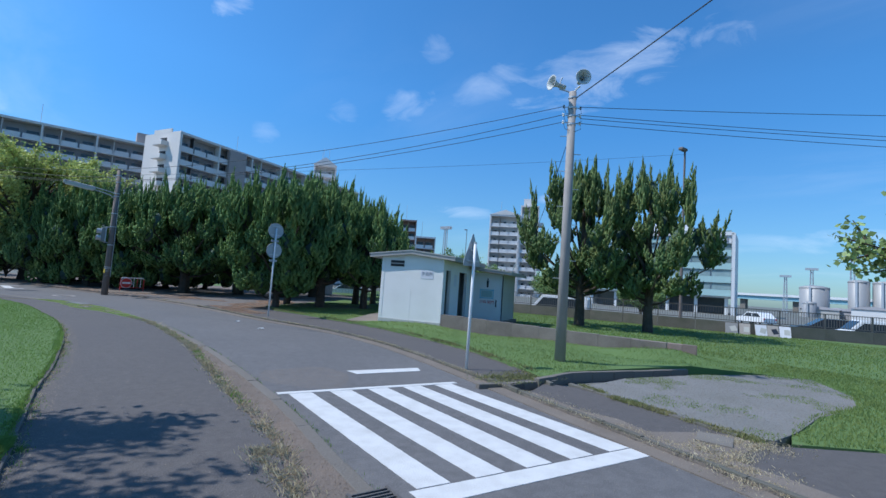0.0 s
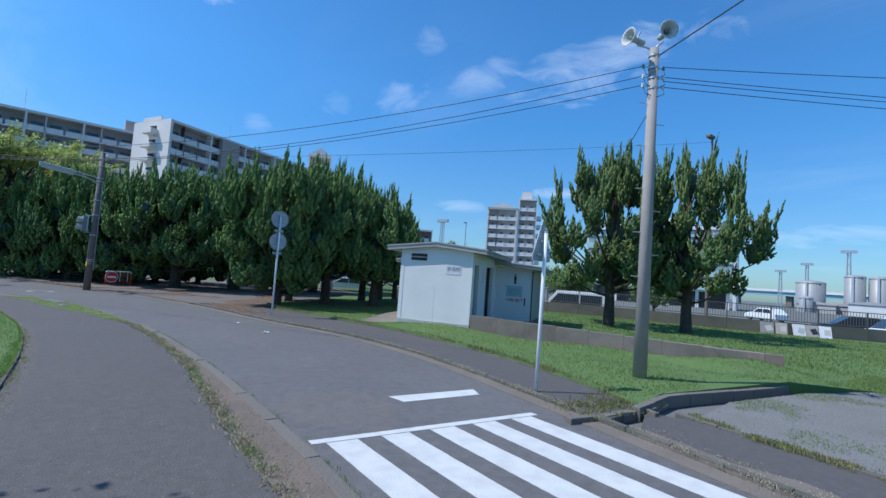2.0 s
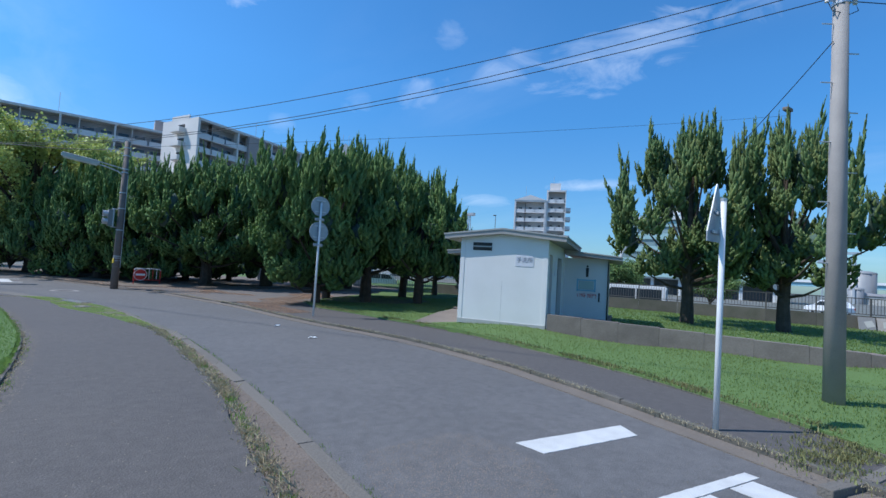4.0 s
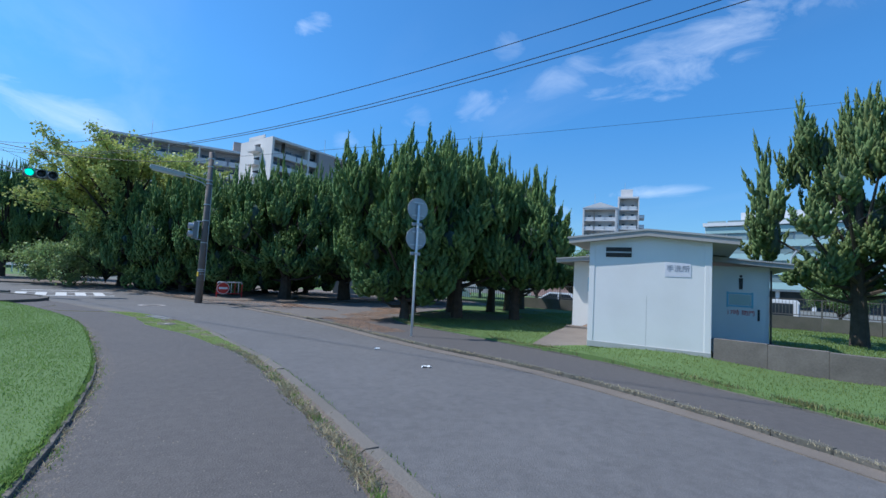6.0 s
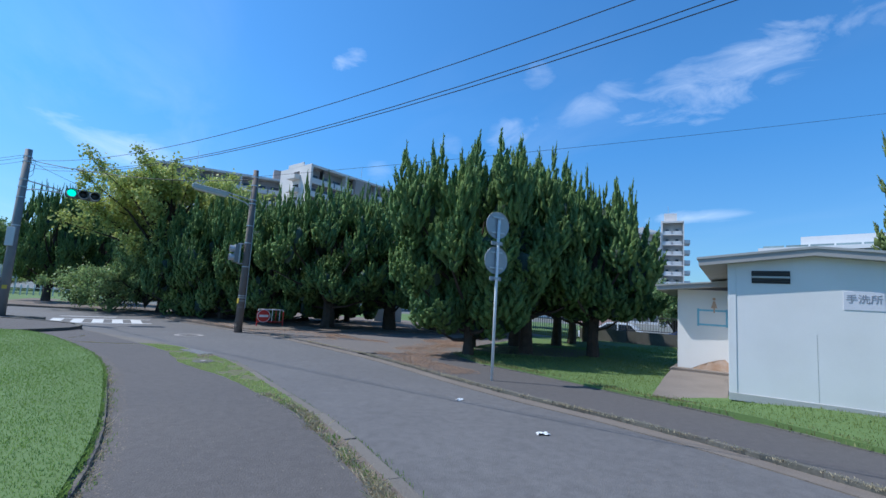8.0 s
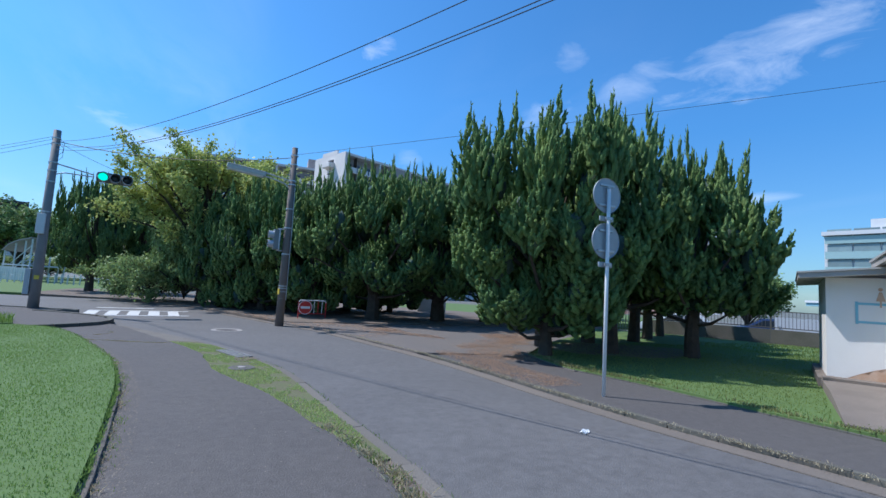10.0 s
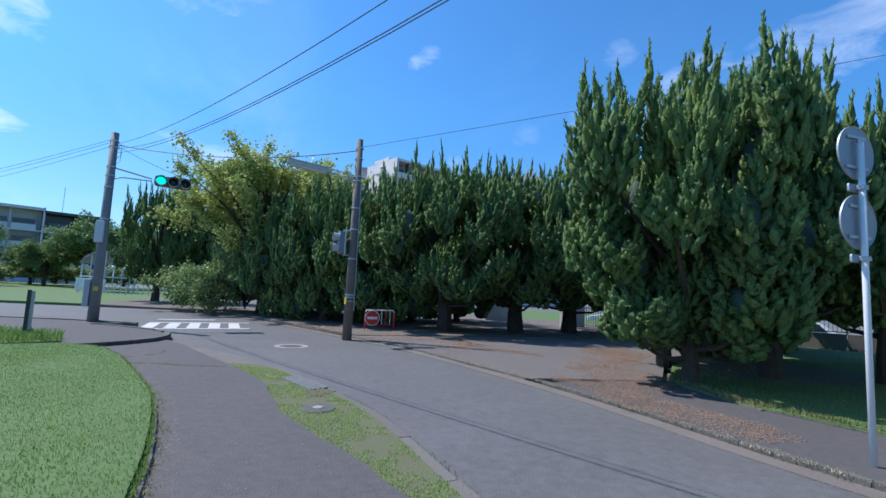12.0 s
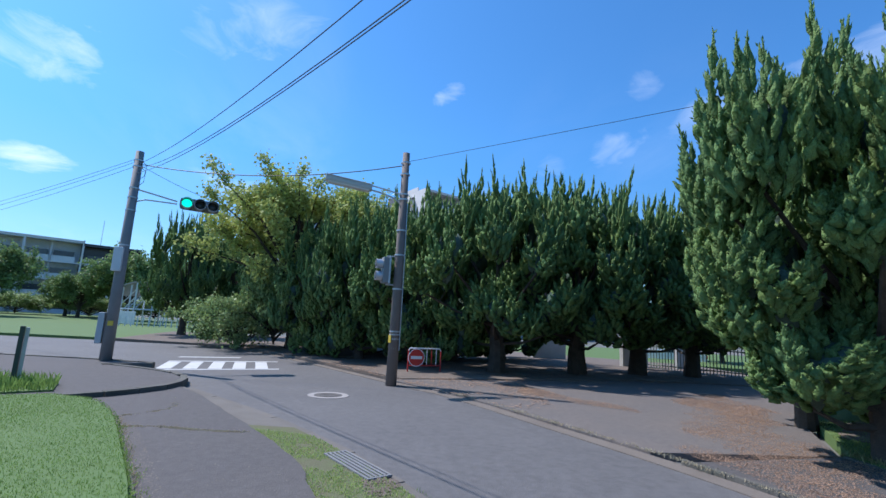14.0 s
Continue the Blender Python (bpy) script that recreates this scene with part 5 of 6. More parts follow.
litter_sheet("fallen_needles", [(3.6, 18.8), (6.2, 18.8), (6.25, 22.4), (8.2, 25.1), (11, 29.5), (4, 30), (2.2, 26.5), (3.5, 22.3)], 220000, -0.118, NEEDLES, "rust-brown fallen needles across the driveway", 0.013,
             ((4.6, 20.6, 2.6, 0.55, 1.75), (5.6, 23.2, 2.0, 0.9, 1.2), (7.5, 26.5, 2.6, 0.9, 0.9), (3.6, 28.6, 2.4, 0.5, 2.1)))
litter_sheet("fallen_needles", [(-3.5, 36), (0, 30.2), (2.3, 26), (3.3, 26), (4, 30), (12, 32), (12, 36), (0, 38)], 50000, -0.11, NEEDLES, "brown needles under the juniper row", 0.035)



path_poly = LAWN_L[:-2] + [q for q in ISLAND if -6.3 < q[0] and q[1] < 27.7] + PATH_R[::-1]
specks("grit", path_poly, 5200, -0.095, 0.004, 0.012, CONCRETE, "pale grit scattered over the footpath", (-5, 2, 1, 27))
specks("grit", road_outline, 5200, -0.17, 0.004, 0.012, CONCRETE, "pale grit scattered over the road", (-2, 6.5, 1, 26))
specks("gravel_stones", LOT, 26000, -0.115, 0.008, 0.022, GRAVEL, "loose grey stones of the gravel clearing", (6.7, 16, 1, 5.6))
dn = rng.uniform(0, 1, 60000)
gx, gy = rng.uniform(6.6, 14.5, 60000), rng.uniform(2.0, 5.6, 60000)
ed = np.array([min(math.hypot(a - p, b - q) for p, q in LOT) for a, b in zip(gx, gy)])
kk = inside(LOT, gx, gy) & (np.array([noise.noise(Vector((a * 0.9, b * 0.9, 2.0))) + 0.5 * noise.noise(Vector((a * 3, b * 3, 7.0))) for a, b in zip(gx, gy)]) > 0.3 * np.minimum(ed, 1.6) - 0.16 + 0.3 * dn - 0.05 * np.maximum(gx - 9, 0))
blades("grass", gx[kk], gy[kk], lambda x, y: -0.118, rng, 0.01, 0.035, 0.012, BLADE_LAWN, "sparse weeds creeping over the gravel")
edge_poly = LAWN_L[:-2] + offset_line(LAWN_L[:-2], 0.28)[::-1]
specks("grit", edge_poly, 60000, -0.095, 0.004, 0.014, CONCRETE, "gravelly dirt along the lawn edging", (-4, 0, 2, 25))
dust = [(3.05 + 0.75 * math.cos(k * 0.35), 7.75 + 0.85 * math.sin(k * 0.35) * (1 + 0.2 * math.sin(k))) for k in range(18)]
specks("grit", dust, 11000, -0.17, 0.003, 0.008, PATH_CONCRETE, "pale dust and grit swept up beside the crossing", (2.2, 4, 6.7, 8.8))
for pts in ([(-4.2, 23.7), (-3.6, 23.75), (-3.0, 23.6), (-2.3, 23.5)], [(-4.4, 24.3), (-3.9, 25.1), (-4.3, 26.2)]):
    xs, ys = along_line(smooth_line(pts, 0.1), 2600, 0, 40, 0.03)
    blades("grass", xs, ys, lambda x, y: -0.095, rng, 0.008, 0.03, 0.008, STRAW, "thin weeds in a crack of the footpath")

# ---- poles, signs and wires ----


def sign_pole(m, h, label, lean=0.0):
    root = thing("road_sign", m, label, "road sign", "road signs")
    part("pole", tube(B(), [(0, 0, -0.15), (lean * 0.5, 0, h * 0.5), (lean, 0, h)], 0.031, 12), STEEL_WHITE, root, "white painted steel pole", True)
    part("cap", lathe(B(), [(0.034, h - 0.02), (0.034, h + 0.01), (0.001, h + 0.02)], pose(lean, 0, 0), 12), GALV, root)
    return root


rs = sign_pole(pose(5.17, 18.07, -0.1, 0, 0, 7), 3.42, "two round traffic signs seen from behind on a white pole")
for zc_, face in ((3.3, 0), (2.53, 1)):
    disc = part("sign_disc", lathe(B(), [(0.001, 0.0), (0.285, 0.0), (0.3, 0.012), (0.3, -0.006), (0.286, -0.012), (0.285, -0.002), (0.001, -0.002)], pose(0, 0.05, zc_, 90), 40), SIGN_BACK, rs, "bare grey metal sign back")
    part("sign_face", lathe(B(), [(0.001, 0), (0.27, 0)], pose(0, 0.066, zc_, -90), 36), RED if face else CAR_BLUE, disc)
    for dz in (-0.17, 0.17):
        part("bracket", box(B(), (0, 0.035, zc_ + dz), (0.36 if dz < 0 else 0.3, 0.02, 0.035), bevel=0.004), GALV, rs)
for zc_ in (2.9, 2.13):
    part("name_strip", box(B(), (0, 0.045, zc_), (0.3, 0.02, 0.09), bevel=0.02), SIGN_BACK, rs, "small grey plate below the disc")
    part("clamp", box(B(), (0, 0.0, zc_), (0.09, 0.08, 0.05), bevel=0.006), GALV, rs)

ts = sign_pole(pose(6.15, 7.17, -0.1, 0, 0, 2), 2.58, "triangular traffic sign seen from behind on a white pole", 0.03)
bm = prism(B(), [(-0.20, 2.09), (0.24, 2.09), (0.235, 2.22), (0.03, 2.76), (0.005, 2.76), (-0.2, 2.2)], -0.075, -0.062, pose(0, 0, 0, 90))
tri = part("sign_plate", bm, SIGN_BACK, ts, "grey metal sign back with folded rim")
for dz in (2.2, 2.42):
    part("bracket", box(B(), (0.03, 0.045, dz), (0.3 if dz < 2.3 else 0.16, 0.025, 0.035), bevel=0.004), GALV, ts)


def pole_rings(parent, x, y, hs, r, mat):
    for h in hs:
        part("band", lathe(B(), [(r, h - 0.02), (r + 0.012, h - 0.02), (r + 0.012, h + 0.02), (r, h + 0.02)], pose(x, y, 0), 16), mat, parent)


# speaker pole
PX, PY = 8.6, 6.82
sp = thing("utility_pole", pose(PX, PY, 0.0), "tall grey concrete pole with step bolts and cables", "pole", "poles")
part("shaft", tube(B(), [(0, 0, -0.2), (0, 0, 3.2), (0.0, 0, 6.35)], [0.125, 0.105, 0.085], 20), POLE_CONCRETE, sp, "", True)
pole_rings(sp, 0, 0, (5.55, 5.75, 5.95, 6.2), 0.09, GALV)
for k in range(9):
    z = 1.9 + k * 0.42
    s = 1 if k % 2 else -1
    part("step_bolt", tube(B(), [(0.08 * s, -0.06 * s, z), (0.2 * s, -0.15 * s, z)], 0.009, 6), GALV, sp)
for z in (5.78, 5.98, 5.6):
    for s in (-1, 1):
        ins = B()
        lathe(ins, [(0.001, -0.04), (0.028, -0.035), (0.02, 0.0), (0.03, 0.01), (0.02, 0.03), (0.001, 0.04)], pose(0.17 * s, -0.11 * s, z), 10)
        part("insulator", ins, WHITE_WALL if z < 5.9 else SIGNAL_BODY, sp)
        part("arm", tube(B(), [(0.05 * s, -0.03 * s, z), (0.17 * s, -0.11 * s, z - 0.02)], 0.01, 6), GALV, sp)
    part("jumper_loop", tube(B(), [(-0.17, 0.11, z), (-0.16, 0.05, z - 0.18), (0.0, -0.1, z - 0.24), (0.16, -0.15, z - 0.15), (0.17, -0.11, z)], 0.006, 6), CABLE, sp)


def horn(m, label):
    """A horn loudspeaker, open towards its own z."""
    root = thing("horn_speaker", m, label, "loudspeaker", "horn speakers")
    outer = [(0.05, -0.14), (0.06, -0.05), (0.05, 0.0), (0.062, 0.06), (0.10, 0.13), (0.15, 0.185), (0.18, 0.2), (0.176, 0.206), (0.145, 0.192), (0.09, 0.13), (0.045, 0.06), (0.02, 0.03), (0.001, 0.03)]
    part("bell", lathe(B(), outer, Matrix(), 28), SPEAKER, root, "", True)
    part("throat", lathe(B(), [(0.001, 0.15), (0.028, 0.14), (0.04, 0.06)], Matrix(), 16), SPEAKER_IN, root, "grey reflex cone", True)
    part("driver", lathe(B(), [(0.001, -0.2), (0.055, -0.2), (0.06, -0.12), (0.05, -0.1)], Matrix(), 18), SPEAKER, root, "", True)
    part("mount", tube(B(), [(0.0, -0.055, -0.05), (0.0, -0.14, -0.06), (0, -0.22, -0.1)], 0.018, 8), GALV, root)
    return root


horn(look((PX + 0.13, PY - 0.12, 6.66), (PX - 2.2, PY - 3.2, 6.3)) @ pose(0, 0, 0, 180), "grey horn loudspeaker aimed down at the road")
horn(look((PX - 0.26, PY + 0.24, 6.52), (PX - 3.4, PY + 0.95, 6.75)) @ pose(0, 0, 0, 180), "grey horn loudspeaker turned to the houses")
part("speaker_bracket", tube(B(), [(0, 0, 6.3), (-0.1, 0.1, 6.38), (-0.24, 0.22, 6.42)], 0.018, 8), GALV, sp)
part("speaker_bracket", tube(B(), [(0, 0, 6.3), (0.05, -0.05, 6.42), (0.12, -0.1, 6.5)], 0.02, 8), GALV, sp)

# street lamp pole
LX, LY = -0.05, 29.2
lp = thing("street_lamp", pose(LX, LY, -0.14, 0, 0, 0), "brown concrete pole with a long street lamp and a signal box", "street lamp", "poles")
part("shaft", tube(B(), [(0, 0, -0.1), (0.0, 0, 3), (0.0, 0, 6.5)], [0.15, 0.125, 0.1], 18), POLE_BROWN, lp, "", True)
pole_rings(lp, 0, 0, (0.95, 1.2, 1.32, 1.4, 2.55, 3.5, 4.2, 5.1, 5.25, 5.85, 6.2), 0.128, GALV)
part("lamp_arm", tube(B(), [(0, 0, 4.9), (-0.25, -0.02, 5.12), (-0.7, -0.06, 5.25), (-1.0, -0.08, 5.3)], 0.025, 8), GALV, lp)
part("lamp_arm", tube(B(), [(0, 0, 5.25), (-1.1, -0.1, 5.45)], 0.022, 8), GALV, lp)
bm = box(B(), (-1.55, -0.13, 5.42), (1.3, 0.3, 0.19), rz=5, ry=7, bevel=0.06)
lh = part("lamp_housing", bm, SPEAKER, lp, "long pale grey lamp housing")
part("lamp_cover", box(B(), (-1.55, -0.13, 5.33), (1.15, 0.24, 0.08), rz=5, ry=7, bevel=0.03), WHITE_METAL, lh)
for dy in (-0.16, 0.16):
    part("lamp_rail", tube(B(), [(-0.95, -0.08 + dy, 5.41), (-2.15, -0.18 + dy, 5.56)], 0.014, 6), GALV, lh)
sb = part("pedestrian_signal", box(B(), (-0.36, -0.05, 3.05), (0.2, 0.3, 0.72), rz=12, bevel=0.025), SIGNAL_BODY, lp, "dark pedestrian signal box")
part("signal_back", box(B(), (-0.28, -0.03, 3.05), (0.05, 0.33, 0.74), rz=12, bevel=0.01), GALV, sb)
for dz in (-0.16, 0.17):
    part("visor", lathe(B(), [(0.12, 0), (0.13, 0.0), (0.13, 0.18), (0.12, 0.18)], pose(-0.46, -0.07, 3.05 + dz, 0, -90, 12), 16), GALV, sb)
for z in (2.66, 3.45):
    part("signal_arm", tube(B(), [(0, 0, z), (-0.34, -0.05, z)], 0.018, 8), GALV, lp)
part("conduit", tube(B(), [(0.15, -0.05, 0.9), (0.14, -0.05, 3.4), (0.12, -0.04, 5.0)], 0.015, 8), GALV, lp)
part("label_plate", box(B(), (-0.12, -0.09, 1.2), (0.02, 0.1, 0.2), rz=35), YELLOW, lp)

# traffic signal pole
SX, SY = -8.3, 31.6
sg = thing("traffic_signal", pose(SX, SY, -0.1), "grey concrete pole with a three-lamp traffic signal showing green", "traffic light", "poles")
part("shaft", tube(B(), [(0, 0, -0.1), (0.0, 0, 3), (0.0, 0, 6.5)], [0.165, 0.14, 0.115], 18), POLE_GREY, sg, "", True)
pole_rings(sg, 0, 0, (5.0, 4.6, 5.3, 6.0, 6.2, 2.5, 3.5), 0.13, GALV)
AR = Vector((0.92, 0.39, 0))
part("signal_arm", tube(B(), [(0, 0, 5.3), tuple(AR * 0.5 + Vector((0, 0, 5.22))), tuple(AR * 1.2 + Vector((0, 0, 5.1)))], 0.025, 8), GALV, sg)
part("signal_arm", tube(B(), [(0, 0, 4.65), tuple(AR * 0.1 + Vector((0, 0, 4.9))), tuple(AR * 0.35 + Vector((0, 0, 5.0))), tuple(AR * 1.2 + Vector((0, 0, 5.02)))], 0.022, 8), GALV, sg)
c = AR * 1.85 + Vector((0, 0, 5.07))
hd = part("signal_head", box(B(), tuple(c), (1.16, 0.14, 0.38), rz=23, bevel=0.12), SIGNAL_BODY, sg, "dark horizontal three-lamp signal head")
face = Vector((0.39, -0.92, 0))
for k, mat in ((-1, LENS_GREEN), (0, LENS_DARK), (1, LENS_DARK)):
    p = c + AR * 0.38 * k + face * 0.075
    turn = Matrix.Translation(p) @ face.to_track_quat("Z", "Y").to_matrix().to_4x4()
    part("lens", lathe(B(), [(0.001, 0.035), (0.09, 0.025), (0.15, 0.0)], turn, 24), mat, hd, "green lit lens" if k < 0 else "unlit dark lens", True)
    part("visor", lathe(B(), [(0.165, -0.03), (0.182, -0.03), (0.178, 0.24), (0.165, 0.24)], turn, 24), SIGN_BACK, hd)
part("control_box", box(B(), (-0.03, -0.2, 3.05), (0.24, 0.14, 0.72), rz=15, bevel=0.02), WHITE_METAL, sg, "pale control box strapped to the pole")
part("control_box", box(B(), (-0.25, -0.04, 1.0), (0.16, 0.26, 0.9), rz=15, bevel=0.02), SPEAKER, sg, "grey meter box on the pole")
part("label_plate", box(B(), (0.05, -0.16, 1.15), (0.16, 0.02, 0.14), rz=-10), YELLOW, sg)
for z in (5.7, 5.9):
    part("jumper_loop", tube(B(), [(0.1, -0.05, z + 0.3), (0.3, -0.1, z + 0.15), (0.28, -0.1, z - 0.2), (0.1, -0.05, z - 0.35)], 0.008, 6), CABLE, sg)

# wires


def wire(a, b, drop, label="thin black overhead cable", r=0.007):
    ob = part("overhead_cable", tube(B(), sag(a, b, drop, 24), r, 6), CABLE, None)
    return tagged(ob, label, "cable", "overhead cables")


for za, zb, dr in ((5.98, 6.0, 1.2), (5.78, 5.85, 1.42), (5.6, 5.7, 1.3)):
    wire((PX - 0.17, PY + 0.11, za), (SX, SY, zb), dr)
for za, zb in ((6.0, 8.3), (5.8, 7.0), (5.72, 6.85), (5.6, 6.6)):
    wire((PX + 0.17, PY - 0.11, za), (30, -7, zb), 0.25)
wire((PX + 0.05, PY - 0.05, 6.2), (7.0, -16, 13.3), 0.3, "twisted black service cable", 0.014)
wire((PX - 0.1, PY + 0.05, 5.0), (14.7, 14.3, 2.62), 0.3)
wire((SX, SY, 6.2), (-44, 57.6, 6.0), 0.9)
wire((SX, SY, 6.1), (-44, 58.0, 5.8), 0.9)
wire((SX, SY, 5.95), (-44, 58.4, 5.5), 0.9)
wire((SX, SY, 6.0), (LX, LY, 6.0), 0.35, r=0.014)
wire((SX, SY, 6.0), (-6.4, 32.4, 5.25), 0.05)
wire((LX, LY, 6.1), (30.1, 14.9, 11.3), 0.2)

# ---- small things ----
ne = thing("barrier", pose(1.15, 32.2, -0.1, 0, 0, 14), "low red and white tubular barrier with a no-entry disc", "barrier")
for x in (-0.55, 0.62):
    part("leg", tube(B(), [(x, 0, 0), (x, 0, 0.72)], 0.022, 8), RED, ne)
part("top_rail", tube(B(), [(-0.55, 0, 0.7), (-0.5, 0, 0.78), (0.57, 0, 0.78), (0.62, 0, 0.7)], 0.024, 8), STEEL_WHITE, ne)
part("bottom_rail", tube(B(), [(-0.55, 0, 0.22), (0.62, 0, 0.22)], 0.02, 8), RED, ne)
for k in range(6):
    part("bar", tube(B(), [(-0.4 + 0.17 * k, 0, 0.22), (-0.4 + 0.17 * k, 0, 0.78)], 0.014, 6), STEEL_WHITE if k % 2 else RED, ne)
dsk = part("no_entry_disc", lathe(B(), [(0.001, 0.012), (0.28, 0.012), (0.29, 0.0), (0.001, 0.0)], pose(-0.28, -0.04, 0.48, 90), 32), RED, ne, "round red no-entry sign")
part("disc_bar", box(B(), (-0.28, -0.056, 0.48), (0.4, 0.006, 0.1)), STEEL_WHITE, dsk)
part("disc_rim", lathe(B(), [(0.268, 0.0), (0.292, 0.0), (0.292, 0.014), (0.268, 0.014)], pose(-0.28, -0.041, 0.48, 90), 32), STEEL_WHITE, dsk)

post = thing("bollard_post", pose(-7.25, 26.5, 0.0), "dark green square metal post in the weeds", "post")
part("shaft", box(B(), (0, 0, 0.5), (0.07, 0.07, 1.15), rz=20, bevel=0.008), GREEN_POST, post)
part("back_strip", box(B(), (0.05, 0.06, 0.55), (0.06, 0.03, 1.0), rz=20, bevel=0.006), GALV, post)

mh = thing("manhole_cover", pose(-1.52, 27.32, -0.168), "round cast iron manhole cover in a concrete ring", "manhole cover", kind="structure")
part("ring", lathe(B(), [(0.31, 0.0), (0.31, 0.006), (0.45, 0.006), (0.45, 0.0)], Matrix(), 36), POLE_CONCRETE, mh)
part("cover", lathe(B(), [(0.001, 0.005), (0.12, 0.005), (0.12, 0.008), (0.2, 0.008), (0.2, 0.004), (0.3, 0.004)], Matrix(), 36), IRON, mh)


def grate(m, n, label):
    g = thing("drain_grate", m, label, "drain", "drains", "structure")
    part("channel", box(B(), (0, 0, -0.02), (n * 0.05 + 0.04, 0.34, 0.02)), DARK, g)
    for s in (-1, 1):
        part("rim", box(B(), (0, 0.17 * s, 0.0), (n * 0.05 + 0.06, 0.025, 0.03)), IRON, g)
    first_bar = part("bar", box(B(), (0, 0, 0), (0.018, 0.32, 0.022)), IRON, g)
    first_bar.matrix_basis = pose(-n * 0.025, 0, 0)
    for k in range(1, n + 1):
        again(first_bar, pose(-n * 0.025 + 0.05 * k, 0, 0))


long_drain = thing("drain_grate", pose(-0.76, 22.12, -0.098, 0, 0, 120), "grey steel bar grate over the gutter drain", "drain", "drains", "structure")
part("channel", box(B(), (0, 0, -0.012), (1.06, 0.28, 0.012)), DARK, long_drain)
for s in (-1, 1):
    part("rim", box(B(), (0.52 * s, 0, 0.0), (0.03, 0.3, 0.024), bevel=0.004), POLE_GREY, long_drain)
for k in range(6):
    part("bar", box(B(), (0, -0.135 + 0.054 * k, 0.002), (1.01, 0.024, 0.022), bevel=0.004), POLE_GREY, long_drain)
heap = [(-0.5 + 0.2 * math.cos(k * 0.6) * (1 + 0.3 * math.sin(k * 2)), 21.42 + 0.28 * math.sin(k * 0.6)) for k in range(10)]
specks("leaf_litter", heap, 900, -0.1, 0.01, 0.028, DIRT, "brown leaf litter caught beside the drain", (-0.9, 0, 21, 21.9))
grate(pose(1.98, 3.0, -0.112, 0, 0, 88), 10, "rusty slot grate at the crossing")
part_cover = thing("inspection_cover", pose(-0.45, 20.5, -0.1), "dark round inspection cover with a pale centre in the weeds", "cover", kind="structure")
part("lid", lathe(B(), [(0.001, 0.008), (0.21, 0.008), (0.22, 0.0)], Matrix(), 24), IRON, part_cover)
part("boss", lathe(B(), [(0.001, 0.022), (0.06, 0.02), (0.07, 0.012)], Matrix(), 14), POLE_CONCRETE, part_cover, "pale worn centre")
slab = thing("cover_slab", pose(6.45, 2.6, -0.12, 0, 0, 20), "small square concrete cover slab", "cover", kind="structure")
part("slab_top", box(B(), (0, 0, 0.0), (0.45, 0.4, 0.03), bevel=0.006), CONCRETE, slab)


def scrap(m, s, label):
    r = random.Random(int(s * 1000))
    bm = B()
    bmesh.ops.create_grid(bm, x_segments=7, y_segments=5, size=s)
    for v in bm.verts:
        v.co.z = r.uniform(0.0, 0.03) * (1 if abs(v.co.x) < s * 0.9 else 0.2)
        v.co.x += r.uniform(-0.02, 0.02)
        v.co.y = v.co.y * 0.55 + r.uniform(-0.015, 0.015)
    ob = part("paper_scrap", bm, LITTER)
    ob.matrix_basis = m
    tagged(ob, label, "litter", "paper scraps")


scrap(pose(3.78, 16.62, -0.165, 0, 0, 30), 0.07, "crumpled white paper scrap on the road")
scrap(pose(4.03, 14.57, -0.165, 0, 0, -20), 0.085, "flattened white paper scrap on the road")

# leaning boards against the boundary wall
for i, (x, y, w, rot, mat) in enumerate(((28.05, 11.0, 0.7, -62, POLE_GREY), (28.42, 10.5, 0.6, -66, POLE_CONCRETE), (28.9, 9.85, 0.65, -50, PLATE), (29.22, 9.42, 0.6, -58, POLE_CONCRETE), (29.56, 8.98, 0.6, -60, PLATE))):
    bd = thing("leaning_board", pose(x, y, 0.0, -20, 0, rot) @ Matrix.Diagonal((0.85, 1, 0.72, 1)), "pale weathered board leaning at the boundary wall", "board", "leaning boards")
    part("panel", box(B(), (0, 0, 0.42), (w, 0.05, 0.85), bevel=0.01), mat, bd)
    part("stain", box(B(), (0.1, -0.028, 0.4), (w * 0.5, 0.006, 0.4), ry=18 * (i % 3 - 1)), GREY_WALL if i != 3 else CAR_DARK, bd)

# ---- boundary wall and fence ----
bw = thing("boundary_wall", Matrix(), "grey-brown concrete boundary wall with a dark railing", "wall", kind="structure")
fence = thing("boundary_fence", Matrix(), "dark metal railing on top of the boundary wall", "fence")
bar0 = part("fence_bar", box(B(), (0, 0, 0), (0.018, 0.018, 0.7)), FENCE, fence)
bar0.matrix_basis = pose(17.5, 30.5, 1.05)
for (x0, y0), (x1, y1) in zip(WALL_LINE, WALL_LINE[1:-1]):
    a, b = Vector((x0, y0, 0)), Vector((x1, y1, 0))
    ln = (b - a).length
    ang = math.degrees(math.atan2(y1 - y0, x1 - x0))
    n = max(1, round(ln / 2.0))
    for k in range(n):
        q = a.lerp(b, (k + 0.5) / n)
        part("wall_panel", box(B(), (q.x, q.y, -0.04), (ln / n - 0.015, 0.16, 1.32), rz=ang), CONCRETE_DARK, bw)
        p = a.lerp(b, k / n)
        part("post", box(B(), (p.x, p.y, 1.02), (0.06, 0.06, 0.82), rz=ang), FENCE, fence)
    for z in (0.7, 1.41):
        c = a.lerp(b, 0.5)
        part("rail", box(B(), (c.x, c.y, z), (ln, 0.04, 0.04), rz=ang), FENCE, fence)
    for k in range(1, int(ln / 0.13)):
        p = a.lerp(b, k * 0.13 / ln)
        again(bar0, pose(p.x, p.y, 1.05, 0, 0, ang))

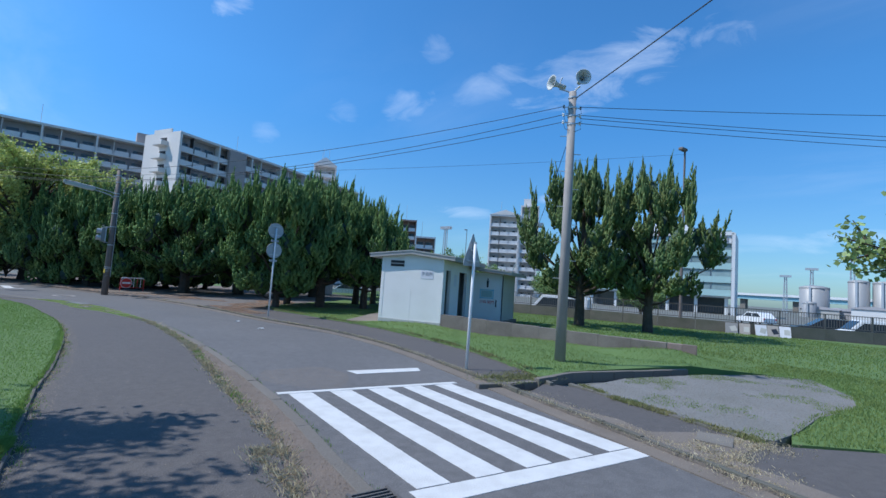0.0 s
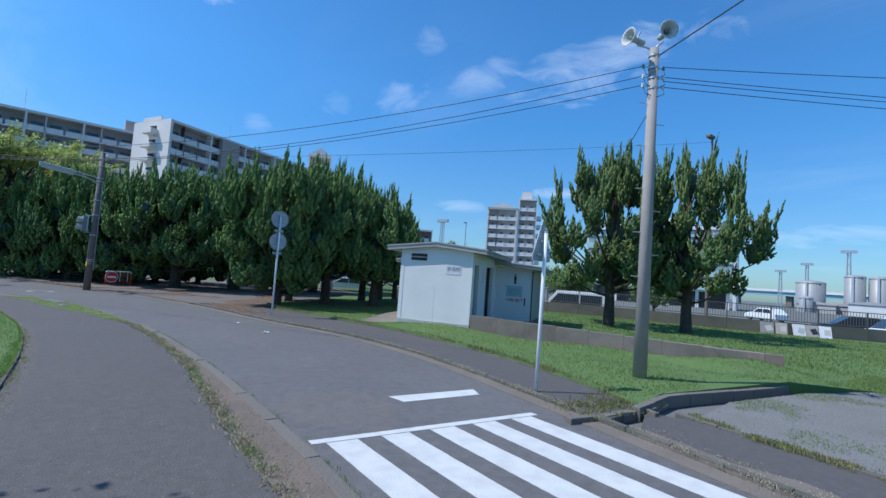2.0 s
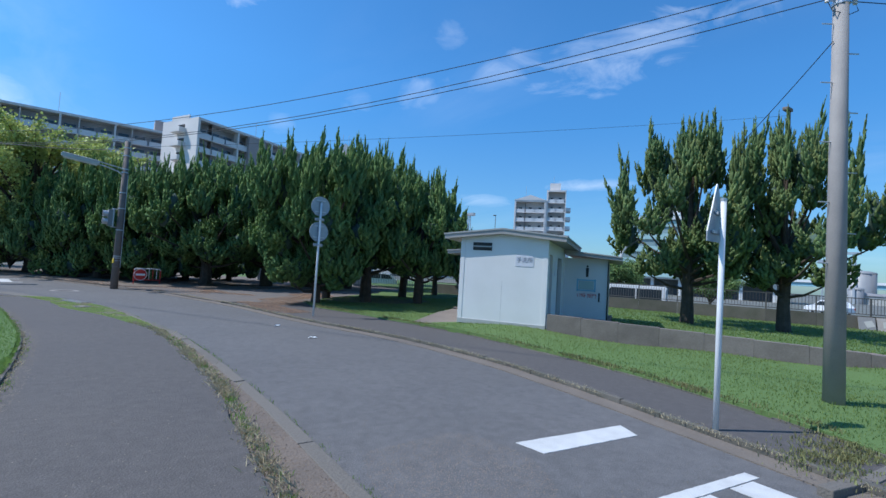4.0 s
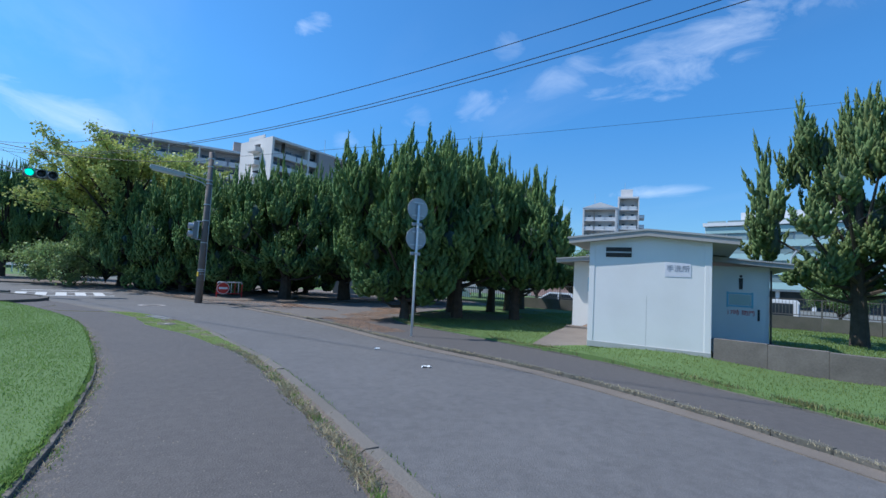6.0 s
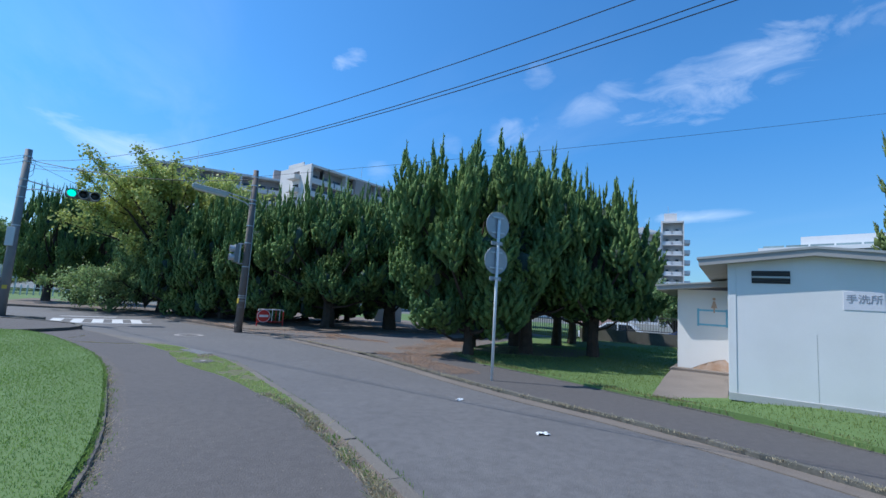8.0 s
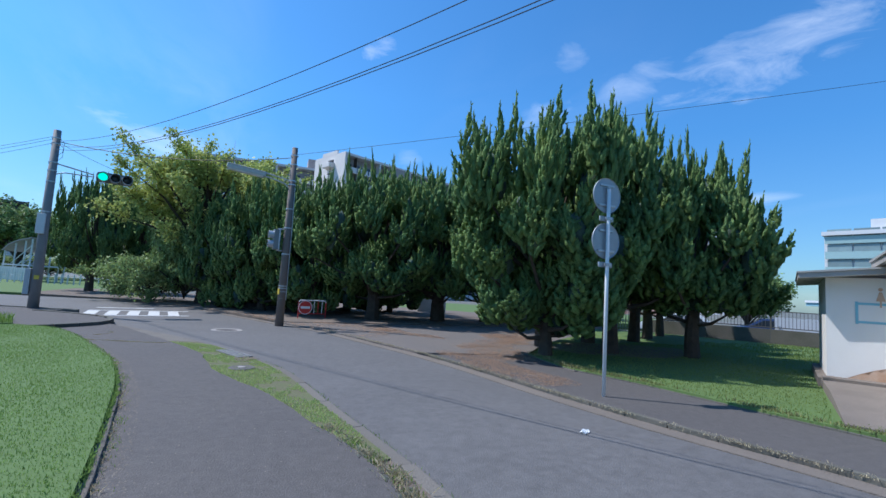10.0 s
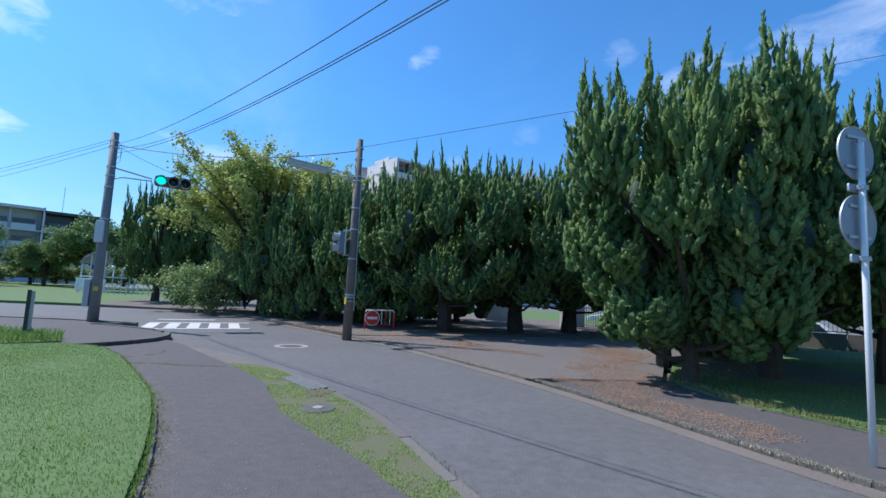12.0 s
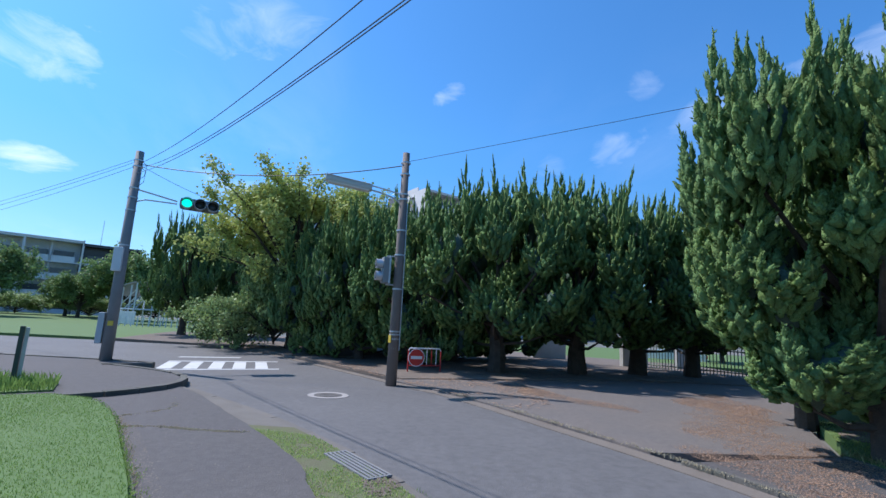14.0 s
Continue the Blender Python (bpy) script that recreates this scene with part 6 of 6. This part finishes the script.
gate = thing("gate_fence", Matrix(), "green vertical bar fence behind the junipers", "fence")
ga, gb = Vector((17.4, 30.6, 0)), Vector((13.0, 37.8, 0))
gbar0 = part("fence_bar", box(B(), (0, 0, 0), (0.03, 0.03, 1.2)), FENCE_GREEN, gate)
gbar0.matrix_basis = pose(ga.x, ga.y, 0.5)
for k in range(1, 60):
    p = ga.lerp(gb, k / 60)
    again(gbar0, pose(p.x, p.y, 0.5))
for z in (0.1, 1.0):
    part("rail", tube(B(), [ga + Vector((0, 0, z)), gb + Vector((0, 0, z))], 0.025, 6), FENCE_GREEN, gate)
for x, y, w, h in ((12.6, 38.4, 1.6, 1.5), (9.5, 42.0, 2.2, 1.3), (15.5, 38.5, 1.2, 1.6)):
    gp = thing("gate_wall", pose(x, y, -0.2, 0, 0, 12), "pale rendered gate wall behind the trees", "wall", "gate walls")
    part("body", box(B(), (0, 0, h / 2), (w, 0.25, h), bevel=0.02), GREY_WALL, gp)
    part("coping", box(B(), (0, 0, h + 0.03), (w + 0.08, 0.33, 0.07), bevel=0.015), CONCRETE, gp)

# ---- vehicles ----


def car(m, length, width, height, paint, label, van=False):
    root = thing("van" if van else "car", m, label, "van" if van else "car", "parked vehicles")
    h, l = height, length
    if van:
        prof = [(-l / 2, 0.3), (-l / 2, h - 0.12), (-l / 2 + 0.12, h), (l * 0.22, h), (l * 0.36, h * 0.6), (l / 2 - 0.05, h * 0.52), (l / 2, h * 0.4), (l / 2, 0.3)]
        glass = [(-l * 0.44, h * 0.56), (-l * 0.44, h * 0.9), (l * 0.2, h * 0.9), (l * 0.32, h * 0.56)]
    else:
        prof = [(-l / 2, 0.3), (-l / 2, h * 0.58), (-l * 0.46, h * 0.66), (-l * 0.34, h * 0.95), (-l * 0.25, h), (l * 0.05, h), (l * 0.24, h * 0.64), (l * 0.44, h * 0.55), (l / 2, h * 0.42), (l / 2, 0.3)]
        glass = [(-l * 0.4, h * 0.64), (-l * 0.31, h * 0.92), (l * 0.03, h * 0.93), (l * 0.19, h * 0.64)]
    bm = prism(B(), prof, -width / 2, width / 2, pose(0, 0, 0, 90))
    bmesh.ops.bevel(bm, geom=[e for e in bm.edges if abs((e.verts[0].co - e.verts[1].co).y) < 0.01 and len(e.link_faces) == 2 and e.calc_face_angle(0) > 0.6], offset=0.06, segments=2, affect="EDGES")
    part("body", bm, paint, root)
    part("side_glazing", prism(B(), glass, -width / 2 - 0.006, width / 2 + 0.006, pose(0, 0, 0, 90)), CAR_GLASS, root)
    (sx0, sz0), (sx1, sz1) = (prof[3], prof[4]) if van else (prof[5], prof[6])
    nx, nz = (sz0 - sz1), (sx1 - sx0)
    nn = math.hypot(nx, nz) / 0.015
    ws = [(sx0 + (sx1 - sx0) * t + nx / nn * s, sz0 + (sz1 - sz0) * t + nz / nn * s) for t, s in ((0.1, 0), (0.92, 0), (0.92, 1), (0.1, 1))]
    part("windshield", prism(B(), ws, -width / 2 + 0.12, width / 2 - 0.12, pose(0, 0, 0, 90)), CAR_GLASS, root)
    part("pillar", box(B(), (-l * 0.12, 0, h * 0.75), (0.08, width + 0.02, h * 0.34)), paint, root)
    for x in (-l * 0.31, l * 0.31):
        for s in (-1, 1):
            wh = part("wheel", lathe(B(), [(0.2, -0.09), (0.31, -0.09), (0.32, -0.05), (0.32, 0.05), (0.31, 0.09), (0.2, 0.09)], pose(x, s * (width / 2 - 0.1), 0.32, 90), 20), TYRE, root)
            part("rim", lathe(B(), [(0.001, 0.06), (0.2, 0.07), (0.21, 0.0), (0.2, -0.07), (0.001, -0.06)], pose(x, s * (width / 2 - 0.1), 0.32, 90), 20), GALV, wh)
    for s in (-1, 1):
        part("headlight", box(B(), (l / 2 - 0.02, s * width * 0.36, h * 0.45), (0.08, 0.3, 0.12), bevel=0.03), WHITE_METAL, root)
        part("tail_light", box(B(), (-l / 2 + 0.01, s * width * 0.42, h * 0.52), (0.06, 0.16, 0.22), bevel=0.02), RED, root)
    return root


car(pose(27.4, 22.6, -0.6, 0, 0, 118), 4.6, 1.75, 1.95, CAR_WHITE, "white van parked beyond the boundary fence", True)
car(pose(43.9, 10.9, -0.6, 0, 0, 118), 4.5, 1.75, 1.6, CAR_DARK, "dark estate car parked beyond the boundary fence")
car(pose(39.5, 7.2, -0.6, 0, 0, 120), 4.7, 1.75, 1.75, CAR_WHITE, "white van with dark windows beyond the fence", True)
car(pose(62.0, 22.0, -0.6, 0, 0, 60), 4.4, 1.7, 1.5, CAR_WHITE, "white car standing in the car park")
car(pose(24.8, 36.0, -0.6, 0, 0, 130), 4.4, 1.7, 1.5, CAR_WHITE, "white car parked behind the boundary wall")
car(pose(21.5, 48.0, -0.6, 0, 0, 150), 4.4, 1.7, 1.5, CAR_WHITE, "white car parked behind the juniper row")
car(pose(29.0, 33.0, -0.6, 0, 0, 130), 4.4, 1.7, 1.5, CAR_BLUE, "dark blue car parked behind the boundary wall")

# ---- far buildings ----


def apartment(m, length, depth, floors, bay, label, storey=2.95, mat=None, recess=None, stairs=False, glass=0.62):
    """A slab block: gallery floors with parapets, dividing piers and windows on its long side (local y = 0)."""
    root = thing("apartment_building", m, label, "building", "apartment blocks")
    wall_mat = mat or APT_WALL
    H = floors * storey + 0.6
    # set-back wall; its default grey paints in the gallery shade
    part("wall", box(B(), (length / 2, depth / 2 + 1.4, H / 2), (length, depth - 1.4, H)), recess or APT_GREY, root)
    for x in (-0.15, length + 0.15):
        part("end_wall", box(B(), (x, depth / 2, H / 2 + 0.3), (0.3, depth + 0.4, H + 0.6)), wall_mat, root)
    part("roof", box(B(), (length / 2, depth / 2, H + 0.25), (length, depth + 0.6, 0.5)), wall_mat, root)
    n = int(length / bay)
    par = slab0 = pane0 = pier0 = None
    for f in range(floors):
        z = f * storey
        s = part("floor_slab", box(B(), (length / 2, 0.6, z), (length - 0.02, 1.5, 0.22)), wall_mat, root) if slab0 is None else again(slab0, pose(0, 0, z))
        slab0 = slab0 or s
        for k in range(n):
            x = k * bay
            if par is None:
                par = part("parapet", box(B(), (bay / 2, 0.0, 0.62), (bay - 0.35, 0.14, 1.05)), APT_RAIL, root)
                pane0 = part("window", box(B(), (bay * 0.5, 1.42, 1.35), (bay * glass, 0.08, 1.7 * min(1, glass + 0.3))), PANE, root)
            else:
                again(par, pose(x, 0, z))
                again(pane0, pose(x, 0, z))
    for k in range(0, n + 1, 3):
        p = part("pier", box(B(), (0, 0.5, H / 2), (0.35, 1.5, H)), wall_mat, root) if pier0 is None else again(pier0, pose(k * bay, 0, 0))
        pier0 = pier0 or p
    fin0 = None
    for k in range(n + 1):
        if k % 3:
            fin = part("divider", box(B(), (0, 0.75, H / 2), (0.14, 1.3, H)), wall_mat, root) if fin0 is None else again(fin0, pose((k - 1) * bay, 0, 0))
            if fin0 is None:
                fin.matrix_basis = pose(k * bay, 0, 0)
                fin0 = fin
    if stairs:
        part("lift_tower", box(B(), (14.0, -0.2, H / 2 + 0.2), (4.6, 1.2, H - 0.4)), BROWN_GREY, root, "grey-brown lift tower")
        part("end_gable", prism(B(), [(-0.32, H + 0.55), (-0.32, H + 1.4), (-0.02, H + 1.4), (-0.02, H + 0.55)], -depth * 0.75, -depth * 0.25, pose(0, 0, 0, 90)), wall_mat, root)
        for f in range(floors):
            part("stair_balcony", box(B(), (-1.0, depth * 0.45, f * storey + 1.6), (1.5, 3.2, 1.05), bevel=0.08), wall_mat, root)
            part("stair_opening", box(B(), (-0.32, depth * 0.45, f * storey + 2.55), (0.1, 2.2, 0.9)), DARK, root)
    part("antenna", tube(B(), [(length * 0.3, depth / 2, H), (length * 0.3, depth / 2, H + 6)], 0.05, 5), GALV, root)
    return root


grey_block = apartment(pose(-24.5, 128.5, -0.5, 0, 0, 2), 28.5, 11, 10, 3.15, "long grey ten-storey gallery apartment block")
part("penthouse", box(B(), (27.6, 5, 32.0), (2.6, 4, 3.4)), BROWN_GREY, grey_block, "brown stair head on the roof")
apartment(pose(9.1, 110.5, -0.5, 0, 0, 28), 62, 12, 10, 3.1, "cream ten-storey apartment block with stair balconies on its end", stairs=True)
pale = apartment(pose(101.5, 114.5, -1, 0, 0, -48), 9.5, 10, 9, 3.1, "pale nine-storey apartment tower", 2.9, None, APT_WALL, False, 0.3)
part("gable_roof", prism(B(), [(-0.4, 27.2), (4.75, 28.9), (9.9, 27.2)], -10.2, 0.4, pose(0, 0, 0, 90)), APT_WALL, pale, "low gabled roof end")
tall = apartment(pose(108.5, 107.2, -1, 0, 0, -48), 5.4, 10, 10, 2.6, "tall narrow pale stair tower of the apartments", 2.95, None, APT_WALL, False, 0.3)
part("lift_head", box(B(), (2.2, 4, 31.6), (3.4, 4, 3.4)), APT_WALL, tall)
for f in range(9):
    part("side_balcony", box(B(), (6.4, 3.0, f * 2.95 + 1.0), (1.7, 5.0, 1.1), bevel=0.1), APT_RAIL, tall)
white = apartment(pose(50.9, 146.4, -1, 0, 0, -22), 6.6, 9, 13, 3.3, "slim white apartment tower with a gabled top behind the junipers", 2.95, None, APT_WALL, False, 0.3)
part("gable_roof", prism(B(), [(-0.4, 39.4), (3.3, 42.0), (7.0, 39.4)], -9.2, 0.5, pose(0, 0, 0, 90)), APT_WALL, white, "gabled roof end")
for x in (2.4, 4.2):
    part("antenna", tube(B(), [(x, 4, 40), (x, 4, 46)], 0.06, 5), GALV, white)
apartment(pose(75.8, 129.8, -1, 0, 0, -32), 4.8, 8, 8, 2.4, "red-brown tiled apartment block", 2.75, BROWN_WALL, BROWN_WALL)
apartment(pose(80.2, 127.0, -1, 0, 0, -32), 6.2, 8, 6, 2.9, "lower pale wing with stepped balconies", 2.8, APT_RAIL, BROWN_WALL)
apartment(pose(-82, 95.0, -0.5, 0, 0, 32), 31, 10, 4, 3.8, "grey office block behind the park trees", 3.25, None, APT_RAIL, False, 0.8)
apartment(pose(-55.6, 111.6, -0.5, 0, 0, 32), 9, 8, 4, 4.4, "dark glazed wing of the office block", 3.15, CAR_DARK, CAR_DARK)

gb_ = thing("office_building", pose(102.4, 40.6, -0.6, 0, 0, 109), "pale green glass office building on open ground floor", "building")
part("body", box(B(), (15, -6, 9.9), (30, 11.8, 13.0)), WHITE_METAL, gb_)
part("side_frame", box(B(), (-0.2, -5.6, 8.3), (0.6, 13, 17.0)), WHITE_METAL, gb_)
part("roof_edge", box(B(), (15, -5.6, 16.6), (30.4, 13, 0.7)), WHITE_METAL, gb_)
part("upper_storey", box(B(), (16, -6, 18), (16, 7, 2.6)), WHITE_METAL, gb_)
for f in range(5):
    part("glass_band", box(B(), (15, 0.35, 4.4 + f * 2.75), (29.6, 0.2, 1.3)), GREEN_GLASS, gb_)
    for k in range(8):
        part("window", box(B(), (1.9 + k * 3.7, 0.12, 5.75 + f * 2.75), (3.4, 0.12, 1.3)), OFFICE_PANE, gb_)
for k in range(6):
    part("column", box(B(), (1.0 + k * 5.5, -1.0, 2), (0.6, 0.6, 4)), WHITE_METAL, gb_)
part("ground_glazing", box(B(), (15, -4, 2), (28, 0.3, 3.8)), PANE, gb_)
part("sign_board", box(B(), (2.9, 0.5, 15.4), (5.4, 0.2, 1.5)), WHITE_METAL, gb_, "white roof sign board")
for k in range(4):
    part("sign_mark", box(B(), (1.1 + k * 1.1, 0.64, 15.4), (0.75, 0.08, 0.95), bevel=0.1), INK, gb_)


def tank(x, y, r, h, label):
    root = thing("storage_tank", pose(x, y, -0.6), label, "tank", "storage tanks")
    part("shell", lathe(B(), [(r, 0), (r, h), (r * 0.6, h + r * 0.1), (0.01, h + r * 0.16)], Matrix(), 32), TANK, root, "", True)
    part("hoop", lathe(B(), [(r, h - 0.5), (r + 0.1, h - 0.5), (r + 0.1, h - 0.3), (r, h - 0.3)], Matrix(), 32), TANK, root)
    part("ladder", box(B(), (-r - 0.25, 0, h / 2), (0.25, 0.6, h)), GALV, root)


tank(193.8, 51.5, 4.1, 10.0, "large pale cylindrical storage tank")
tank(176, 48, 1.8, 4.6, "small upright steel tank")
tank(195, 40.3, 2.7, 12.5, "slim upright steel silo")
tank(197, 34.5, 2.9, 12.3, "slim upright steel silo")
tank(198, 28, 2.6, 11.5, "slim upright steel silo")
for x, y, h in ((240, 74, 16), (230, 62, 18.5), (198, 42.5, 20.5), (90, 124, 21)):
    lt = thing("floodlight_mast", pose(x, y, -0.6), "tall lattice floodlight mast", "mast", "floodlight masts")
    for sx, sy in ((-0.7, -0.7), (0.7, -0.7), (-0.7, 0.7), (0.7, 0.7)):
        part("leg", tube(B(), [(sx, sy, 0), (sx * 0.5, sy * 0.5, h)], 0.14, 5), GALV, lt)
    for k in range(7):
        z = h * k / 7
        part("brace", tube(B(), [(-0.7, -0.7, z), (0.6, 0.6, z + h / 7)], 0.08, 5), GALV, lt)
    part("lamp_rack", box(B(), (0, 0, h + 0.3), (1.2, 4.2, 0.9), rz=15), GALV, lt)
br = thing("elevated_road", Matrix(), "long pale blue elevated road on the skyline", "bridge")
part("deck", box(B(), (330, 60, 7.0), (8, 330, 2.2)), BRIDGE, br)
part("barrier_rail", box(B(), (328, 60, 8.9), (6, 330, 1.4)), WHITE_METAL, br)
for k in range(12):
    part("pier", box(B(), (330, -100 + k * 28, 2.5), (4, 3, 7)), CONCRETE, br)
sheds = random.Random(4)
for k in range(16):
    x, y, w, h = sheds.uniform(175, 300), sheds.uniform(-60, 110), sheds.uniform(6, 18), sheds.uniform(1.6, 3.4)
    sh = thing("shed", pose(x, y, -0.6, 0, 0, 100), "low pale industrial shed in the distance", "shed", "harbour sheds")
    part("body", box(B(), (0, 0, h / 2), (w, 8, h)), sheds.choice((APT_RAIL, APT_GREY, TANK, GREY_WALL, BROWN_WALL)), sh)
    part("roof", prism(B(), [(-w / 2 - 0.3, h), (w / 2 + 0.3, h), (w / 2 + 0.3, h + 0.3), (0, h + 0.9), (-w / 2 - 0.3, h + 0.3)], -4.3, 4.3, pose(0, 0, 0, 90)), APT_GREY, sh)
sign = thing("fence_banner", pose(27.5, 29.5, -0.6, 0, 0, 130), "white banner board with dark marks behind the fence", "sign")
part("board", box(B(), (0, 0, 1.3), (3.0, 0.06, 0.75)), WHITE_METAL, sign)
for k in range(5):
    part("mark", box(B(), (-1.1 + 0.5 * k, -0.035, 1.3), (0.34, 0.012, 0.28)), INK, sign)
for s in (-1.3, 1.3):
    part("leg", box(B(), (s, 0.05, 0.6), (0.08, 0.08, 1.2)), GALV, sign)

# lamp posts of the car park and the street
for x, y, z, h in ((30.2, 14.9, -0.6, 12.2), (60, 75, -0.6, 14), (18, 116, 0, 26)):
    st = thing("street_lamp", pose(x, y, z), "slim tall lamp post with a small head", "street lamp", "far lamp posts")
    part("pole", tube(B(), [(0, 0, 0), (0, 0, h)], [0.1, 0.06], 8), POLE_BROWN, st)
    part("lamp_head", box(B(), (-0.25, 0, h), (0.7, 0.3, 0.18), bevel=0.05), POLE_BROWN, st)

hs = thing("house", pose(59, 77, -0.6, 0, 0, 130), "small salmon-coloured house with a tiled roof", "house")
part("wall", box(B(), (0, 0, 2.6), (7, 6, 5.2)), material("salmon_render", (0.5, 0.3, 0.24), 0.8, var=0.1), hs)
part("roof", prism(B(), [(-3.8, 5.2), (3.8, 5.2), (0, 7.0)], -3.4, 3.4, pose(0, 0, 0, 90)), BROWN_WALL, hs)
for x in (-2, 0, 2):
    w_ = part("window", box(B(), (x, -3.02, 3.9), (1.1, 0.08, 1.1)), PANE, hs)
    part("frame", box(B(), (x, -3.03, 3.3), (1.3, 0.1, 0.1)), WHITE_METAL, w_)

# white stand in the park
wst = thing("park_pavilion", pose(-25, 69.5, -0.1, 0, 0, -35), "white open stand with a curved roof, stairs and side panels", "pavilion")
part("roof", prism(B(), [(-2.0, 2.9), (-1.2, 3.5), (0.2, 3.95), (2.0, 4.25), (2.0, 4.36), (0.2, 4.08), (-1.3, 3.63), (-2.1, 2.98)], -1.8, 1.8, pose(0, 0, 0, 90)), POLE_GREY, wst, "curved grey-blue roof sheet")
for x, z in ((-1.9, 2.95), (-0.4, 3.75), (1.0, 4.0), (1.9, 4.2)):
    for y in (-1.6, 1.6):
        part("post", tube(B(), [(x, y, 0), (x, y, z)], 0.07, 6), WHITE_METAL, wst)
part("deck", box(B(), (0.0, 0, 1.55), (4.0, 3.4, 0.14)), WHITE_METAL, wst)
for x0, x1, y, h in ((-2.4, 0.1, -1.75, 1.3), (0.15, 3.0, -2.0, 1.25)):
    pn = part("panel", box(B(), ((x0 + x1) / 2, y, h / 2 + 0.05), (x1 - x0, 0.06, h), bevel=0.01), WHITE_METAL, wst, "white slatted side panel")
    for k in range(8):
        part("panel_slat", box(B(), (x0 + (k + 0.5) * (x1 - x0) / 8, y - 0.045, h / 2 + 0.05), (0.06, 0.03, h)), STEEL_WHITE, pn)
for y in (-1.65, -0.6):
    part("stringer", tube(B(), [(-0.6, y, 0.9), (1.9, y, 2.7)], 0.07, 6), WHITE_METAL, wst)
    part("handrail", tube(B(), [(-0.7, y, 1.7), (1.9, y, 3.5)], 0.045, 6), WHITE_METAL, wst)
for k in range(7):
    part("tread", box(B(), (-0.45 + k * 0.36, -1.1, 1.0 + k * 0.26), (0.3, 1.0, 0.05)), WHITE_METAL, wst)
pf = thing("park_fence", Matrix(), "low white picket fence across the junction", "fence")
pk = None
for k in range(26):
    x, y = -24 + k * 0.45, 62 + k * 0.1
    if pk is None:
        pk = part("picket", box(B(), (0, 0, 0.45), (0.1, 0.04, 0.95), bevel=0.006), WHITE_METAL, pf)
        pk.matrix_basis = pose(x, y, -0.1)
    else:
        again(pk, pose(x, y, -0.1))
part("rail", tube(B(), [(-24, 62, 0.55), (-12.5, 64.5, 0.55)], 0.03, 5), WHITE_METAL, pf)
